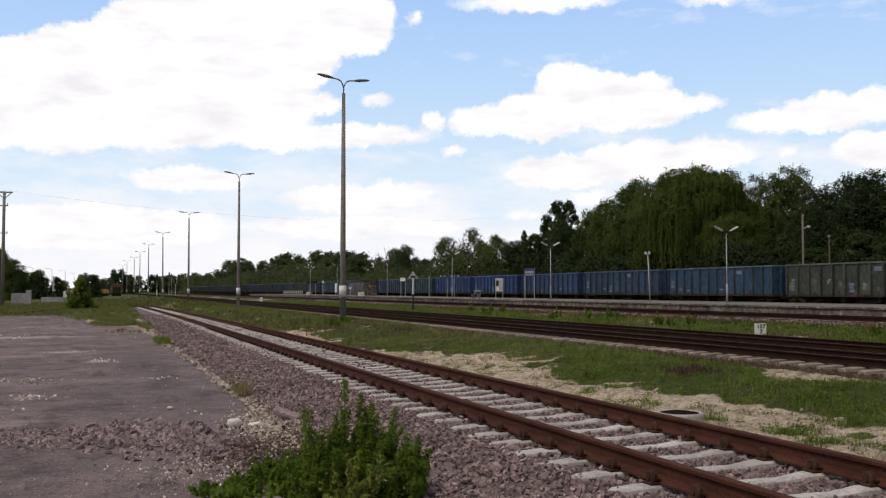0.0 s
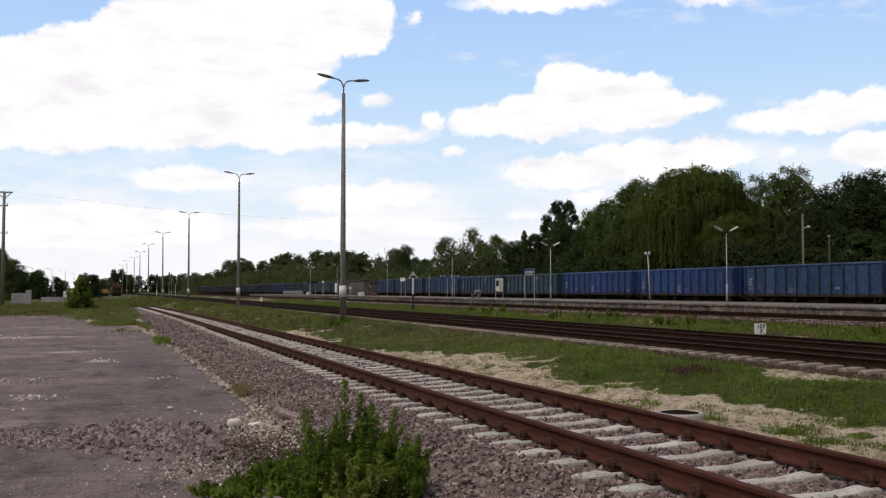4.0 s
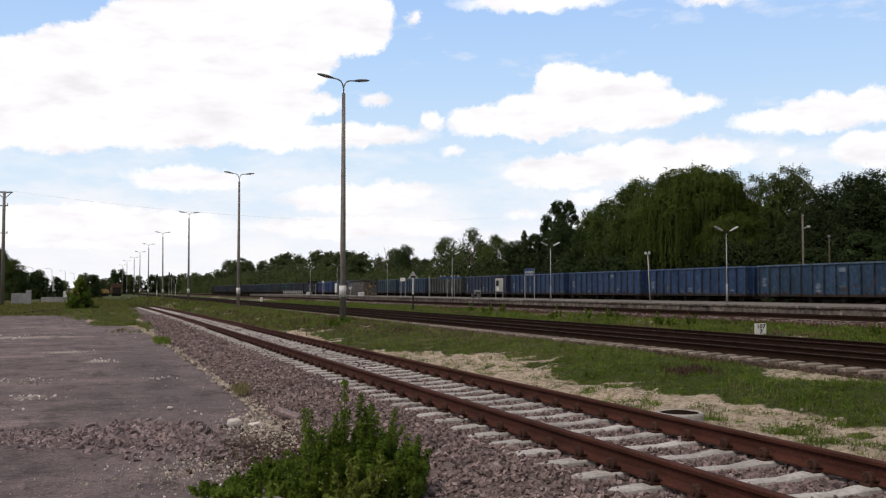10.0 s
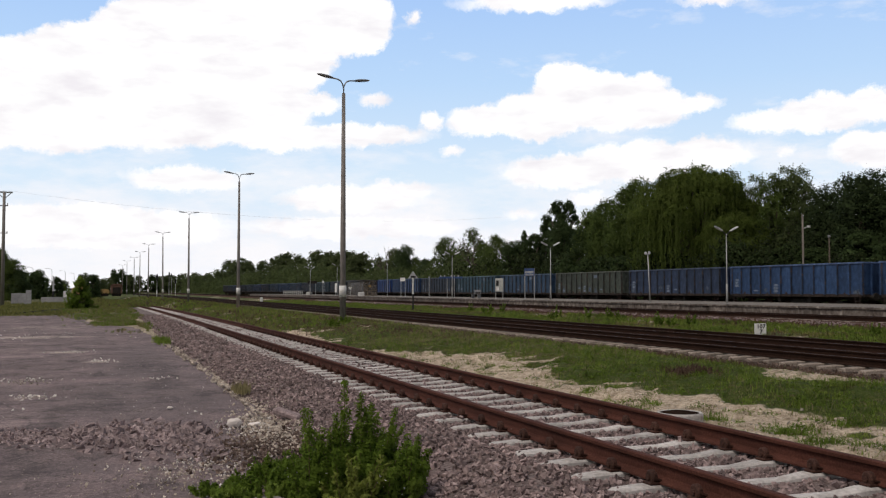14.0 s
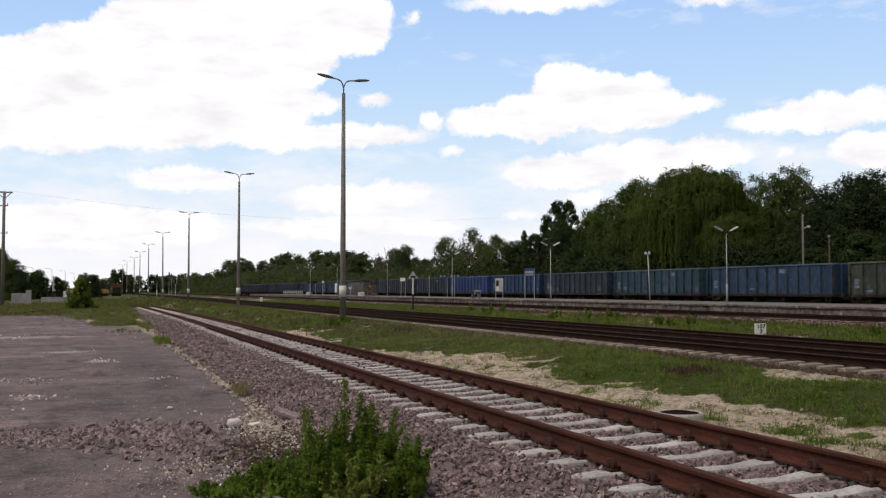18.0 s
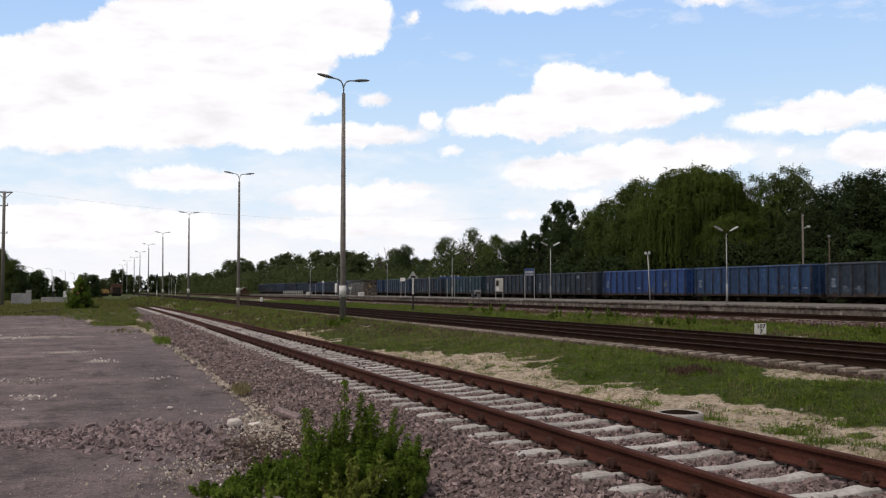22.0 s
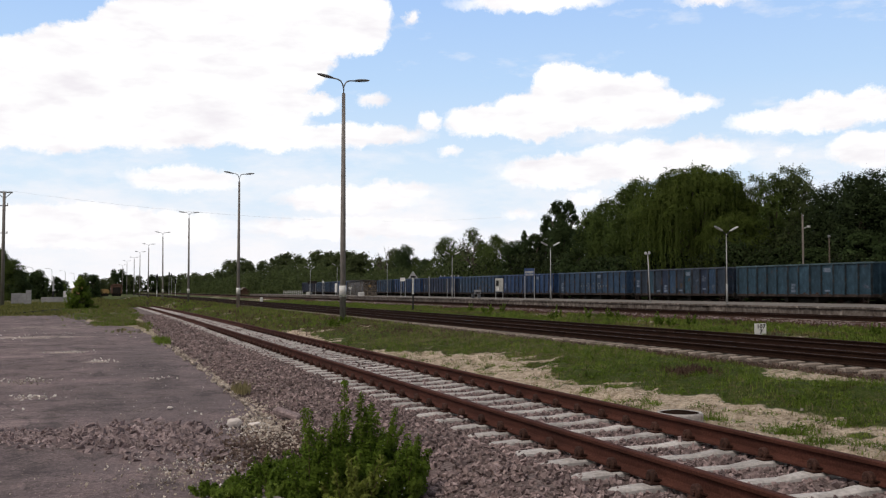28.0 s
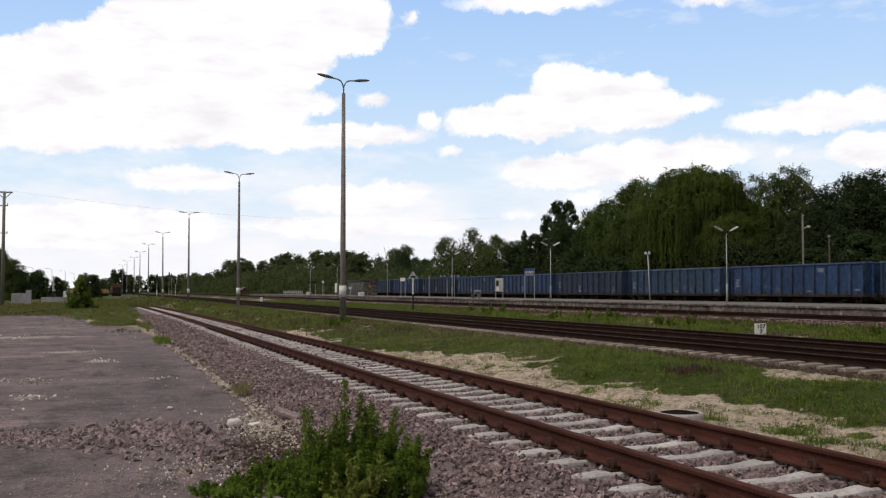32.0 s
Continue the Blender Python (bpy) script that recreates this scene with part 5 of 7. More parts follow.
lime = mat("limestone", (0.6, 0.52, 0.48), (0.74, 0.66, 0.62), (0.82, 0.76, 0.72), 12, 2, 0.9, 0, 0.5, 0.01)
solid("limestone_rock", lump(3.0, lime, (0.1, 0.07, 0.07)), "pale pinkish limestone rock on the asphalt's edge", "rock", at=pose(1.6, 11.95, -0.17, 0, 0, 20))
solid("limestone_rock", lump(2.0, lime, (0.1, 0.08, 0.03)), "flat pale limestone piece in the rubble", "rock", at=pose(1.86, 12.0, -0.2, 0, 0, 50))
solid("small_stone", lump(4.0, ballast_base, (0.05, 0.04, 0.04)), "small dark stone on the asphalt", "stone", at=pose(-0.98, 8.62, -0.19, 0, 0, 10))
solid("small_stone", lump(5.0, lime, (0.05, 0.03, 0.02)), "small pale stone on the asphalt", "stone", at=pose(1.0, 14.1, -0.2, 0, 0, 30))
chunk = Shape().box(-0.2, 0.2, -0.07, 0.07, -0.04, 0.04, 0.02).mesh("chunk", pink_stone)
solid("concrete_chunk", chunk, "broken pale pinkish concrete piece lying in rubble", "rubble", at=pose(2.4, 12.75, -0.185, 8, 14, -38))
kerb = Shape().box(-0.5, 0.5, -0.08, 0.08, -0.1, 0.06, 0.012).mesh("kerb", pole_grey)
solid("kerb_stone", kerb, "grey concrete kerb piece half hidden in weeds", "kerb", at=pose(0.9, 7.62, -0.24, 0, 0, 2))


# ---- concrete ring beside the siding ----
lid_iron = mat("lid_iron", (0.012, 0.008, 0.006), (0.028, 0.018, 0.014), (0.05, 0.034, 0.027), 20, 3, 1.0, 0, 0.3, 0.003, gloss=0.0)


def make_ring():
    ring = thing("manhole_ring", "pale concrete manhole ring with a rusty lid, beside the rail", "manhole", at=pose(6.83, 10.35, -0.235))
    s = Shape()
    n = 28
    for rad, z in ((0.285, -0.3), (0.285, 0.15), (0.275, 0.17), (0.25, 0.17), (0.24, 0.16), (0.24, -0.1)):
        s.v += [(rad * math.cos(2 * math.pi * k / n), rad * math.sin(2 * math.pi * k / n), z) for k in range(n)]
    for i in range(5):
        s.f += [(i * n + k, i * n + (k + 1) % n, (i + 1) * n + (k + 1) % n, (i + 1) * n + k) for k in range(n)]
    part("collar", s.mesh("collar", sleeper_grey), ring, "pale concrete collar")
    part("lid", Shape().tube([(0, 0, 0.05), (0, 0, 0.165), (0, 0, 0.185)], [0.238, 0.238, 0.12], 24).mesh("lid", lid_iron), ring, "dark rusty iron lid")


make_ring()


# ---- weeds and grass ----
def make_bush(name, label, stems, radius, height, leaf, seed, at, material, lean=0.25, per=75, flowers=0, category="shrub"):
    """Upright leafy stems from one root: each stem a thin bent bar with leaves all round."""
    r = np.random.default_rng(seed)
    s = Shape()
    pts, ways = [], []
    for _ in range(stems):
        a, q = r.uniform(0, 2 * math.pi), math.sqrt(r.uniform(0, 1)) * radius
        x, y = q * math.cos(a) * 0.7, q * math.sin(a) * 0.7
        h = height * (0.36 + 0.64 * r.uniform(0, 1) ** 1.5) * (1 - 0.4 * (q / radius) ** 2)
        dx, dy = lean * h * (math.cos(a) * q / radius + r.normal(0, 0.15)), lean * h * (math.sin(a) * q / radius + r.normal(0, 0.15))
        line = [(x + dx * k * k, y + dy * k * k, h * k) for k in (0, 0.35, 0.7, 1.0)]
        s.tube(line, [0.007, 0.006, 0.004, 0.002], 4, False)
        u = r.uniform(0.12, 1.02, per)
        spread = 0.075 * (1.15 - 0.75 * u)
        ang = r.uniform(0, 2 * math.pi, per)
        w = r.uniform(0.2, 1, per) * spread * (height / 0.9) ** 0.5
        pts.append(np.stack([x + dx * u * u + w * np.cos(ang), y + dy * u * u + w * np.sin(ang), h * u + r.normal(0, 0.01, per)], 1))
        ways.append(np.stack([np.cos(ang) + x / radius, np.sin(ang) + y / radius, np.full(per, 0.9)], 1))
    ob = thing(name, label, category, at=at)
    v, f, nor = leaf_slips(np.concatenate(pts), leaf * 1.2, r, np.concatenate(ways), -0.5, 0.5, 0.6)
    part("foliage", raw_mesh("foliage", v, f, material, normals=nor), ob)
    part("stem", s.mesh("stem", grass_dry), ob, "thin dry-green stalks")
    if flowers:
        c = np.concatenate(pts)[r.choice(stems * per, flowers, replace=False)]
        v, f = leaf_cards(c + r.normal(0, 0.01, c.shape), leaf * 0.45, r, 0, 0.9)
        part("flowers", raw_mesh("flowers", v, f, white_paint), ob, "tiny whitish flowers")
    return ob


make_bush("weed_bush", "tall leafy green weed bush growing between asphalt and ballast", 80, 0.4, 0.72, 0.016, 11, pose(2.0, 7.6, -0.25), leaf_weed, 0.42, 200, 120)
for k_, (x_, y_, h_) in enumerate(((1.9, 7.62, 0.98), (2.12, 7.6, 1.0), (2.2, 7.66, 0.98), (1.62, 7.62, 0.92), (1.8, 7.55, 0.85), (2.44, 7.6, 0.65), (2.0, 7.58, 0.9))):
    make_bush("weed_bush", "upright plume of small green leaves in the weed bush", 9, 0.1, h_, 0.015, 400 + k_, pose(x_, y_, -0.25), leaf_weed, 0.12, 330, 18)
make_bush("weed_bush", "green weed clump beside the tall bush", 60, 0.32, 0.6, 0.016, 12, pose(2.26, 7.5, -0.23), leaf_weed, 0.4, 170, 70)
make_bush("weed_bush", "low green weed clump beside the tall bush", 50, 0.36, 0.5, 0.018, 13, pose(1.72, 7.62, -0.23), leaf_weed, 0.4, 120, 30)
make_bush("weed_bush", "pale yellow-green weed clump in front of the bush", 40, 0.28, 0.5, 0.018, 18, pose(1.86, 7.25, -0.23), leaf_lime, 0.5, 80, 30)
make_bush("low_weeds", "low spreading green weeds on the asphalt's edge", 80, 0.45, 0.2, 0.016, 14, pose(1.3, 7.95, -0.22), leaf_weed, 0.6, 80, 14, "weeds")
make_bush("low_weeds", "low spreading green weeds on the asphalt's edge", 60, 0.33, 0.14, 0.016, 15, pose(1.0, 8.1, -0.22), leaf_weed, 0.6, 70, 8, "weeds")
make_bush("low_weeds", "low spreading green weeds on the asphalt's edge", 70, 0.36, 0.24, 0.016, 19, pose(1.55, 8.5, -0.22), leaf_weed, 0.6, 80, 12, "weeds")
make_bush("low_weeds", "low spreading green weeds at the foot of the ballast", 60, 0.3, 0.34, 0.016, 21, pose(1.9, 8.6, -0.22), leaf_weed, 0.6, 90, 10, "weeds")


def round_shrub(x, y, height, width, label, seed, material, count=2600, size=0.06):
    ob = thing("roadside_bush", label, "shrub", at=pose(x, y, -0.25))
    crown, trunk = broad_tree(seed, height, width, count, size, 0.05, 0.4, material)
    part("crown", crown, ob)
    part("trunk", trunk, ob)


round_shrub(-1.2, 84.0, 2.8, 1.9, "tall spreading green bush at the end of the yard", 131, leaf_weed, 4200, 0.07)
make_bush("roadside_bush", "thin leaning green bush at the end of the yard", 14, 0.35, 2.9, 0.06, 132, pose(-2.0, 84.6, -0.25), leaf_weed, 0.35, 80)
make_bush("roadside_bush", "low green shrub at the end of the yard", 40, 0.9, 0.7, 0.05, 135, pose(-0.5, 84.4, -0.25), leaf_weed, 0.6, 60)
round_shrub(-0.9, 216.0, 5.2, 4.6, "dark green rounded tree behind the yellow vehicle", 133, leaf_dark, 3200, 0.14)
round_shrub(-10.7, 200.0, 5.2, 6.4, "dark round bush beyond the grass", 134, leaf_dark, 3200, 0.16)
pipe_ = Shape().tube([(-5.4, 74.8, -0.2), (-2.5, 92.0, -0.17), (0.5, 109.0, -0.2)], [0.05] * 3, 7).mesh("pipe", black_paint, True)
solid("pipe", pipe_, "long dark pipe lying on the grass by the yard's edge", "pipe")


def blades(name, places, heights, r, material, label, per=7, fan=0.5, width=0.012):
    """Tufts of bent grass blades."""
    n = len(places) * per
    base = np.repeat(places, per, 0) + np.concatenate([r.normal(0, 0.035, (n, 2)), np.zeros((n, 1))], 1)
    h = np.repeat(heights, per) * r.uniform(0.5, 1.15, n)
    a = r.uniform(0, 2 * math.pi, n)
    d = np.stack([np.cos(a), np.sin(a), np.zeros(n)], 1)
    side = np.stack([-np.sin(a), np.cos(a), np.zeros(n)], 1) * (width * r.uniform(0.7, 1.3, n) * np.where(np.sin(a) > 0, -1, 1))[:, None]
    lean = (fan * r.uniform(0.1, 1.0, n) * h)[:, None] * d
    mid = base + lean * 0.35 + np.stack([0 * h, 0 * h, 0.6 * h], 1)
    tip = base + lean + np.stack([0 * h, 0 * h, h * 0.95], 1)
    v = np.stack([base - side, base + side, mid + side * 0.7, mid - side * 0.7, tip], 1).reshape(-1, 3)
    k = 5 * np.arange(n)[:, None]
    f = np.concatenate([k + np.array([[0, 1, 2]]), k + np.array([[0, 2, 3]]), k + np.array([[3, 2, 4]])], 0)
    nor = 0.35 * d * np.where(np.sin(a) > 0, -1, 1)[:, None] + np.array((0, 0, 0.9)) + 0.15 * r.normal(size=(n, 3))
    nor = np.repeat(nor / np.linalg.norm(nor, axis=1)[:, None], 5, 0)
    solid(name, raw_mesh(name, v, f, material, normals=nor), label, "grass", kind="stuff")


def make_grass():
    r = np.random.default_rng(9)
    green, gh, dry, dh = [], [], [], []
    for _ in range(54000):
        y = 4 + 78 * r.uniform() ** 1.7
        x = r.uniform(6.6, 14.0)
        c = cover_at(x, y)
        if r.uniform() < max((c - 0.15) * 1.2, 0.03):
            z = bank_z(x, y)
            (dry if r.uniform() < (0.12 if y < 20 else 0.3 if y < 27 else 0.5) else green).append((x, y, z))
            (dh if len(dh) < len(dry) else gh).append(r.uniform(0.025, 0.07) * (0.5 + 0.6 * c) * (1 + y / 45) * (0.55 + 1.5 * max(0.0, fbm(x, y, 1.3, 4.4) + 0.3)))
    # clumps that stand alone on the bare sand
    for _ in range(120):
        y = 5.5 + 24 * r.uniform() ** 1.5
        x = r.uniform(6.7, 9.6)
        m = r.integers(6, 22)
        for a, b in r.normal(0, 0.1, (m, 2)):
            green.append((x + a, y + b, bank_z(x + a, y + b)))
            gh.append(r.uniform(0.03, 0.1))
    for _ in range(260):
        y = 5.5 + 24 * r.uniform() ** 1.5
        x = r.uniform(6.7, 10.0)
        for a, b in r.normal(0, 0.12, (r.integers(4, 12), 2)):
            dry.append((x + a, y + b, bank_z(x + a, y + b)))
            dh.append(r.uniform(0.03, 0.09))
    for cx, cy, m in ((7.55, 9.2, 90), (7.35, 10.55, 60), (7.3, 8.3, 60), (8.6, 9.4, 50)):
        for a, b in r.normal(0, 0.13, (m, 2)):
            green.append((cx + a, cy + b, bank_z(cx + a, cy + b)))
            gh.append(r.uniform(0.05, 0.12))
    n = 7000
    y = 42 + 78 * r.uniform(0, 1, n)
    x = r.uniform(6.7, 14.3, n) + np.minimum(siding_x(y) - 5.4, 0)
    rank = np.array([fbm(a, b * 0.5, 0.4, 7.7) for a, b in zip(x, y)]) + r.normal(0, 0.18, n)
    for pick, material, label in ((rank > 0.12, grass_green, "rough green grass on the far bank"), ((rank <= 0.12) & (rank > -0.12), grass_olive, "rough olive grass on the far bank"), ((rank <= -0.12) & (rank > -0.3), grass_brown, "brown dry weeds on the far bank")):
        spot = np.stack([x, y, np.array([bank_z(a, b) for a, b in zip(x, y)])], 1)[pick]
        blades("rough_grass", spot, r.uniform(0.08, 0.28, len(spot)), r, material, label, 5, 0.8, 0.022)
    n = 5200
    y, x = 104 + 130 * r.uniform(0, 1, n) ** 1.3, r.uniform(-3, 14, n)
    keep = (y > 122) | (np.abs(x - siding_x(y)) > 2.7)
    rank = r.uniform(size=n)
    for pick, material, label in (((rank < 0.35) & keep, grass_green, "green grass beyond the end of the siding"), ((rank >= 0.35) & (rank < 0.8) & keep, grass_olive, "olive grass beyond the end of the siding"), ((rank >= 0.8) & keep, grass_brown, "brown weeds beyond the end of the siding")):
        spot = np.stack([x, y, ground_z(x, y)], 1)[pick]
        blades("rough_grass", spot, r.uniform(0.12, 0.4, len(spot)), r, material, label, 5, 1.0, 0.05)
    spots, ways = [], []
    for _ in range(230):
        y = 5.0 + 26 * r.uniform() ** 1.4
        x = r.uniform(6.8, 10.4)
        m, wide = r.integers(25, 80), r.uniform(0.04, 0.13)
        d = r.normal(0, wide, (m, 2))
        up = np.abs(r.normal(0, 0.05, m)) * np.exp(-(d ** 2).sum(1) / wide ** 2)
        spots.append(np.stack([x + d[:, 0], y + d[:, 1], bank_z(x, y) + 0.01 + up], 1))
        ways.append(np.stack([d[:, 0] * 5, d[:, 1] * 5, np.ones(m)], 1))
    v, f, nor = leaf_slips(np.concatenate(spots), 0.02, r, np.concatenate(ways), 0, 0.5, 0.4)
    solid("sand_weeds", raw_mesh("sand_weeds", v, f, leaf_weed, normals=nor), "small green leafy weeds scattered on the sand", "weeds", kind="stuff")
    blades("grass_tufts", np.array(green), np.array(gh), r, grass_green, "patchy green grass on sandy soil", 5, 1.7, 0.005)
    blades("dry_grass", np.array(dry), np.array(dh), r, grass_dry, "dry yellowish grass on sandy soil", 4, 1.7, 0.004)
    n = 19000
    x = r.uniform(21.9, 28.95, n)
    y = 18 + 130 * r.uniform(0, 1, n) ** 1.5
    rank = np.array([fbm(a * 0.7, b * 0.4, 0.5, 6.6) for a, b in zip(x, y)]) + r.normal(0, 0.12, n)
    for pick, material, h, label in ((rank > 0.02, grass_green, 0.2, "tall green grass between the main line and the platform track"), ((rank > -0.3) & (rank <= 0.02), grass_olive, 0.12, "short olive grass between the main line and the platform track")):
        a, b = x[pick], y[pick]
        blades("meadow_strip", np.stack([a, b, ground_z(a, b)], 1), r.uniform(0.25 * h, h, len(a)) * (1 + b / 200), r, material, label, 5, 0.9, 0.02)
    for m, cx, sx, cy, sy, h0, h1, bare in ((1500, 1.5, 0.35, 49, 3.5, 0.05, 0.2, -0.1), (3000, 0.9, 0.6, 57, 6.5, 0.05, 0.22, 0.05), (1800, 0.2, 1.0, 66, 4.5, 0.05, 0.18, 0.0), (1500, 2.0, 0.5, 76, 10.0, 0.08, 0.24, -0.05), (900, -0.9, 0.7, 83, 2.5, 0.1, 0.35, -1)):
        x, y = r.normal(cx, sx, m), r.normal(cy, sy, m)
        keep = [fbm(a * 1.1, b * 0.3, 0.6, 2.6) > bare and a < siding_x(b) - 2.6 for a, b in zip(x, y)]
        x, y = x[keep], y[keep]
        cut = r.uniform(size=len(x)) < 0.4
        for part_, material, label in ((~cut, grass_green, "green grass and weeds at the yard's end"), (cut, grass_dry, "dry grass among the weeds at the yard's end")):
            blades("verge_grass", np.stack([x, y, np.full(len(x), -0.24)], 1)[part_], r.uniform(h0, h1, int(part_.sum())), r, material, label, 6, 1.0, 0.014)
    n = 9000
    x, y = r.uniform(-24, 3.2, n), 68 + 75 * r.uniform(0, 1, n) ** 1.2
    keep = (x < siding_x(y) - 2.6) & ((x < -1.5) | (y > 76))
    x, y = x[keep], y[keep]
    blades("verge_grass", np.stack([x, y, np.full(len(x), -0.24)], 1), r.uniform(0.06, 0.2, len(x)) * (1 + 0.006 * np.maximum(y - 60, 0)), r, grass_olive, "olive meadow grass beyond the asphalt yard", 5, 1.2, 0.03)
    x, y = r.normal(2.0, 0.12, 110), 32.5 + r.normal(0, 1.1, 110)
    blades("verge_grass", np.stack([x, y, np.full(len(x), -0.24)], 1), r.uniform(0.06, 0.24, len(x)), r, grass_green, "small grass clump at the asphalt's edge", 7, 0.6, 0.012)
    x, y = r.normal(2.28, 0.06, 40), 16.2 + r.normal(0, 0.2, 40)
    blades("verge_grass", np.stack([x, y, np.full(len(x), -0.24)], 1), r.uniform(0.1, 0.25, len(x)), r, grass_dry, "dry weed tuft at the asphalt's edge", 6, 0.5, 0.008)
    # taller weeds that stand out of the strip
    for k in range(14):
        x, y = r.uniform(24.5, 28), r.uniform(24, 70)
        if abs(x / y - 0.78) < 0.06:
            continue
        make_bush("tall_weed", "tall green weed in the grass strip", 10, 0.25, r.uniform(0.5, 0.9), 0.05, 200 + k, pose(x, y, float(ground_z(x, y))), leaf_weed, 0.4, 40, 0, "weeds")
    for k, (x, y, h) in enumerate(((10.4, 41.8, 0.45), (9.6, 40.5, 0.4))):
        make_bush("low_weeds", "low green weeds on the sandy strip", 22, 0.28, h, 0.02 + 0.0006 * y, 300 + k, pose(x, y, float(ground_z(x, y))), leaf_weed, 0.5, 50, 0, "weeds")


make_grass()


def make_brown_patches():
    r = np.random.default_rng(91)
    xy = np.concatenate([r.normal((10.15, 15.0), (0.15, 0.3), (300, 2)), r.normal((11.0, 36), (1.0, 5.0), (900, 2)), r.normal((9.0, 44), (0.6, 6.0), (600, 2)), r.normal((10.5, 60), (1.5, 8.0), (600, 2)), r.normal((13.2, 19), (0.3, 4.0), (400, 2)), np.stack([r.uniform(22.3, 28.0, 2600), 24 + 90 * r.uniform(0, 1, 2600) ** 1.4], 1), np.stack([r.normal(28.4, 0.35, 2600), 24 + 90 * r.uniform(0, 1, 2600) ** 1.4], 1)])
    blades("brown_weeds", np.concatenate([xy, np.array([bank_z(a, b) for a, b in xy])[:, None]], 1), r.uniform(0.06, 0.17, len(xy)), r, grass_brown, "low reddish-brown dry weeds on the sandy strip", 4, 0.9, 0.008)


make_brown_patches()


# ---- marker posts ----
def letters(text, size, material, depth=0.004):
    c = bpy.data.curves.new("text", "FONT")
    c.body, c.size, c.align_x, c.align_y, c.extrude, c.offset = text, size, "CENTER", "CENTER", depth, size * 0.03
    tmp = bpy.data.objects.new("tmp", c)
    scene.collection.objects.link(tmp)
    me = bpy.data.meshes.new_from_object(tmp.evaluated_get(bpy.context.evaluated_depsgraph_get()))
    bpy.data.objects.remove(tmp)
    bpy.data.curves.remove(c)
    me.materials.clear()
    me.materials.append(material)
    return me


def make_marker(x, y, z, turn, text=None):
    ob = thing("distance_marker", "white concrete distance marker with black figures" if text else "small white distance marker beside the far track", "marker", at=pose(x, y, z, 0, 0, turn))
    part("slab", Shape().box(-0.21, 0.21, -0.05, 0.05, -0.5, 0.36, 0.015).mesh("slab", white_paint), ob)
    if text:
        for word, h in zip(text, (0.25, 0.06)):
            part("figures", letters(word, 0.21, black_paint), ob, "black painted figures", pose(0.02, -0.058, h, 90, 0, 0))


make_marker(23.3, 29.95, -0.15, -32, ("107", "7"))
make_marker(22.2, 138.5, 0.1, -12)


def make_whistle_post():
    ob = thing("warning_post", "white and black post with a grey triangular sign", "sign", at=pose(23.67, 73.0, -0.15, 0, 0, -18))
    part("pole", Shape().tube([(0, 0, -0.2), (0, 0, 1.3)], [0.07, 0.07], 10).mesh("pole", black_paint), ob, "black lower pole")
    part("pole", Shape().tube([(0, 0, 1.3), (0, 0, 2.6)], [0.075, 0.075], 10).mesh("pole", white_paint), ob, "white upper pole")
    tri = Shape().add([(-0.4, -0.02, 2.55), (0.4, -0.02, 2.55), (0, -0.02, 3.15), (-0.4, 0.02, 2.55), (0.4, 0.02, 2.55), (0, 0.02, 3.15)], [(0, 1, 2), (5, 4, 3), (0, 3, 4, 1), (1, 4, 5, 2), (2, 5, 3, 0)])
    part("plate", tri.mesh("plate", steel_grey), ob, "grey triangular plate")
    part("panel", Shape().box(-0.2, 0.2, -0.035, -0.022, 2.6, 2.75).mesh("panel", black_paint), ob, "black panel")


make_whistle_post()


# ---- platform furniture ----
def platform_lamp(x, y, height, turn, label="grey platform lamp post with two pale lamps"):
    ob = thing("platform_lamp", label, "street lamp", "lamps on the platform", pose(x, y, PLAT_Z - 0.02, 0, 0, turn))
    part("pole", Shape().tube([(0, 0, 0), (0, 0, height)], [0.037, 0.03], 10).mesh("pole", steel_grey, True), ob)
    part("base", Shape().tube([(0, 0, 0), (0, 0, 1.15), (0, 0, 1.2)], [0.066, 0.066, 0.045], 10).mesh("base", steel_grey, True), ob, "thicker base tube")
    for sd in (-1, 1):
        a = part("arm", Shape().tube([(0, 0, height - 0.15), (sd * 0.12, 0, height + 0.05), (sd * 0.34, 0, height + 0.2)], [0.04, 0.03, 0.024], 6).mesh("arm", black_paint), ob, "black arm")
        hd = Shape().box(0, 0.62, -0.11, 0.11, -0.035, 0.05, 0.025)
        part("lamp_head", hd.mesh("lamp_head", lamp_white if sd > 0 else steel_grey), a, "pale lamp housing", pose(sd * 0.3, 0, height + 0.19, 0, -26, 0 if sd > 0 else 180))
    return ob


platform_lamp(37.2, 51.0, 4.35, 0)
ob_ = thing("platform_lamp", "slightly leaning thin platform post with two small floodlights", "street lamp", "lamps on the platform", pose(36.0, 58.0, PLAT_Z - 0.02, 0, -2.4, -30))
part("pole", Shape().tube([(0, 0, 0), (0, 0, 3.3)], [0.042, 0.036], 10).mesh("pole", steel_grey, True), ob_)
for x_ in (-0.14, 0.1):
    part("floodlight", Shape().tube([(x_, -0.12, 3.38), (x_, 0.02, 3.42), (x_, 0.1, 3.44)], [0.1, 0.085, 0.04], 10).mesh("floodlight", lamp_white), ob_, "small pale floodlight")
part("bracket", Shape().box(-0.18, 0.14, -0.02, 0.02, 3.28, 3.32).mesh("bracket", lamp_grey), ob_)
platform_lamp(36.0, 73.5, 4.4, 0)
platform_lamp(36.0, 97.4, 4.5, 0)
platform_lamp(36.0, 170.5, 4.6, 0)
platform_lamp(36.0, 150.0, 4.6, 0)


def post(ob, x, z0, z1, r=0.03):
    return part("post", Shape().tube([(x, 0, z0), (x, 0, z1)], [r, r], 8).mesh("post", steel_grey), ob)


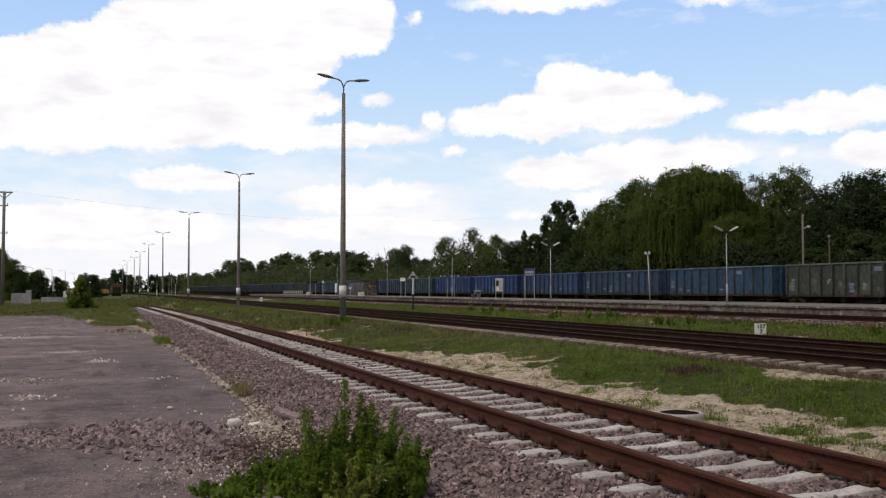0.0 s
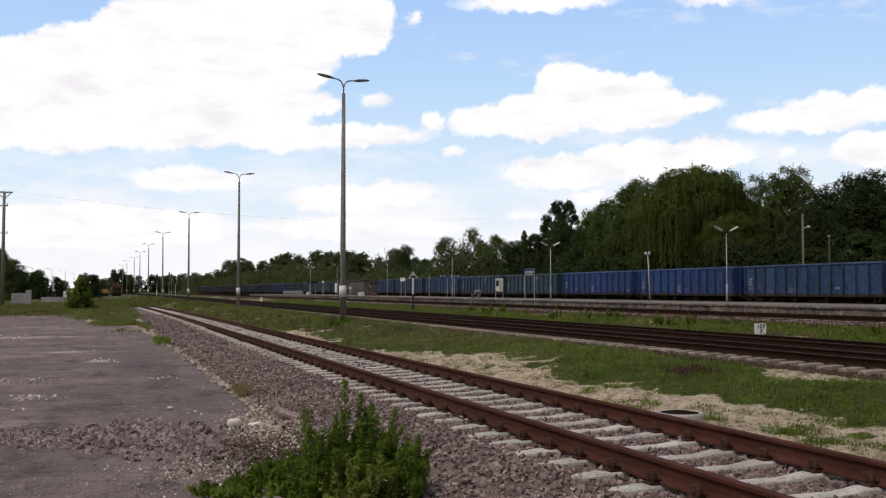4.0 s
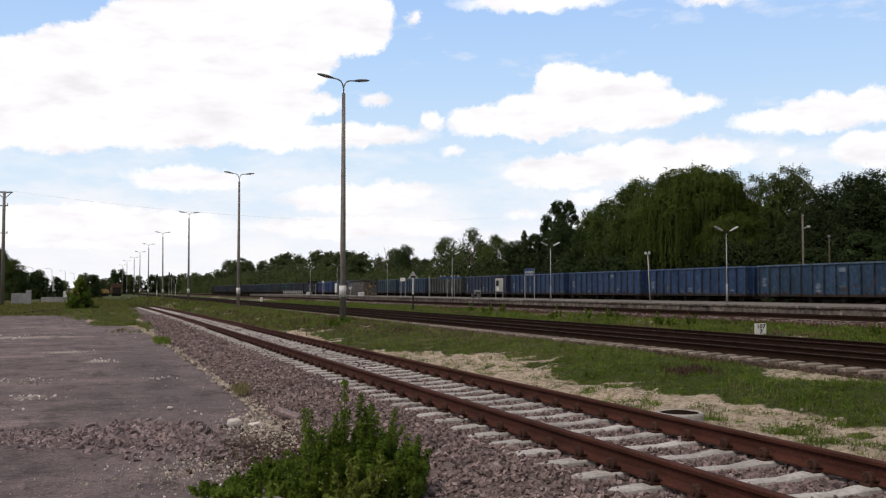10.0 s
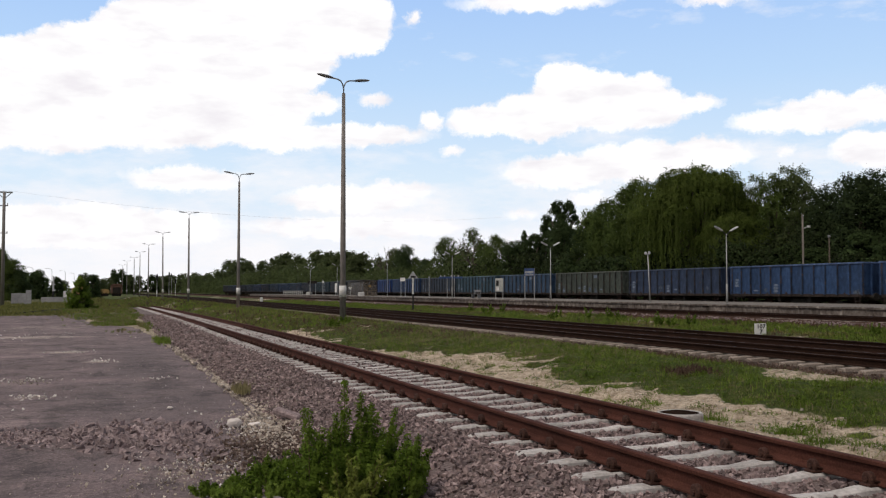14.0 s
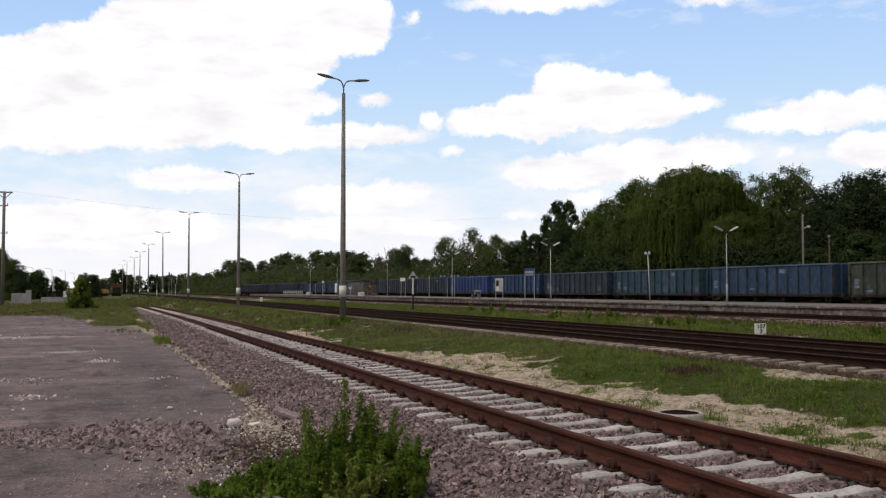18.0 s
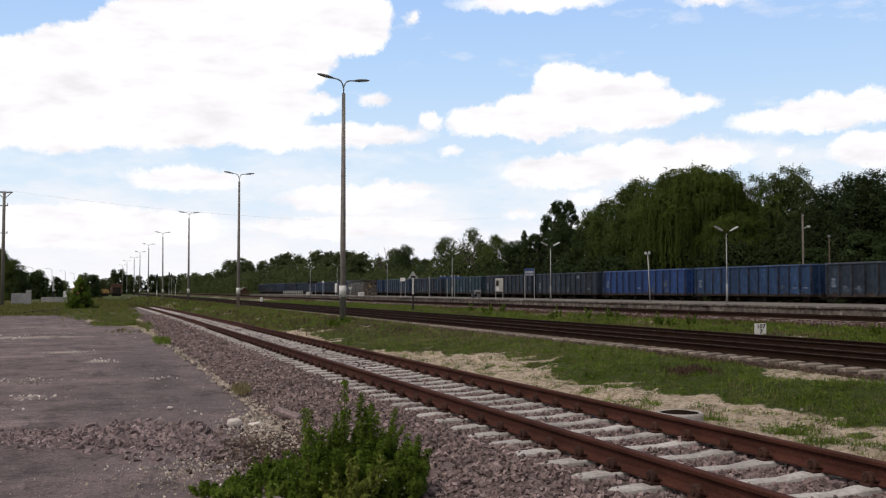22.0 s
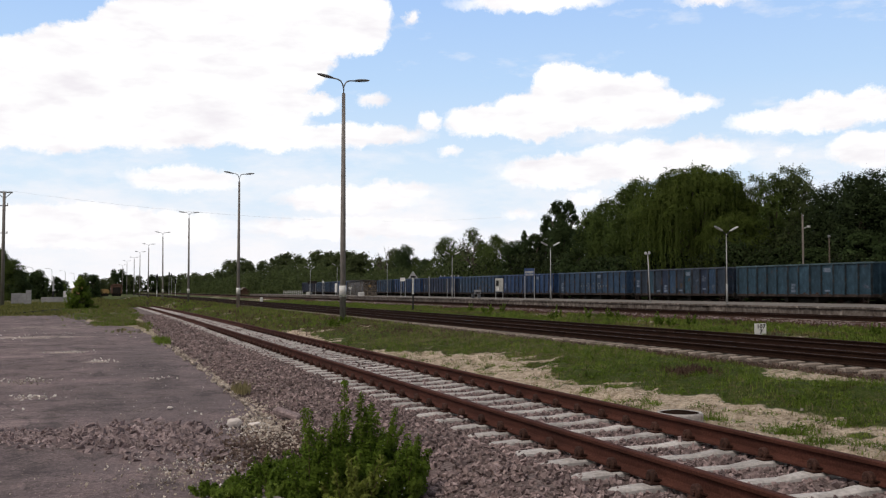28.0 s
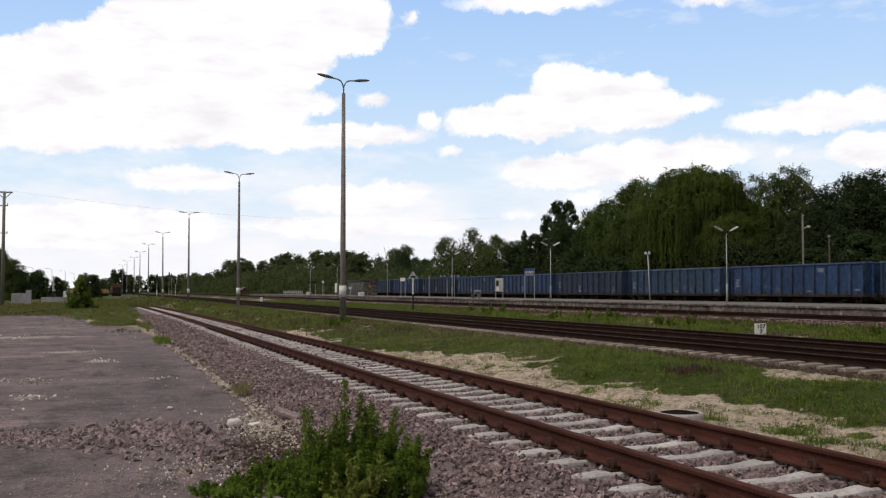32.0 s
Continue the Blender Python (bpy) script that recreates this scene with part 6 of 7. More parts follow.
sign_blue = mat("blue_sign", (0.03, 0.06, 0.16), (0.045, 0.08, 0.2), (0.06, 0.1, 0.24), 8, 1, 0.5, 0, 0, 0)
sign_grey = mat("grey_sign", (0.36, 0.36, 0.34), (0.45, 0.45, 0.43), (0.52, 0.52, 0.5), 8, 1, 0.6, 0, 0, 0)


def name_board():
    ob = thing("name_board", "station name board with a pale panel on two steel posts", "sign", at=pose(36.0, 77.7, PLAT_Z - 0.02, 0, 0, -62))
    post(ob, -0.52, 0, 2.75, 0.036), post(ob, 0.52, 0, 2.75, 0.036)
    pan = part("panel", Shape().box(-0.55, 0.55, -0.06, -0.045, 2.1, 2.75, 0.005).mesh("panel", sign_blue), ob, "dark blue board")
    part("field", Shape().box(-0.46, 0.46, -0.068, -0.061, 2.14, 2.5).mesh("field", sign_grey), pan, "pale field")
    for x0, x1 in ((-0.42, -0.3), (-0.26, -0.16), (-0.12, -0.02), (0.02, 0.14), (0.18, 0.28), (0.32, 0.42)):
        part("lettering", Shape().box(x0, x1, -0.074, -0.069, 2.2, 2.38).mesh("lettering", sign_blue), pan)


def info_board():
    ob = thing("notice_board", "grey notice board with posters on two legs", "notice board", at=pose(36.0, 84.5, PLAT_Z - 0.02, 0, 0, -45))
    post(ob, -0.36, 0, 0.8), post(ob, 0.36, 0, 0.8)
    pan = part("panel", Shape().box(-0.4, 0.4, -0.06, 0.06, 0.7, 1.95, 0.02).mesh("panel", sign_grey), ob, "pale grey board")
    part("poster", Shape().box(-0.3, -0.04, -0.07, -0.062, 1.25, 1.75).mesh("poster", black_paint), pan, "dark poster")
    part("poster", Shape().box(-0.28, -0.02, -0.07, -0.062, 0.8, 1.15).mesh("poster", white_paint), pan, "white poster")


def two_post_sign():
    ob = thing("platform_sign", "small white sign on two thin posts", "sign", at=pose(36.0, 115.0, PLAT_Z - 0.02, 0, 0, -65))
    post(ob, -0.4, 0, 2.4), post(ob, 0.4, 0, 2.2)
    part("panel", Shape().box(-0.5, 0.4, -0.06, -0.045, 1.95, 2.4).mesh("panel", white_paint), ob, "white panel")


def hanging_sign():
    ob = thing("platform_sign", "long narrow dark blue sign on two steel posts", "sign", at=pose(36.0, 97.9, PLAT_Z - 0.02, 0, 0, -55))
    post(ob, -0.45, 0, 2.2), post(ob, 0.5, 0, 2.2)
    part("panel", Shape().box(-1.5, 1.5, -0.06, 0.06, 2.1, 2.3).mesh("panel", sign_blue), ob, "dark blue panel")
    for x in (-1.3, -0.8, 0.1, 0.5, 1.0):
        part("bracket", Shape().box(x - 0.05, x + 0.05, -0.05, 0.05, 2.3, 2.45).mesh("bracket", steel_grey), ob)


def bench():
    ob = thing("bench", "thin metal bench on the platform", "bench", at=pose(36.4, 91.5, PLAT_Z - 0.02, 0, 0, -75))
    part("seat", Shape().box(-0.6, 0.6, -0.2, 0.2, 0.43, 0.46, 0.01).mesh("seat", lamp_grey), ob)
    part("backrest", Shape().box(-0.6, 0.6, 0.2, 0.24, 0.66, 0.86, 0.01).mesh("backrest", lamp_grey), ob)
    for x in (-0.5, 0.5):
        part("leg", Shape().box(x - 0.03, x + 0.03, -0.18, 0.22, 0, 0.42).box(x - 0.03, x + 0.03, 0.2, 0.24, 0.42, 0.9).mesh("leg", lamp_grey), ob)


name_board(), info_board(), two_post_sign(), hanging_sign(), bench()
for x_, y_, h_ in ((36.0, 105.0, 2.3), (36.0, 122.0, 4.2)):
    ob_ = thing("thin_post", "thin grey steel post on the platform", "post", at=pose(x_, y_, PLAT_Z - 0.02))
    post(ob_, 0, 0, h_, 0.032)
    part("cap", Shape().box(-0.12, 0.12, -0.05, 0.05, h_ - 0.02, h_ + 0.1).mesh("cap", steel_grey), ob_)


def small_board(x, y, w, z0, z1, name, label):
    ob = thing(name, label, "sign", at=pose(x, y, PLAT_Z - 0.02, 0, 0, -70))
    post(ob, -w * 0.4, 0, z1), post(ob, w * 0.4, 0, z1)
    part("panel", Shape().box(-w / 2, w / 2, -0.06, -0.042, z0, z1).mesh("panel", white_paint), ob, "white panel")


small_board(36.0, 150.5, 0.75, 0.5, 1.95, "notice_board", "white notice board on two legs beside the shelter")
small_board(36.0, 160.0, 0.5, 2.1, 2.45, "platform_sign", "small white sign on two tall posts")
ob_ = thing("give_way_sign", "white triangle sign on a thin post beside the shelter", "sign", at=pose(35.2, 138.5, PLAT_Z - 0.02, 0, 0, -15))
post(ob_, 0, 0, 1.0, 0.03)
part("plate", Shape().add([(-0.3, -0.03, 1.3), (0.3, -0.03, 1.3), (0, -0.03, 0.85), (-0.3, -0.01, 1.3), (0.3, -0.01, 1.3), (0, -0.01, 0.85)], [(0, 2, 1), (3, 4, 5), (0, 1, 4, 3), (1, 2, 5, 4), (2, 0, 3, 5)]).mesh("plate", white_paint), ob_, "white triangle")
solid("grit_box", Shape().box(-0.4, 0.4, -0.3, 0.3, 0, 0.55, 0.05).mesh("grit_box", white_paint), "white grit box on the platform", "box", at=pose(35.0, 131.5, PLAT_Z - 0.012))
yellow = mat("yellow_machine", (0.42, 0.27, 0.1), (0.55, 0.36, 0.14), (0.64, 0.44, 0.2), 4, 0.7, 0.6, 0, 0.1, 0.01)
shelter_brown = mat("shelter_boards", (0.07, 0.058, 0.05), (0.11, 0.092, 0.075), (0.16, 0.135, 0.105), 5, 0.8, 0.85, 0, 0.3, 0.01)
shelter_light = mat("shelter_frame", (0.15, 0.12, 0.09), (0.22, 0.18, 0.13), (0.3, 0.25, 0.18), 5, 0.8, 0.8, 0, 0.2, 0.01)
shelter_grey = mat("shelter_panels", (0.05, 0.048, 0.046), (0.08, 0.076, 0.073), (0.12, 0.115, 0.11), 5, 0.8, 0.7, 0, 0.2, 0.01)


def dirty_glass(name, film, amount):
    """Clear panes under a film of dirt."""
    m = bpy.data.materials.new(name)
    m.use_nodes = True
    t = m.node_tree
    bsdf = t.nodes["Principled BSDF"]
    bsdf.inputs["Base Color"].default_value = (*film, 1)
    bsdf.inputs["Roughness"].default_value = 0.6
    glass = node(t, "ShaderNodeBsdfGlass", Roughness=0.02, IOR=1.05)
    mx = t.nodes.new("ShaderNodeMixShader")
    pos = t.nodes.new("ShaderNodeNewGeometry").outputs["Position"]
    t.links.new(ramp(t, noise_of(t, pos, 2.5, 5.0, 0.6), [(0.35, (amount * 0.7,) * 3), (0.65, (min(1.0, amount * 1.3),) * 3)]), mx.inputs[0])
    t.links.new(glass.outputs[0], mx.inputs[1])
    t.links.new(bsdf.outputs[0], mx.inputs[2])
    t.links.new(mx.outputs[0], t.nodes["Material Output"].inputs[0])
    return m


def shelter():
    ob = thing("waiting_shelter", "waiting shelter of dirty glass panes in a brown frame", "shelter", at=pose(35.6, 132.5, PLAT_Z - 0.012))
    grey_pane, brown_pane = dirty_glass("dirty_grey_glass", (0.13, 0.12, 0.115), 0.45), dirty_glass("dirty_brown_glass", (0.15, 0.12, 0.095), 0.62)
    for k in range(3):
        for i in range(3):
            part("pane", Shape().box(0.62 * i + 0.03, 0.62 * i + 0.6, 0, 0.03, 0.12 + 0.68 * k, 0.76 + 0.68 * k).mesh("pane", brown_pane), ob).visible_shadow = False
    for k in range(6):
        part("pane", Shape().box(0, 0.03, 0.14 + 1.5 * k, 1.48 + 1.5 * k, 0.12, 2.1).mesh("pane", grey_pane), ob).visible_shadow = False
        part("pane", Shape().box(1.93, 1.96, 0.14 + 1.5 * k, 1.48 + 1.5 * k, 0.12, 2.1).mesh("pane", grey_pane), ob).visible_shadow = False
    for x in (-0.03, 1.93):
        for y in (0.05, 1.55, 3.05, 4.55, 6.05, 7.55, 9.1):
            part("post", Shape().box(x, x + 0.06, y - 0.04, y + 0.04, 0, 2.2).mesh("post", shelter_brown), ob)
    for z in (0.06, 0.77, 1.45, 2.12):
        part("frame_bar", Shape().box(0.031, 1.929, -0.03, 0.045, z - 0.02, z + 0.03).mesh("frame_bar", shelter_light), ob, "pale brown frame bar")
    for x in (0.605, 1.225):
        part("frame_bar", Shape().box(x - 0.02, x + 0.03, -0.034, -0.002, 0.09, 2.1).mesh("frame_bar", shelter_light), ob, "pale brown frame bar")
    part("roof", Shape().box(-0.2, 2.2, -0.2, 9.4, 2.2, 2.3, 0.03).mesh("roof", shelter_grey), ob, "flat grey roof")
    part("poster", Shape().box(0.74, 1.1, -0.03, -0.004, 1.3, 1.6).mesh("poster", yellow), ob, "yellow poster")


shelter()


def railing():
    ob = thing("railing", "low white railing at the platform's end", "railing", at=pose(36.0, 177.5, PLAT_Z - 0.012))
    for k in range(11):
        part("post", Shape().box(-0.05, 0.05, 1.9 * k - 0.07, 1.9 * k + 0.07, 0, 0.75).mesh("post", sign_grey), ob)
    for z in (0.35, 0.68):
        part("rail", Shape().box(-0.03, 0.03, 0, 19, z - 0.05, z + 0.05).mesh("rail", sign_grey), ob)


railing()
solid("concrete_block", Shape().box(-0.7, 0.7, -0.25, 0.25, 0, 0.5, 0.03).mesh("concrete_block", sign_grey), "low pale concrete block at the platform's end", "block", at=pose(36.0, 171.5, PLAT_Z - 0.012, 0, 0, -70))


def far_sign():
    ob = thing("platform_sign", "dark station sign on two posts at the platform's end", "sign", at=pose(36.6, 171.5, PLAT_Z - 0.02, 0, 0, -35))
    post(ob, -0.6, 0, 2.5), post(ob, 0.6, 0, 2.5)
    part("panel", Shape().box(-0.9, 0.9, -0.06, -0.04, 2.05, 2.5).mesh("panel", under_black), ob, "dark panel")


far_sign()


# ---- poles behind the train ----
ob_ = thing("utility_pole", "weathered wooden pole with a small lamp behind the train", "utility pole", at=pose(48.5, 57.4, -0.1))
part("shaft", Shape().tube([(0, 0, -0.3), (0, 0, 7.1)], [0.09, 0.07], 10).mesh("shaft", wood_grey, True), ob_)
lamp_ = part("bracket", Shape().tube([(0, 0, 6.0), (0.2, -0.1, 6.15), (0.35, -0.15, 6.2)], [0.03] * 3, 6).mesh("bracket", steel_grey), ob_)
part("lamp_head", Shape().box(0.3, 0.52, -0.23, -0.07, 6.12, 6.28, 0.03).mesh("lamp_head", lamp_white), lamp_, "white lamp")
ob_ = thing("utility_pole", "thin dark pole behind the train", "utility pole", at=pose(50.0, 56.4, -0.1))
part("shaft", Shape().tube([(0, 0, -0.3), (0, 0, 5.4)], [0.06, 0.05], 8).mesh("shaft", bark, True), ob_)
part("cap", Shape().box(-0.09, 0.09, -0.07, 0.07, 5.38, 5.55, 0.03).mesh("cap", lamp_grey), ob_)
ob_ = thing("lattice_mast", "rusty lattice mast whose top shows above the trees", "mast", at=pose(66.0, 118.0, 0.0))
for x_ in (-0.45, 0.45):
    part("leg", Shape().box(x_ - 0.05, x_ + 0.05, -0.03, 0.03, -0.2, 14.1).mesh("leg", clip_rust), ob_)
for z_ in (9.5, 10.7, 11.9, 13.1, 14.2):
    part("rung", Shape().box(-0.6, 0.6, -0.04, 0.04, z_ - 0.5, z_ - 0.43).mesh("rung", clip_rust), ob_)
brown_ = mat("brown_wagon", (0.1, 0.055, 0.04), (0.15, 0.085, 0.062), (0.2, 0.12, 0.09), 4, 0.7, 0.8, 0, 0.2, 0.01)
hut_roof = mat("hut_roof", (0.13, 0.1, 0.09), (0.2, 0.16, 0.14), (0.28, 0.23, 0.2), 4, 0.7, 0.85, 0, 0.2, 0.01)
ob_ = thing("hut", "small brick hut with a brown gabled roof among bushes", "hut", at=pose(50.5, 355.0, -0.2))
part("wall", Shape().box(-2.2, 2.2, -2.5, 2.5, -0.2, 1.2).add([(-2.2, -2.5, 1.2), (2.2, -2.5, 1.2), (0, -2.5, 2.6), (-2.2, 2.5, 1.2), (2.2, 2.5, 1.2), (0, 2.5, 2.6)], [(0, 1, 2), (5, 4, 3)]).mesh("wall", brown_), ob_)
for sd_ in (-1, 1):
    part("roof", Shape().add([(sd_ * 2.6, -2.8, 1.0), (0, -2.8, 2.66), (0, 2.8, 2.66), (sd_ * 2.6, 2.8, 1.0), (sd_ * 2.6, -2.8, 1.1), (0, -2.8, 2.76), (0, 2.8, 2.76), (sd_ * 2.6, 2.8, 1.1)], [(0, 1, 2, 3), (4, 7, 6, 5), (0, 4, 5, 1), (2, 6, 7, 3), (0, 3, 7, 4), (1, 5, 6, 2)]).mesh("roof", hut_roof), ob_, "brown roof slope")
bare_ = bare_tree(77, 9.0)
for x_, d_, h_ in ((55, 684, 1.08), (60, 840, 1.25)):
    ob_ = thing("bare_tree", "leafless tree with thin forked branches", "tree", at=pose(x_, toward(d_, x_), 0.3, 0, 0, 40))
    ob_.scale = (h_, h_, h_)
    part("crown", bare_, ob_, "thin bare boughs")


# ---- left of the tracks ----
for d_, x_, y_, h_, k_, w_ in ((0, -19, 190, 10.6, "dark0", 1.25), (0, -16, 184, 9.4, "mid2", 1.2), (0, -13.2, 178, 7.4, "mid0", 1.15), (0, -12.2, 177, 5.4, "dark2", 1.2), (0, -13.0, 250, 7.0, "mid1", 1.1), (0, -9.0, 252, 5.2, "dark0", 1.0), (0, -16, 255, 6.5, "mid0", 1.1),
                               (0, -3.5, 300, 7.0, "mid2", 1.1), (0, 0.0, 310, 6.6, "mid0", 1.0), (0, 3.0, 420, 7.0, "mid1", 1.0), (0, 7.0, 420, 10.5, "dark1", 0.8), (0, 10.0, 430, 11.0, "dark2", 0.8), (0, 14.0, 440, 9.0, "mid0", 0.8),
                               (0, -26, 330, 9, "mid2", 1.5), (0, -19, 200, 5.0, "farm0", 1.3), (0, -15, 205, 4.2, "farm1", 1.4), (0, -11.5, 215, 3.6, "farm2", 1.4), (0, -8, 270, 4.5, "farm0", 1.4), (0, -4, 320, 5.5, "farm1", 1.4), (0, 1.5, 330, 5.5, "farm2", 1.3), (0, 5, 400, 7.0, "farm0", 1.2), (0, 20, 700, 13, "dark0", 1.3), (0, 28, 720, 13, "mid1", 1.3), (0, 38, 720, 13.5, "dark2", 1.3), (0, 48, 720, 13, "mid0", 1.3)):
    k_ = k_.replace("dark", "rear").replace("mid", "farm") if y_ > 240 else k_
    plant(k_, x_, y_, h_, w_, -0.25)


def utility_mast():
    ob = thing("utility_pole", "grey concrete power pole with crossarms at the yard's end", "utility pole", at=pose(-9.59, 115.2, -0.25))
    part("shaft", Shape().tube([(0, 0, -0.3), (0, 0, 12.5)], [0.22, 0.15], 10).mesh("shaft", pole_grey, True), ob)
    part("crossarm", Shape().box(-1.2, 0.85, -0.08, 0.08, 12.35, 12.5).mesh("crossarm", lamp_grey), ob)
    for z in (7.9, 10.9):
        a = part("bracket", Shape().box(-0.7, 0.4, -0.05, 0.05, z, z + 0.1).mesh("bracket", lamp_grey), ob)
        part("insulator", Shape().tube([(0.35, 0, z + 0.1), (0.35, 0, z + 0.3)], [0.07, 0.05], 8).mesh("insulator", white_paint), a)
    for s_ in (-1, 1):
        part("brace", Shape().tube([(0, 0, 11.7), (s_ * 0.7, 0, 12.35)], [0.04, 0.04], 5).mesh("brace", lamp_grey), ob)


utility_mast()
wall_grey = mat("cabinet_concrete", (0.3, 0.29, 0.31), (0.38, 0.37, 0.39), (0.46, 0.45, 0.47), 4, 0.6, 0.9, 0, 0.2, 0.01)
ob_ = thing("concrete_wall", "short grey concrete wall with a taller end post", "wall", at=pose(0, 128.5, -0.25))
part("panel", Shape().box(-9.7, -8.05, -0.1, 0.1, -0.2, 1.35, 0.02).mesh("panel", wall_grey), ob_)
part("post", Shape().box(-8.045, -7.45, -0.2, 0.2, -0.2, 1.75, 0.03).mesh("post", wall_grey), ob_, "paler end post")
ob_ = thing("warning_post", "white and black banded post in the grass", "post", at=pose(-5.8, 150.0, -0.25))
part("pole", Shape().tube([(0, 0, -0.3), (0, 0, 1.6)], [0.14, 0.14], 8).mesh("pole", black_paint), ob_, "black lower part")
part("pole", Shape().tube([(0, 0, 1.6), (0, 0, 3.8)], [0.13, 0.1], 8).mesh("pole", steel_grey), ob_, "pale upper part")
solid("low_wall", Shape().box(-7.2, -3.2, -0.2, 0.2, -0.2, 0.75, 0.03).mesh("low_wall", wall_grey), "low pale concrete wall in the grass", "wall", at=pose(0, 146.0, -0.25))
solid("white_post", Shape().box(-0.25, 0.25, -0.2, 0.2, -0.2, 1.6, 0.04).mesh("white_post", white_paint), "short white post beside the low wall", "post", at=pose(-4.1, 147.0, -0.25))


def parked(name, label, x0, x1, y, z1, material, category):
    ob = thing(name, label, category, at=pose((x0 + x1) / 2, y, -0.2))
    h = (x1 - x0) / 2
    part("body", Shape().box(-h, h, 0, 9, 0.95, z1, 0.06).mesh("body", material), ob)
    part("roof", Shape().add([(-h - 0.1, -0.1, z1), (h + 0.1, -0.1, z1), (h * 0.5, -0.1, z1 + 0.35), (-h * 0.5, -0.1, z1 + 0.35), (-h - 0.1, 9.1, z1), (h + 0.1, 9.1, z1), (h * 0.5, 9.1, z1 + 0.35), (-h * 0.5, 9.1, z1 + 0.35)],
                             [(0, 1, 2, 3), (7, 6, 5, 4), (1, 5, 6, 2), (2, 6, 7, 3), (3, 7, 4, 0), (0, 4, 5, 1)]).mesh("roof", material), ob)
    if category == "wagon":
        # No hole is cut: a black panel stands for the shaded inside.
        part("opening", Shape().box(-h * 0.7, h * 0.7, -0.03, 0.0, 1.0, z1 - 0.5).mesh("opening", under_black), ob, "dark open end")
    part("underframe", Shape().box(-h * 0.8, h * 0.8, 0.2, 8.8, 0.3, 0.95).mesh("underframe", under_black), ob, "dark underframe")


parked("rail_vehicle", "yellow-orange rail maintenance vehicle parked behind the bush", -4.45, -1.4, 200.0, 2.0, yellow, "rail vehicle")
parked("rail_vehicle", "low yellowish parked wagon on the far siding", 0.9, 3.0, 245.0, 1.6, yellow, "wagon")
parked("rail_vehicle", "dark brown parked wagon on the siding", 3.4, 6.0, 246.0, 2.9, brown_, "wagon")


def road_lamp(x, y, h):
    ob = thing("street_lamp", "thin grey street lamp with a curved arm beyond the yard", "street lamp", "far street lamps", pose(x, y, -0.25))
    part("pole", Shape().tube([(0, 0, -0.2), (0, 0, h - 0.6), (-0.15, 0, h - 0.15), (-0.7, 0, h), (-1.2, 0, h)], [0.08, 0.06, 0.05, 0.045, 0.045], 6).mesh("pole", steel_grey), ob)
    part("lamp_head", Shape().box(-1.6, -1.15, -0.12, 0.12, h - 0.05, h + 0.05, 0.03).mesh("lamp_head", lamp_white), ob)


for x_, y_, h_ in ((-12.2, 215, 6.5), (-10.5, 262, 7.2), (-8.4, 300, 7.4), (-7.0, 350, 7.6)):
    road_lamp(x_, y_, h_)


def rail_signal(x, y, h):
    ob = thing("railway_signal", "slim grey railway signal with a dark head", "signal", at=pose(x, y, -0.15))
    part("mast", Shape().tube([(0, 0, -0.2), (0, 0, h)], [0.07, 0.06], 8).mesh("mast", steel_grey), ob)
    part("head", Shape().box(-0.2, 0.2, -0.25, 0.0, h - 1.4, h + 0.1, 0.06).mesh("head", black_paint), ob, "black signal head")
    part("band", Shape().tube([(0, 0, 0.8), (0, 0, 1.6)], [0.12, 0.12], 8).mesh("band", white_paint), ob)


rail_signal(13.2, 232, 5.2), rail_signal(22.4, 300, 5.0), rail_signal(22.6, 330, 7.5), rail_signal(29.0, 410, 8.5)


wire_ = [(-9.75 + 75.75 * k / 12, 115.2 + 35.6 * k / 12, 12.4 + 1.6 * k / 12 - 7.4 * (k / 12) * (1 - k / 12)) for k in range(13)]
solid("power_line", Shape().tube(wire_, [0.006] * 13, 4).mesh("power_line", steel_grey), "thin sagging power line over the tracks", "cable")

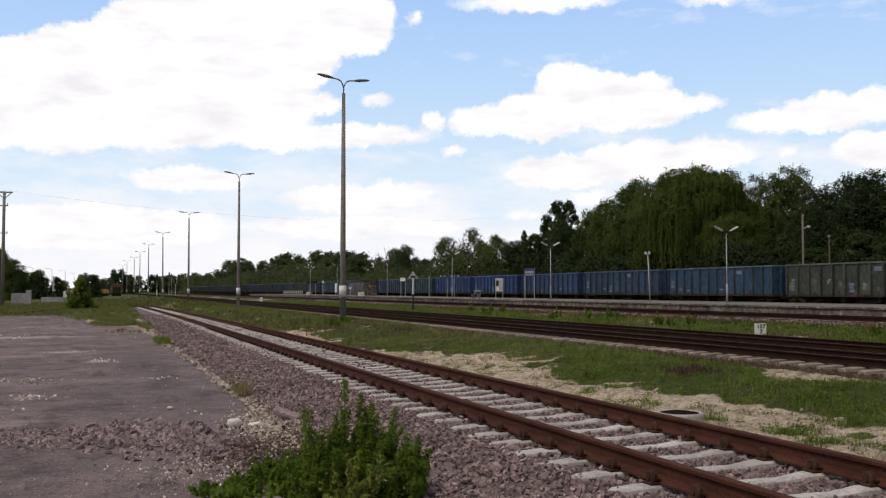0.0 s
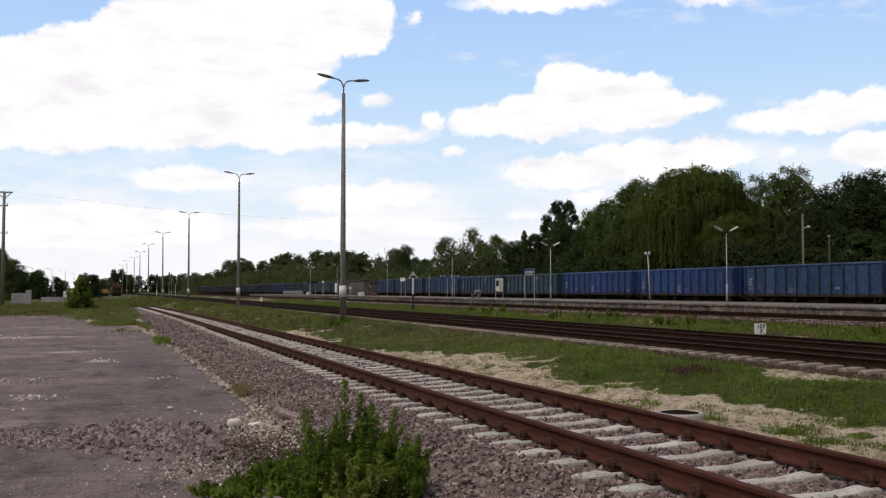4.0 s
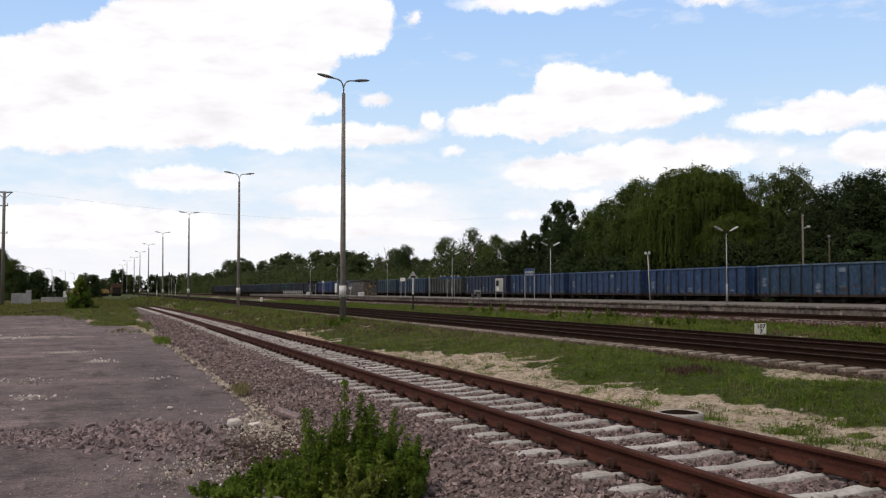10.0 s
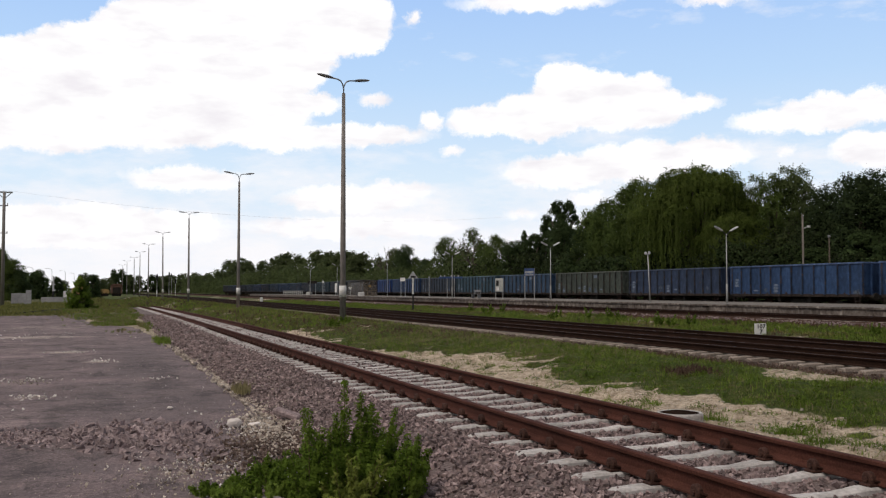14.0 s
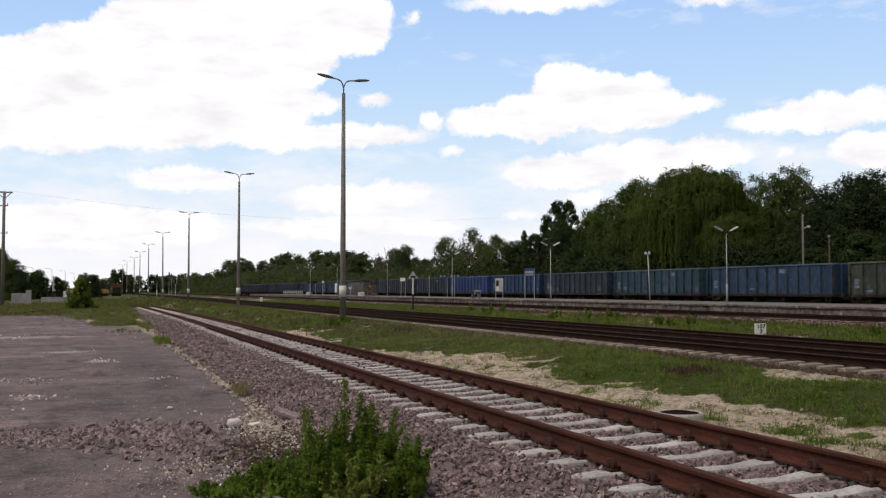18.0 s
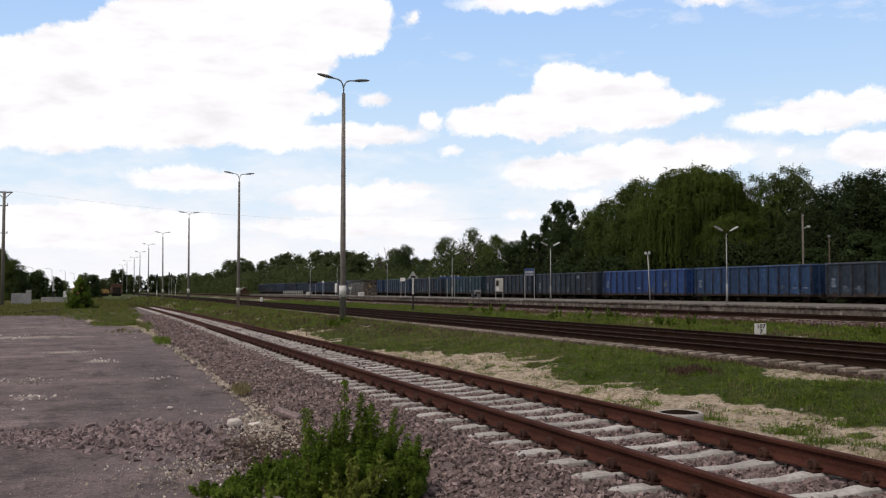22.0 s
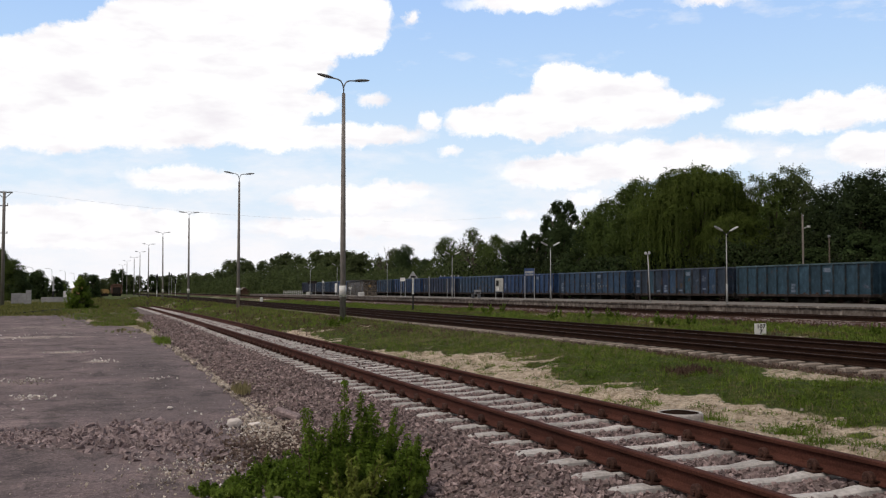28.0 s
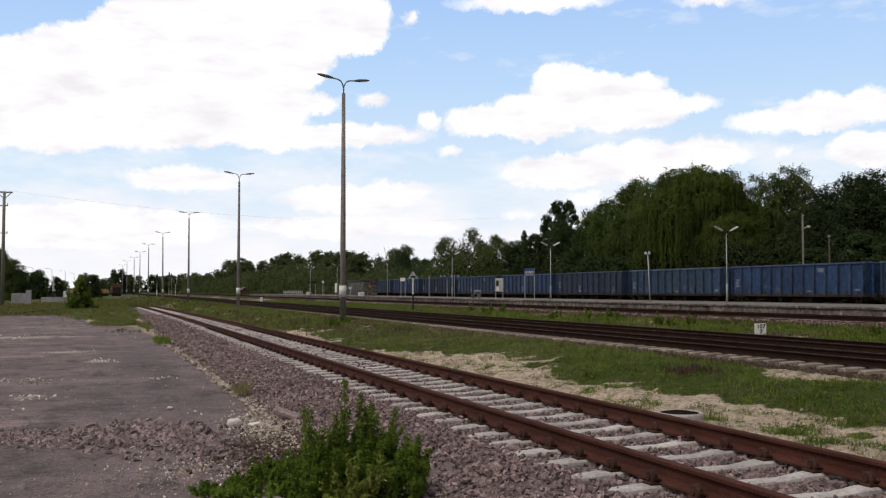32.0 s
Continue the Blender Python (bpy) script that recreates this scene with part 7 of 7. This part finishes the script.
# ---- sky ----
def make_sky():
    """A far curved backdrop: blue sky, paler low down, with drifting white clouds."""
    R, n, m = 4200.0, 48, 10
    v, f = [], []
    for j in range(m + 1):
        e = radians(-1.5 + 27.5 * j / m)
        for i in range(n + 1):
            a = radians(19.74 + 40 - 80 * i / n) - 2 * radians(19.74)
            v.append((-R * math.sin(a) * math.cos(e), R * math.cos(a) * math.cos(e), R * math.sin(e)))
    idx = np.arange(len(v)).reshape(m + 1, n + 1)
    f = np.stack([idx[:-1, :-1], idx[1:, :-1], idx[1:, 1:], idx[:-1, 1:]], -1).reshape(-1, 4)
    m_ = bpy.data.materials.new("sky_and_clouds")
    m_.use_nodes = True
    t = m_.node_tree
    t.nodes.remove(t.nodes["Principled BSDF"])
    out = t.nodes["Material Output"]
    co = t.nodes.new("ShaderNodeTexCoord").outputs["Object"]

    def math_(op, a, b=None):
        q = t.nodes.new("ShaderNodeMath")
        q.operation = op
        for s, val in zip(q.inputs, (a, b)):
            if val is None:
                continue
            if isinstance(val, bpy.types.NodeSocket):
                t.links.new(val, s)
            else:
                s.default_value = val
        return q.outputs[0]

    sep = t.nodes.new("ShaderNodeSeparateXYZ")
    t.links.new(co, sep.inputs[0])
    az = math_("ARCTAN2", sep.outputs[0], sep.outputs[1])                       # to the right of the tracks, in radians
    el = math_("ARCSINE", math_("DIVIDE", sep.outputs[2], R))
    u = math_("MULTIPLY", az, 180 / math.pi)
    w = math_("MULTIPLY", el, 180 / math.pi)
    uv_ = t.nodes.new("ShaderNodeCombineXYZ")
    t.links.new(u, uv_.inputs[0])
    t.links.new(w, uv_.inputs[1])
    warp = t.nodes.new("ShaderNodeTexNoise")
    warp.inputs["Scale"].default_value, warp.inputs["Detail"].default_value, warp.inputs["Roughness"].default_value = 0.85, 9.0, 0.68
    t.links.new(uv_.outputs[0], warp.inputs["Vector"])
    off = t.nodes.new("ShaderNodeVectorMath")
    off.operation = "SUBTRACT"
    off.inputs[1].default_value = (0.5, 0.5, 0.5)
    t.links.new(warp.outputs["Color"], off.inputs[0])
    sc = t.nodes.new("ShaderNodeVectorMath")
    sc.operation = "MULTIPLY"
    sc.inputs[1].default_value = (1.7, 1.5, 0)
    t.links.new(off.outputs[0], sc.inputs[0])
    addv = t.nodes.new("ShaderNodeVectorMath")
    t.links.new(uv_.outputs[0], addv.inputs[0])
    t.links.new(sc.outputs[0], addv.inputs[1])
    field = None
    # clouds: degrees to the right of the tracks, degrees up, half width, half height
    for cu, cw, cx, cy in CLOUDS:
        mp = t.nodes.new("ShaderNodeMapping")
        mp.vector_type = "TEXTURE"
        mp.inputs["Location"].default_value = (cu, cw, 0)
        mp.inputs["Scale"].default_value = (cx, cy, 1)
        t.links.new(addv.outputs[0], mp.inputs[0])
        ln = t.nodes.new("ShaderNodeVectorMath")
        ln.operation = "LENGTH"
        t.links.new(mp.outputs[0], ln.inputs[0])
        d = math_("MULTIPLY", math_("SUBTRACT", 1.0, ln.outputs["Value"]), min(cx, cy))
        field = d if field is None else math_("MAXIMUM", field, d)
    body = ramp(t, math_("ADD", math_("MULTIPLY", field, 0.9), 0.42), [(0.38, (0, 0, 0)), (0.62, (1, 1, 1))])
    wisp = noise_of(t, uv_.outputs[0], 0.22, 7.0, 0.62, (0.55, 1.6, 1))
    low = t.nodes.new("ShaderNodeMapRange")
    low.inputs["From Min"].default_value, low.inputs["From Max"].default_value = 0.0, 11.0
    low.inputs["To Min"].default_value, low.inputs["To Max"].default_value = 0.28, -0.12
    t.links.new(w, low.inputs["Value"])
    veil = ramp(t, math_("ADD", wisp, low.outputs[0]), [(0.46, (0, 0, 0)), (0.74, (1, 1, 1))])
    high = t.nodes.new("ShaderNodeMapRange")
    high.inputs["From Min"].default_value, high.inputs["From Max"].default_value = 1.0, 17.0
    t.links.new(w, high.inputs["Value"])
    blue = ramp(t, high.outputs[0], [(0.0, (0.86, 0.9, 0.97)), (0.35, (0.7, 0.84, 0.98)), (0.7, (0.5, 0.7, 0.97)), (1.0, (0.4, 0.6, 0.95))])
    shade = ramp(t, noise_of(t, uv_.outputs[0], 0.5, 4.0, 0.55, (0.5, 1.5, 1)), [(0.3, (0.9, 0.87, 0.91)), (0.46, (1.0, 0.985, 1.0)), (0.56, (1.08, 1.07, 1.08))])
    col = mix(t, veil, blue, (0.97, 0.96, 0.99))
    col = mix(t, body, col, shade)
    em = t.nodes.new("ShaderNodeEmission")
    em.inputs["Strength"].default_value = SKY_GLOW
    t.links.new(col, em.inputs[0])
    t.links.new(em.outputs[0], out.inputs[0])
    ob = solid("backdrop", raw_mesh("backdrop", v, f, m_, True), "blue sky with drifting white cumulus clouds", "sky", kind="structure")
    return ob


SKY_GLOW = 1.0
CLOUDS = (
    (-3.4, 10.7, 4.85, 3.17), (0.7, 11.5, 6.03, 3.55), (4.7, 13.0, 5.98, 4.06), (8.6, 14.1, 5.2, 3.31), (13.2, 15.9, 3.94, 2.27), (14.9, 15.0, 2.08, 1.34), (7.6, 10.9, 4.83, 2.4),
    (3.8, 9.5, 5.6, 1.52), (-2.2, 9.0, 4.06, 1.53), (14.9, 9.2, 4.68, 0.72), (12.2, 11.0, 1.73, 0.71), (10.3, 9.0, 3.93, 0.91), (4.8, 6.4, 3.52, 0.77), (14.4, 5.4, 4.66, 0.83),
    (17.1, 5.9, 2.35, 0.67), (-0.9, 3.6, 8.78, 1.32), (14.3, 3.7, 6.95, 0.67), (18.1, 15.9, 0.54, 0.41), (15.8, 11.2, 1.08, 0.42), (19.1, 10.0, 0.81, 0.66), (22.3, 10.0, 2.42, 0.99),
    (25.7, 10.3, 3.33, 1.5), (27.0, 12.0, 1.86, 1.42), (29.0, 11.0, 3.68, 1.78), (31.9, 10.6, 2.58, 1.35), (31.8, 11.9, 1.45, 0.7), (34.5, 10.7, 1.74, 0.63), (27.0, 7.0, 3.9, 1.06),
    (31.2, 7.5, 3.88, 1.24), (34.9, 7.8, 3.07, 0.96), (38.8, 9.5, 2.56, 0.75), (41.5, 9.8, 2.77, 1.16), (43.9, 10.0, 1.97, 0.9), (43.9, 7.7, 2.13, 1.15), (25.4, 16.7, 5.19, 0.56),
    (35.6, 16.3, 2.35, 0.3), (39.5, 7.8, 0.66, 0.34), (20.4, 8.2, 0.74, 0.4), (24.5, 4.5, 1.07, 0.3), (28.3, 5.4, 1.18, 0.46))
sky_sheet = make_sky()


# ---- motion of the train and of the clouds ----
def motions():
    for k, wagon in enumerate(wagons):
        y0 = WAGON_PITCH * (k + 0.5)
        walk(wagon, [(t, pose(WAGON_X, y0 - train_way(t), 0)) for t in range(0, 33, 2)])
    walk(sky_sheet, [(0.0, pose(0, 0, 0)), (16.0, pose(0, 0, 0, 0, 0, 0.12)), (32.0, pose(0, 0, 0, 0, 0, 0.25))])


motions()
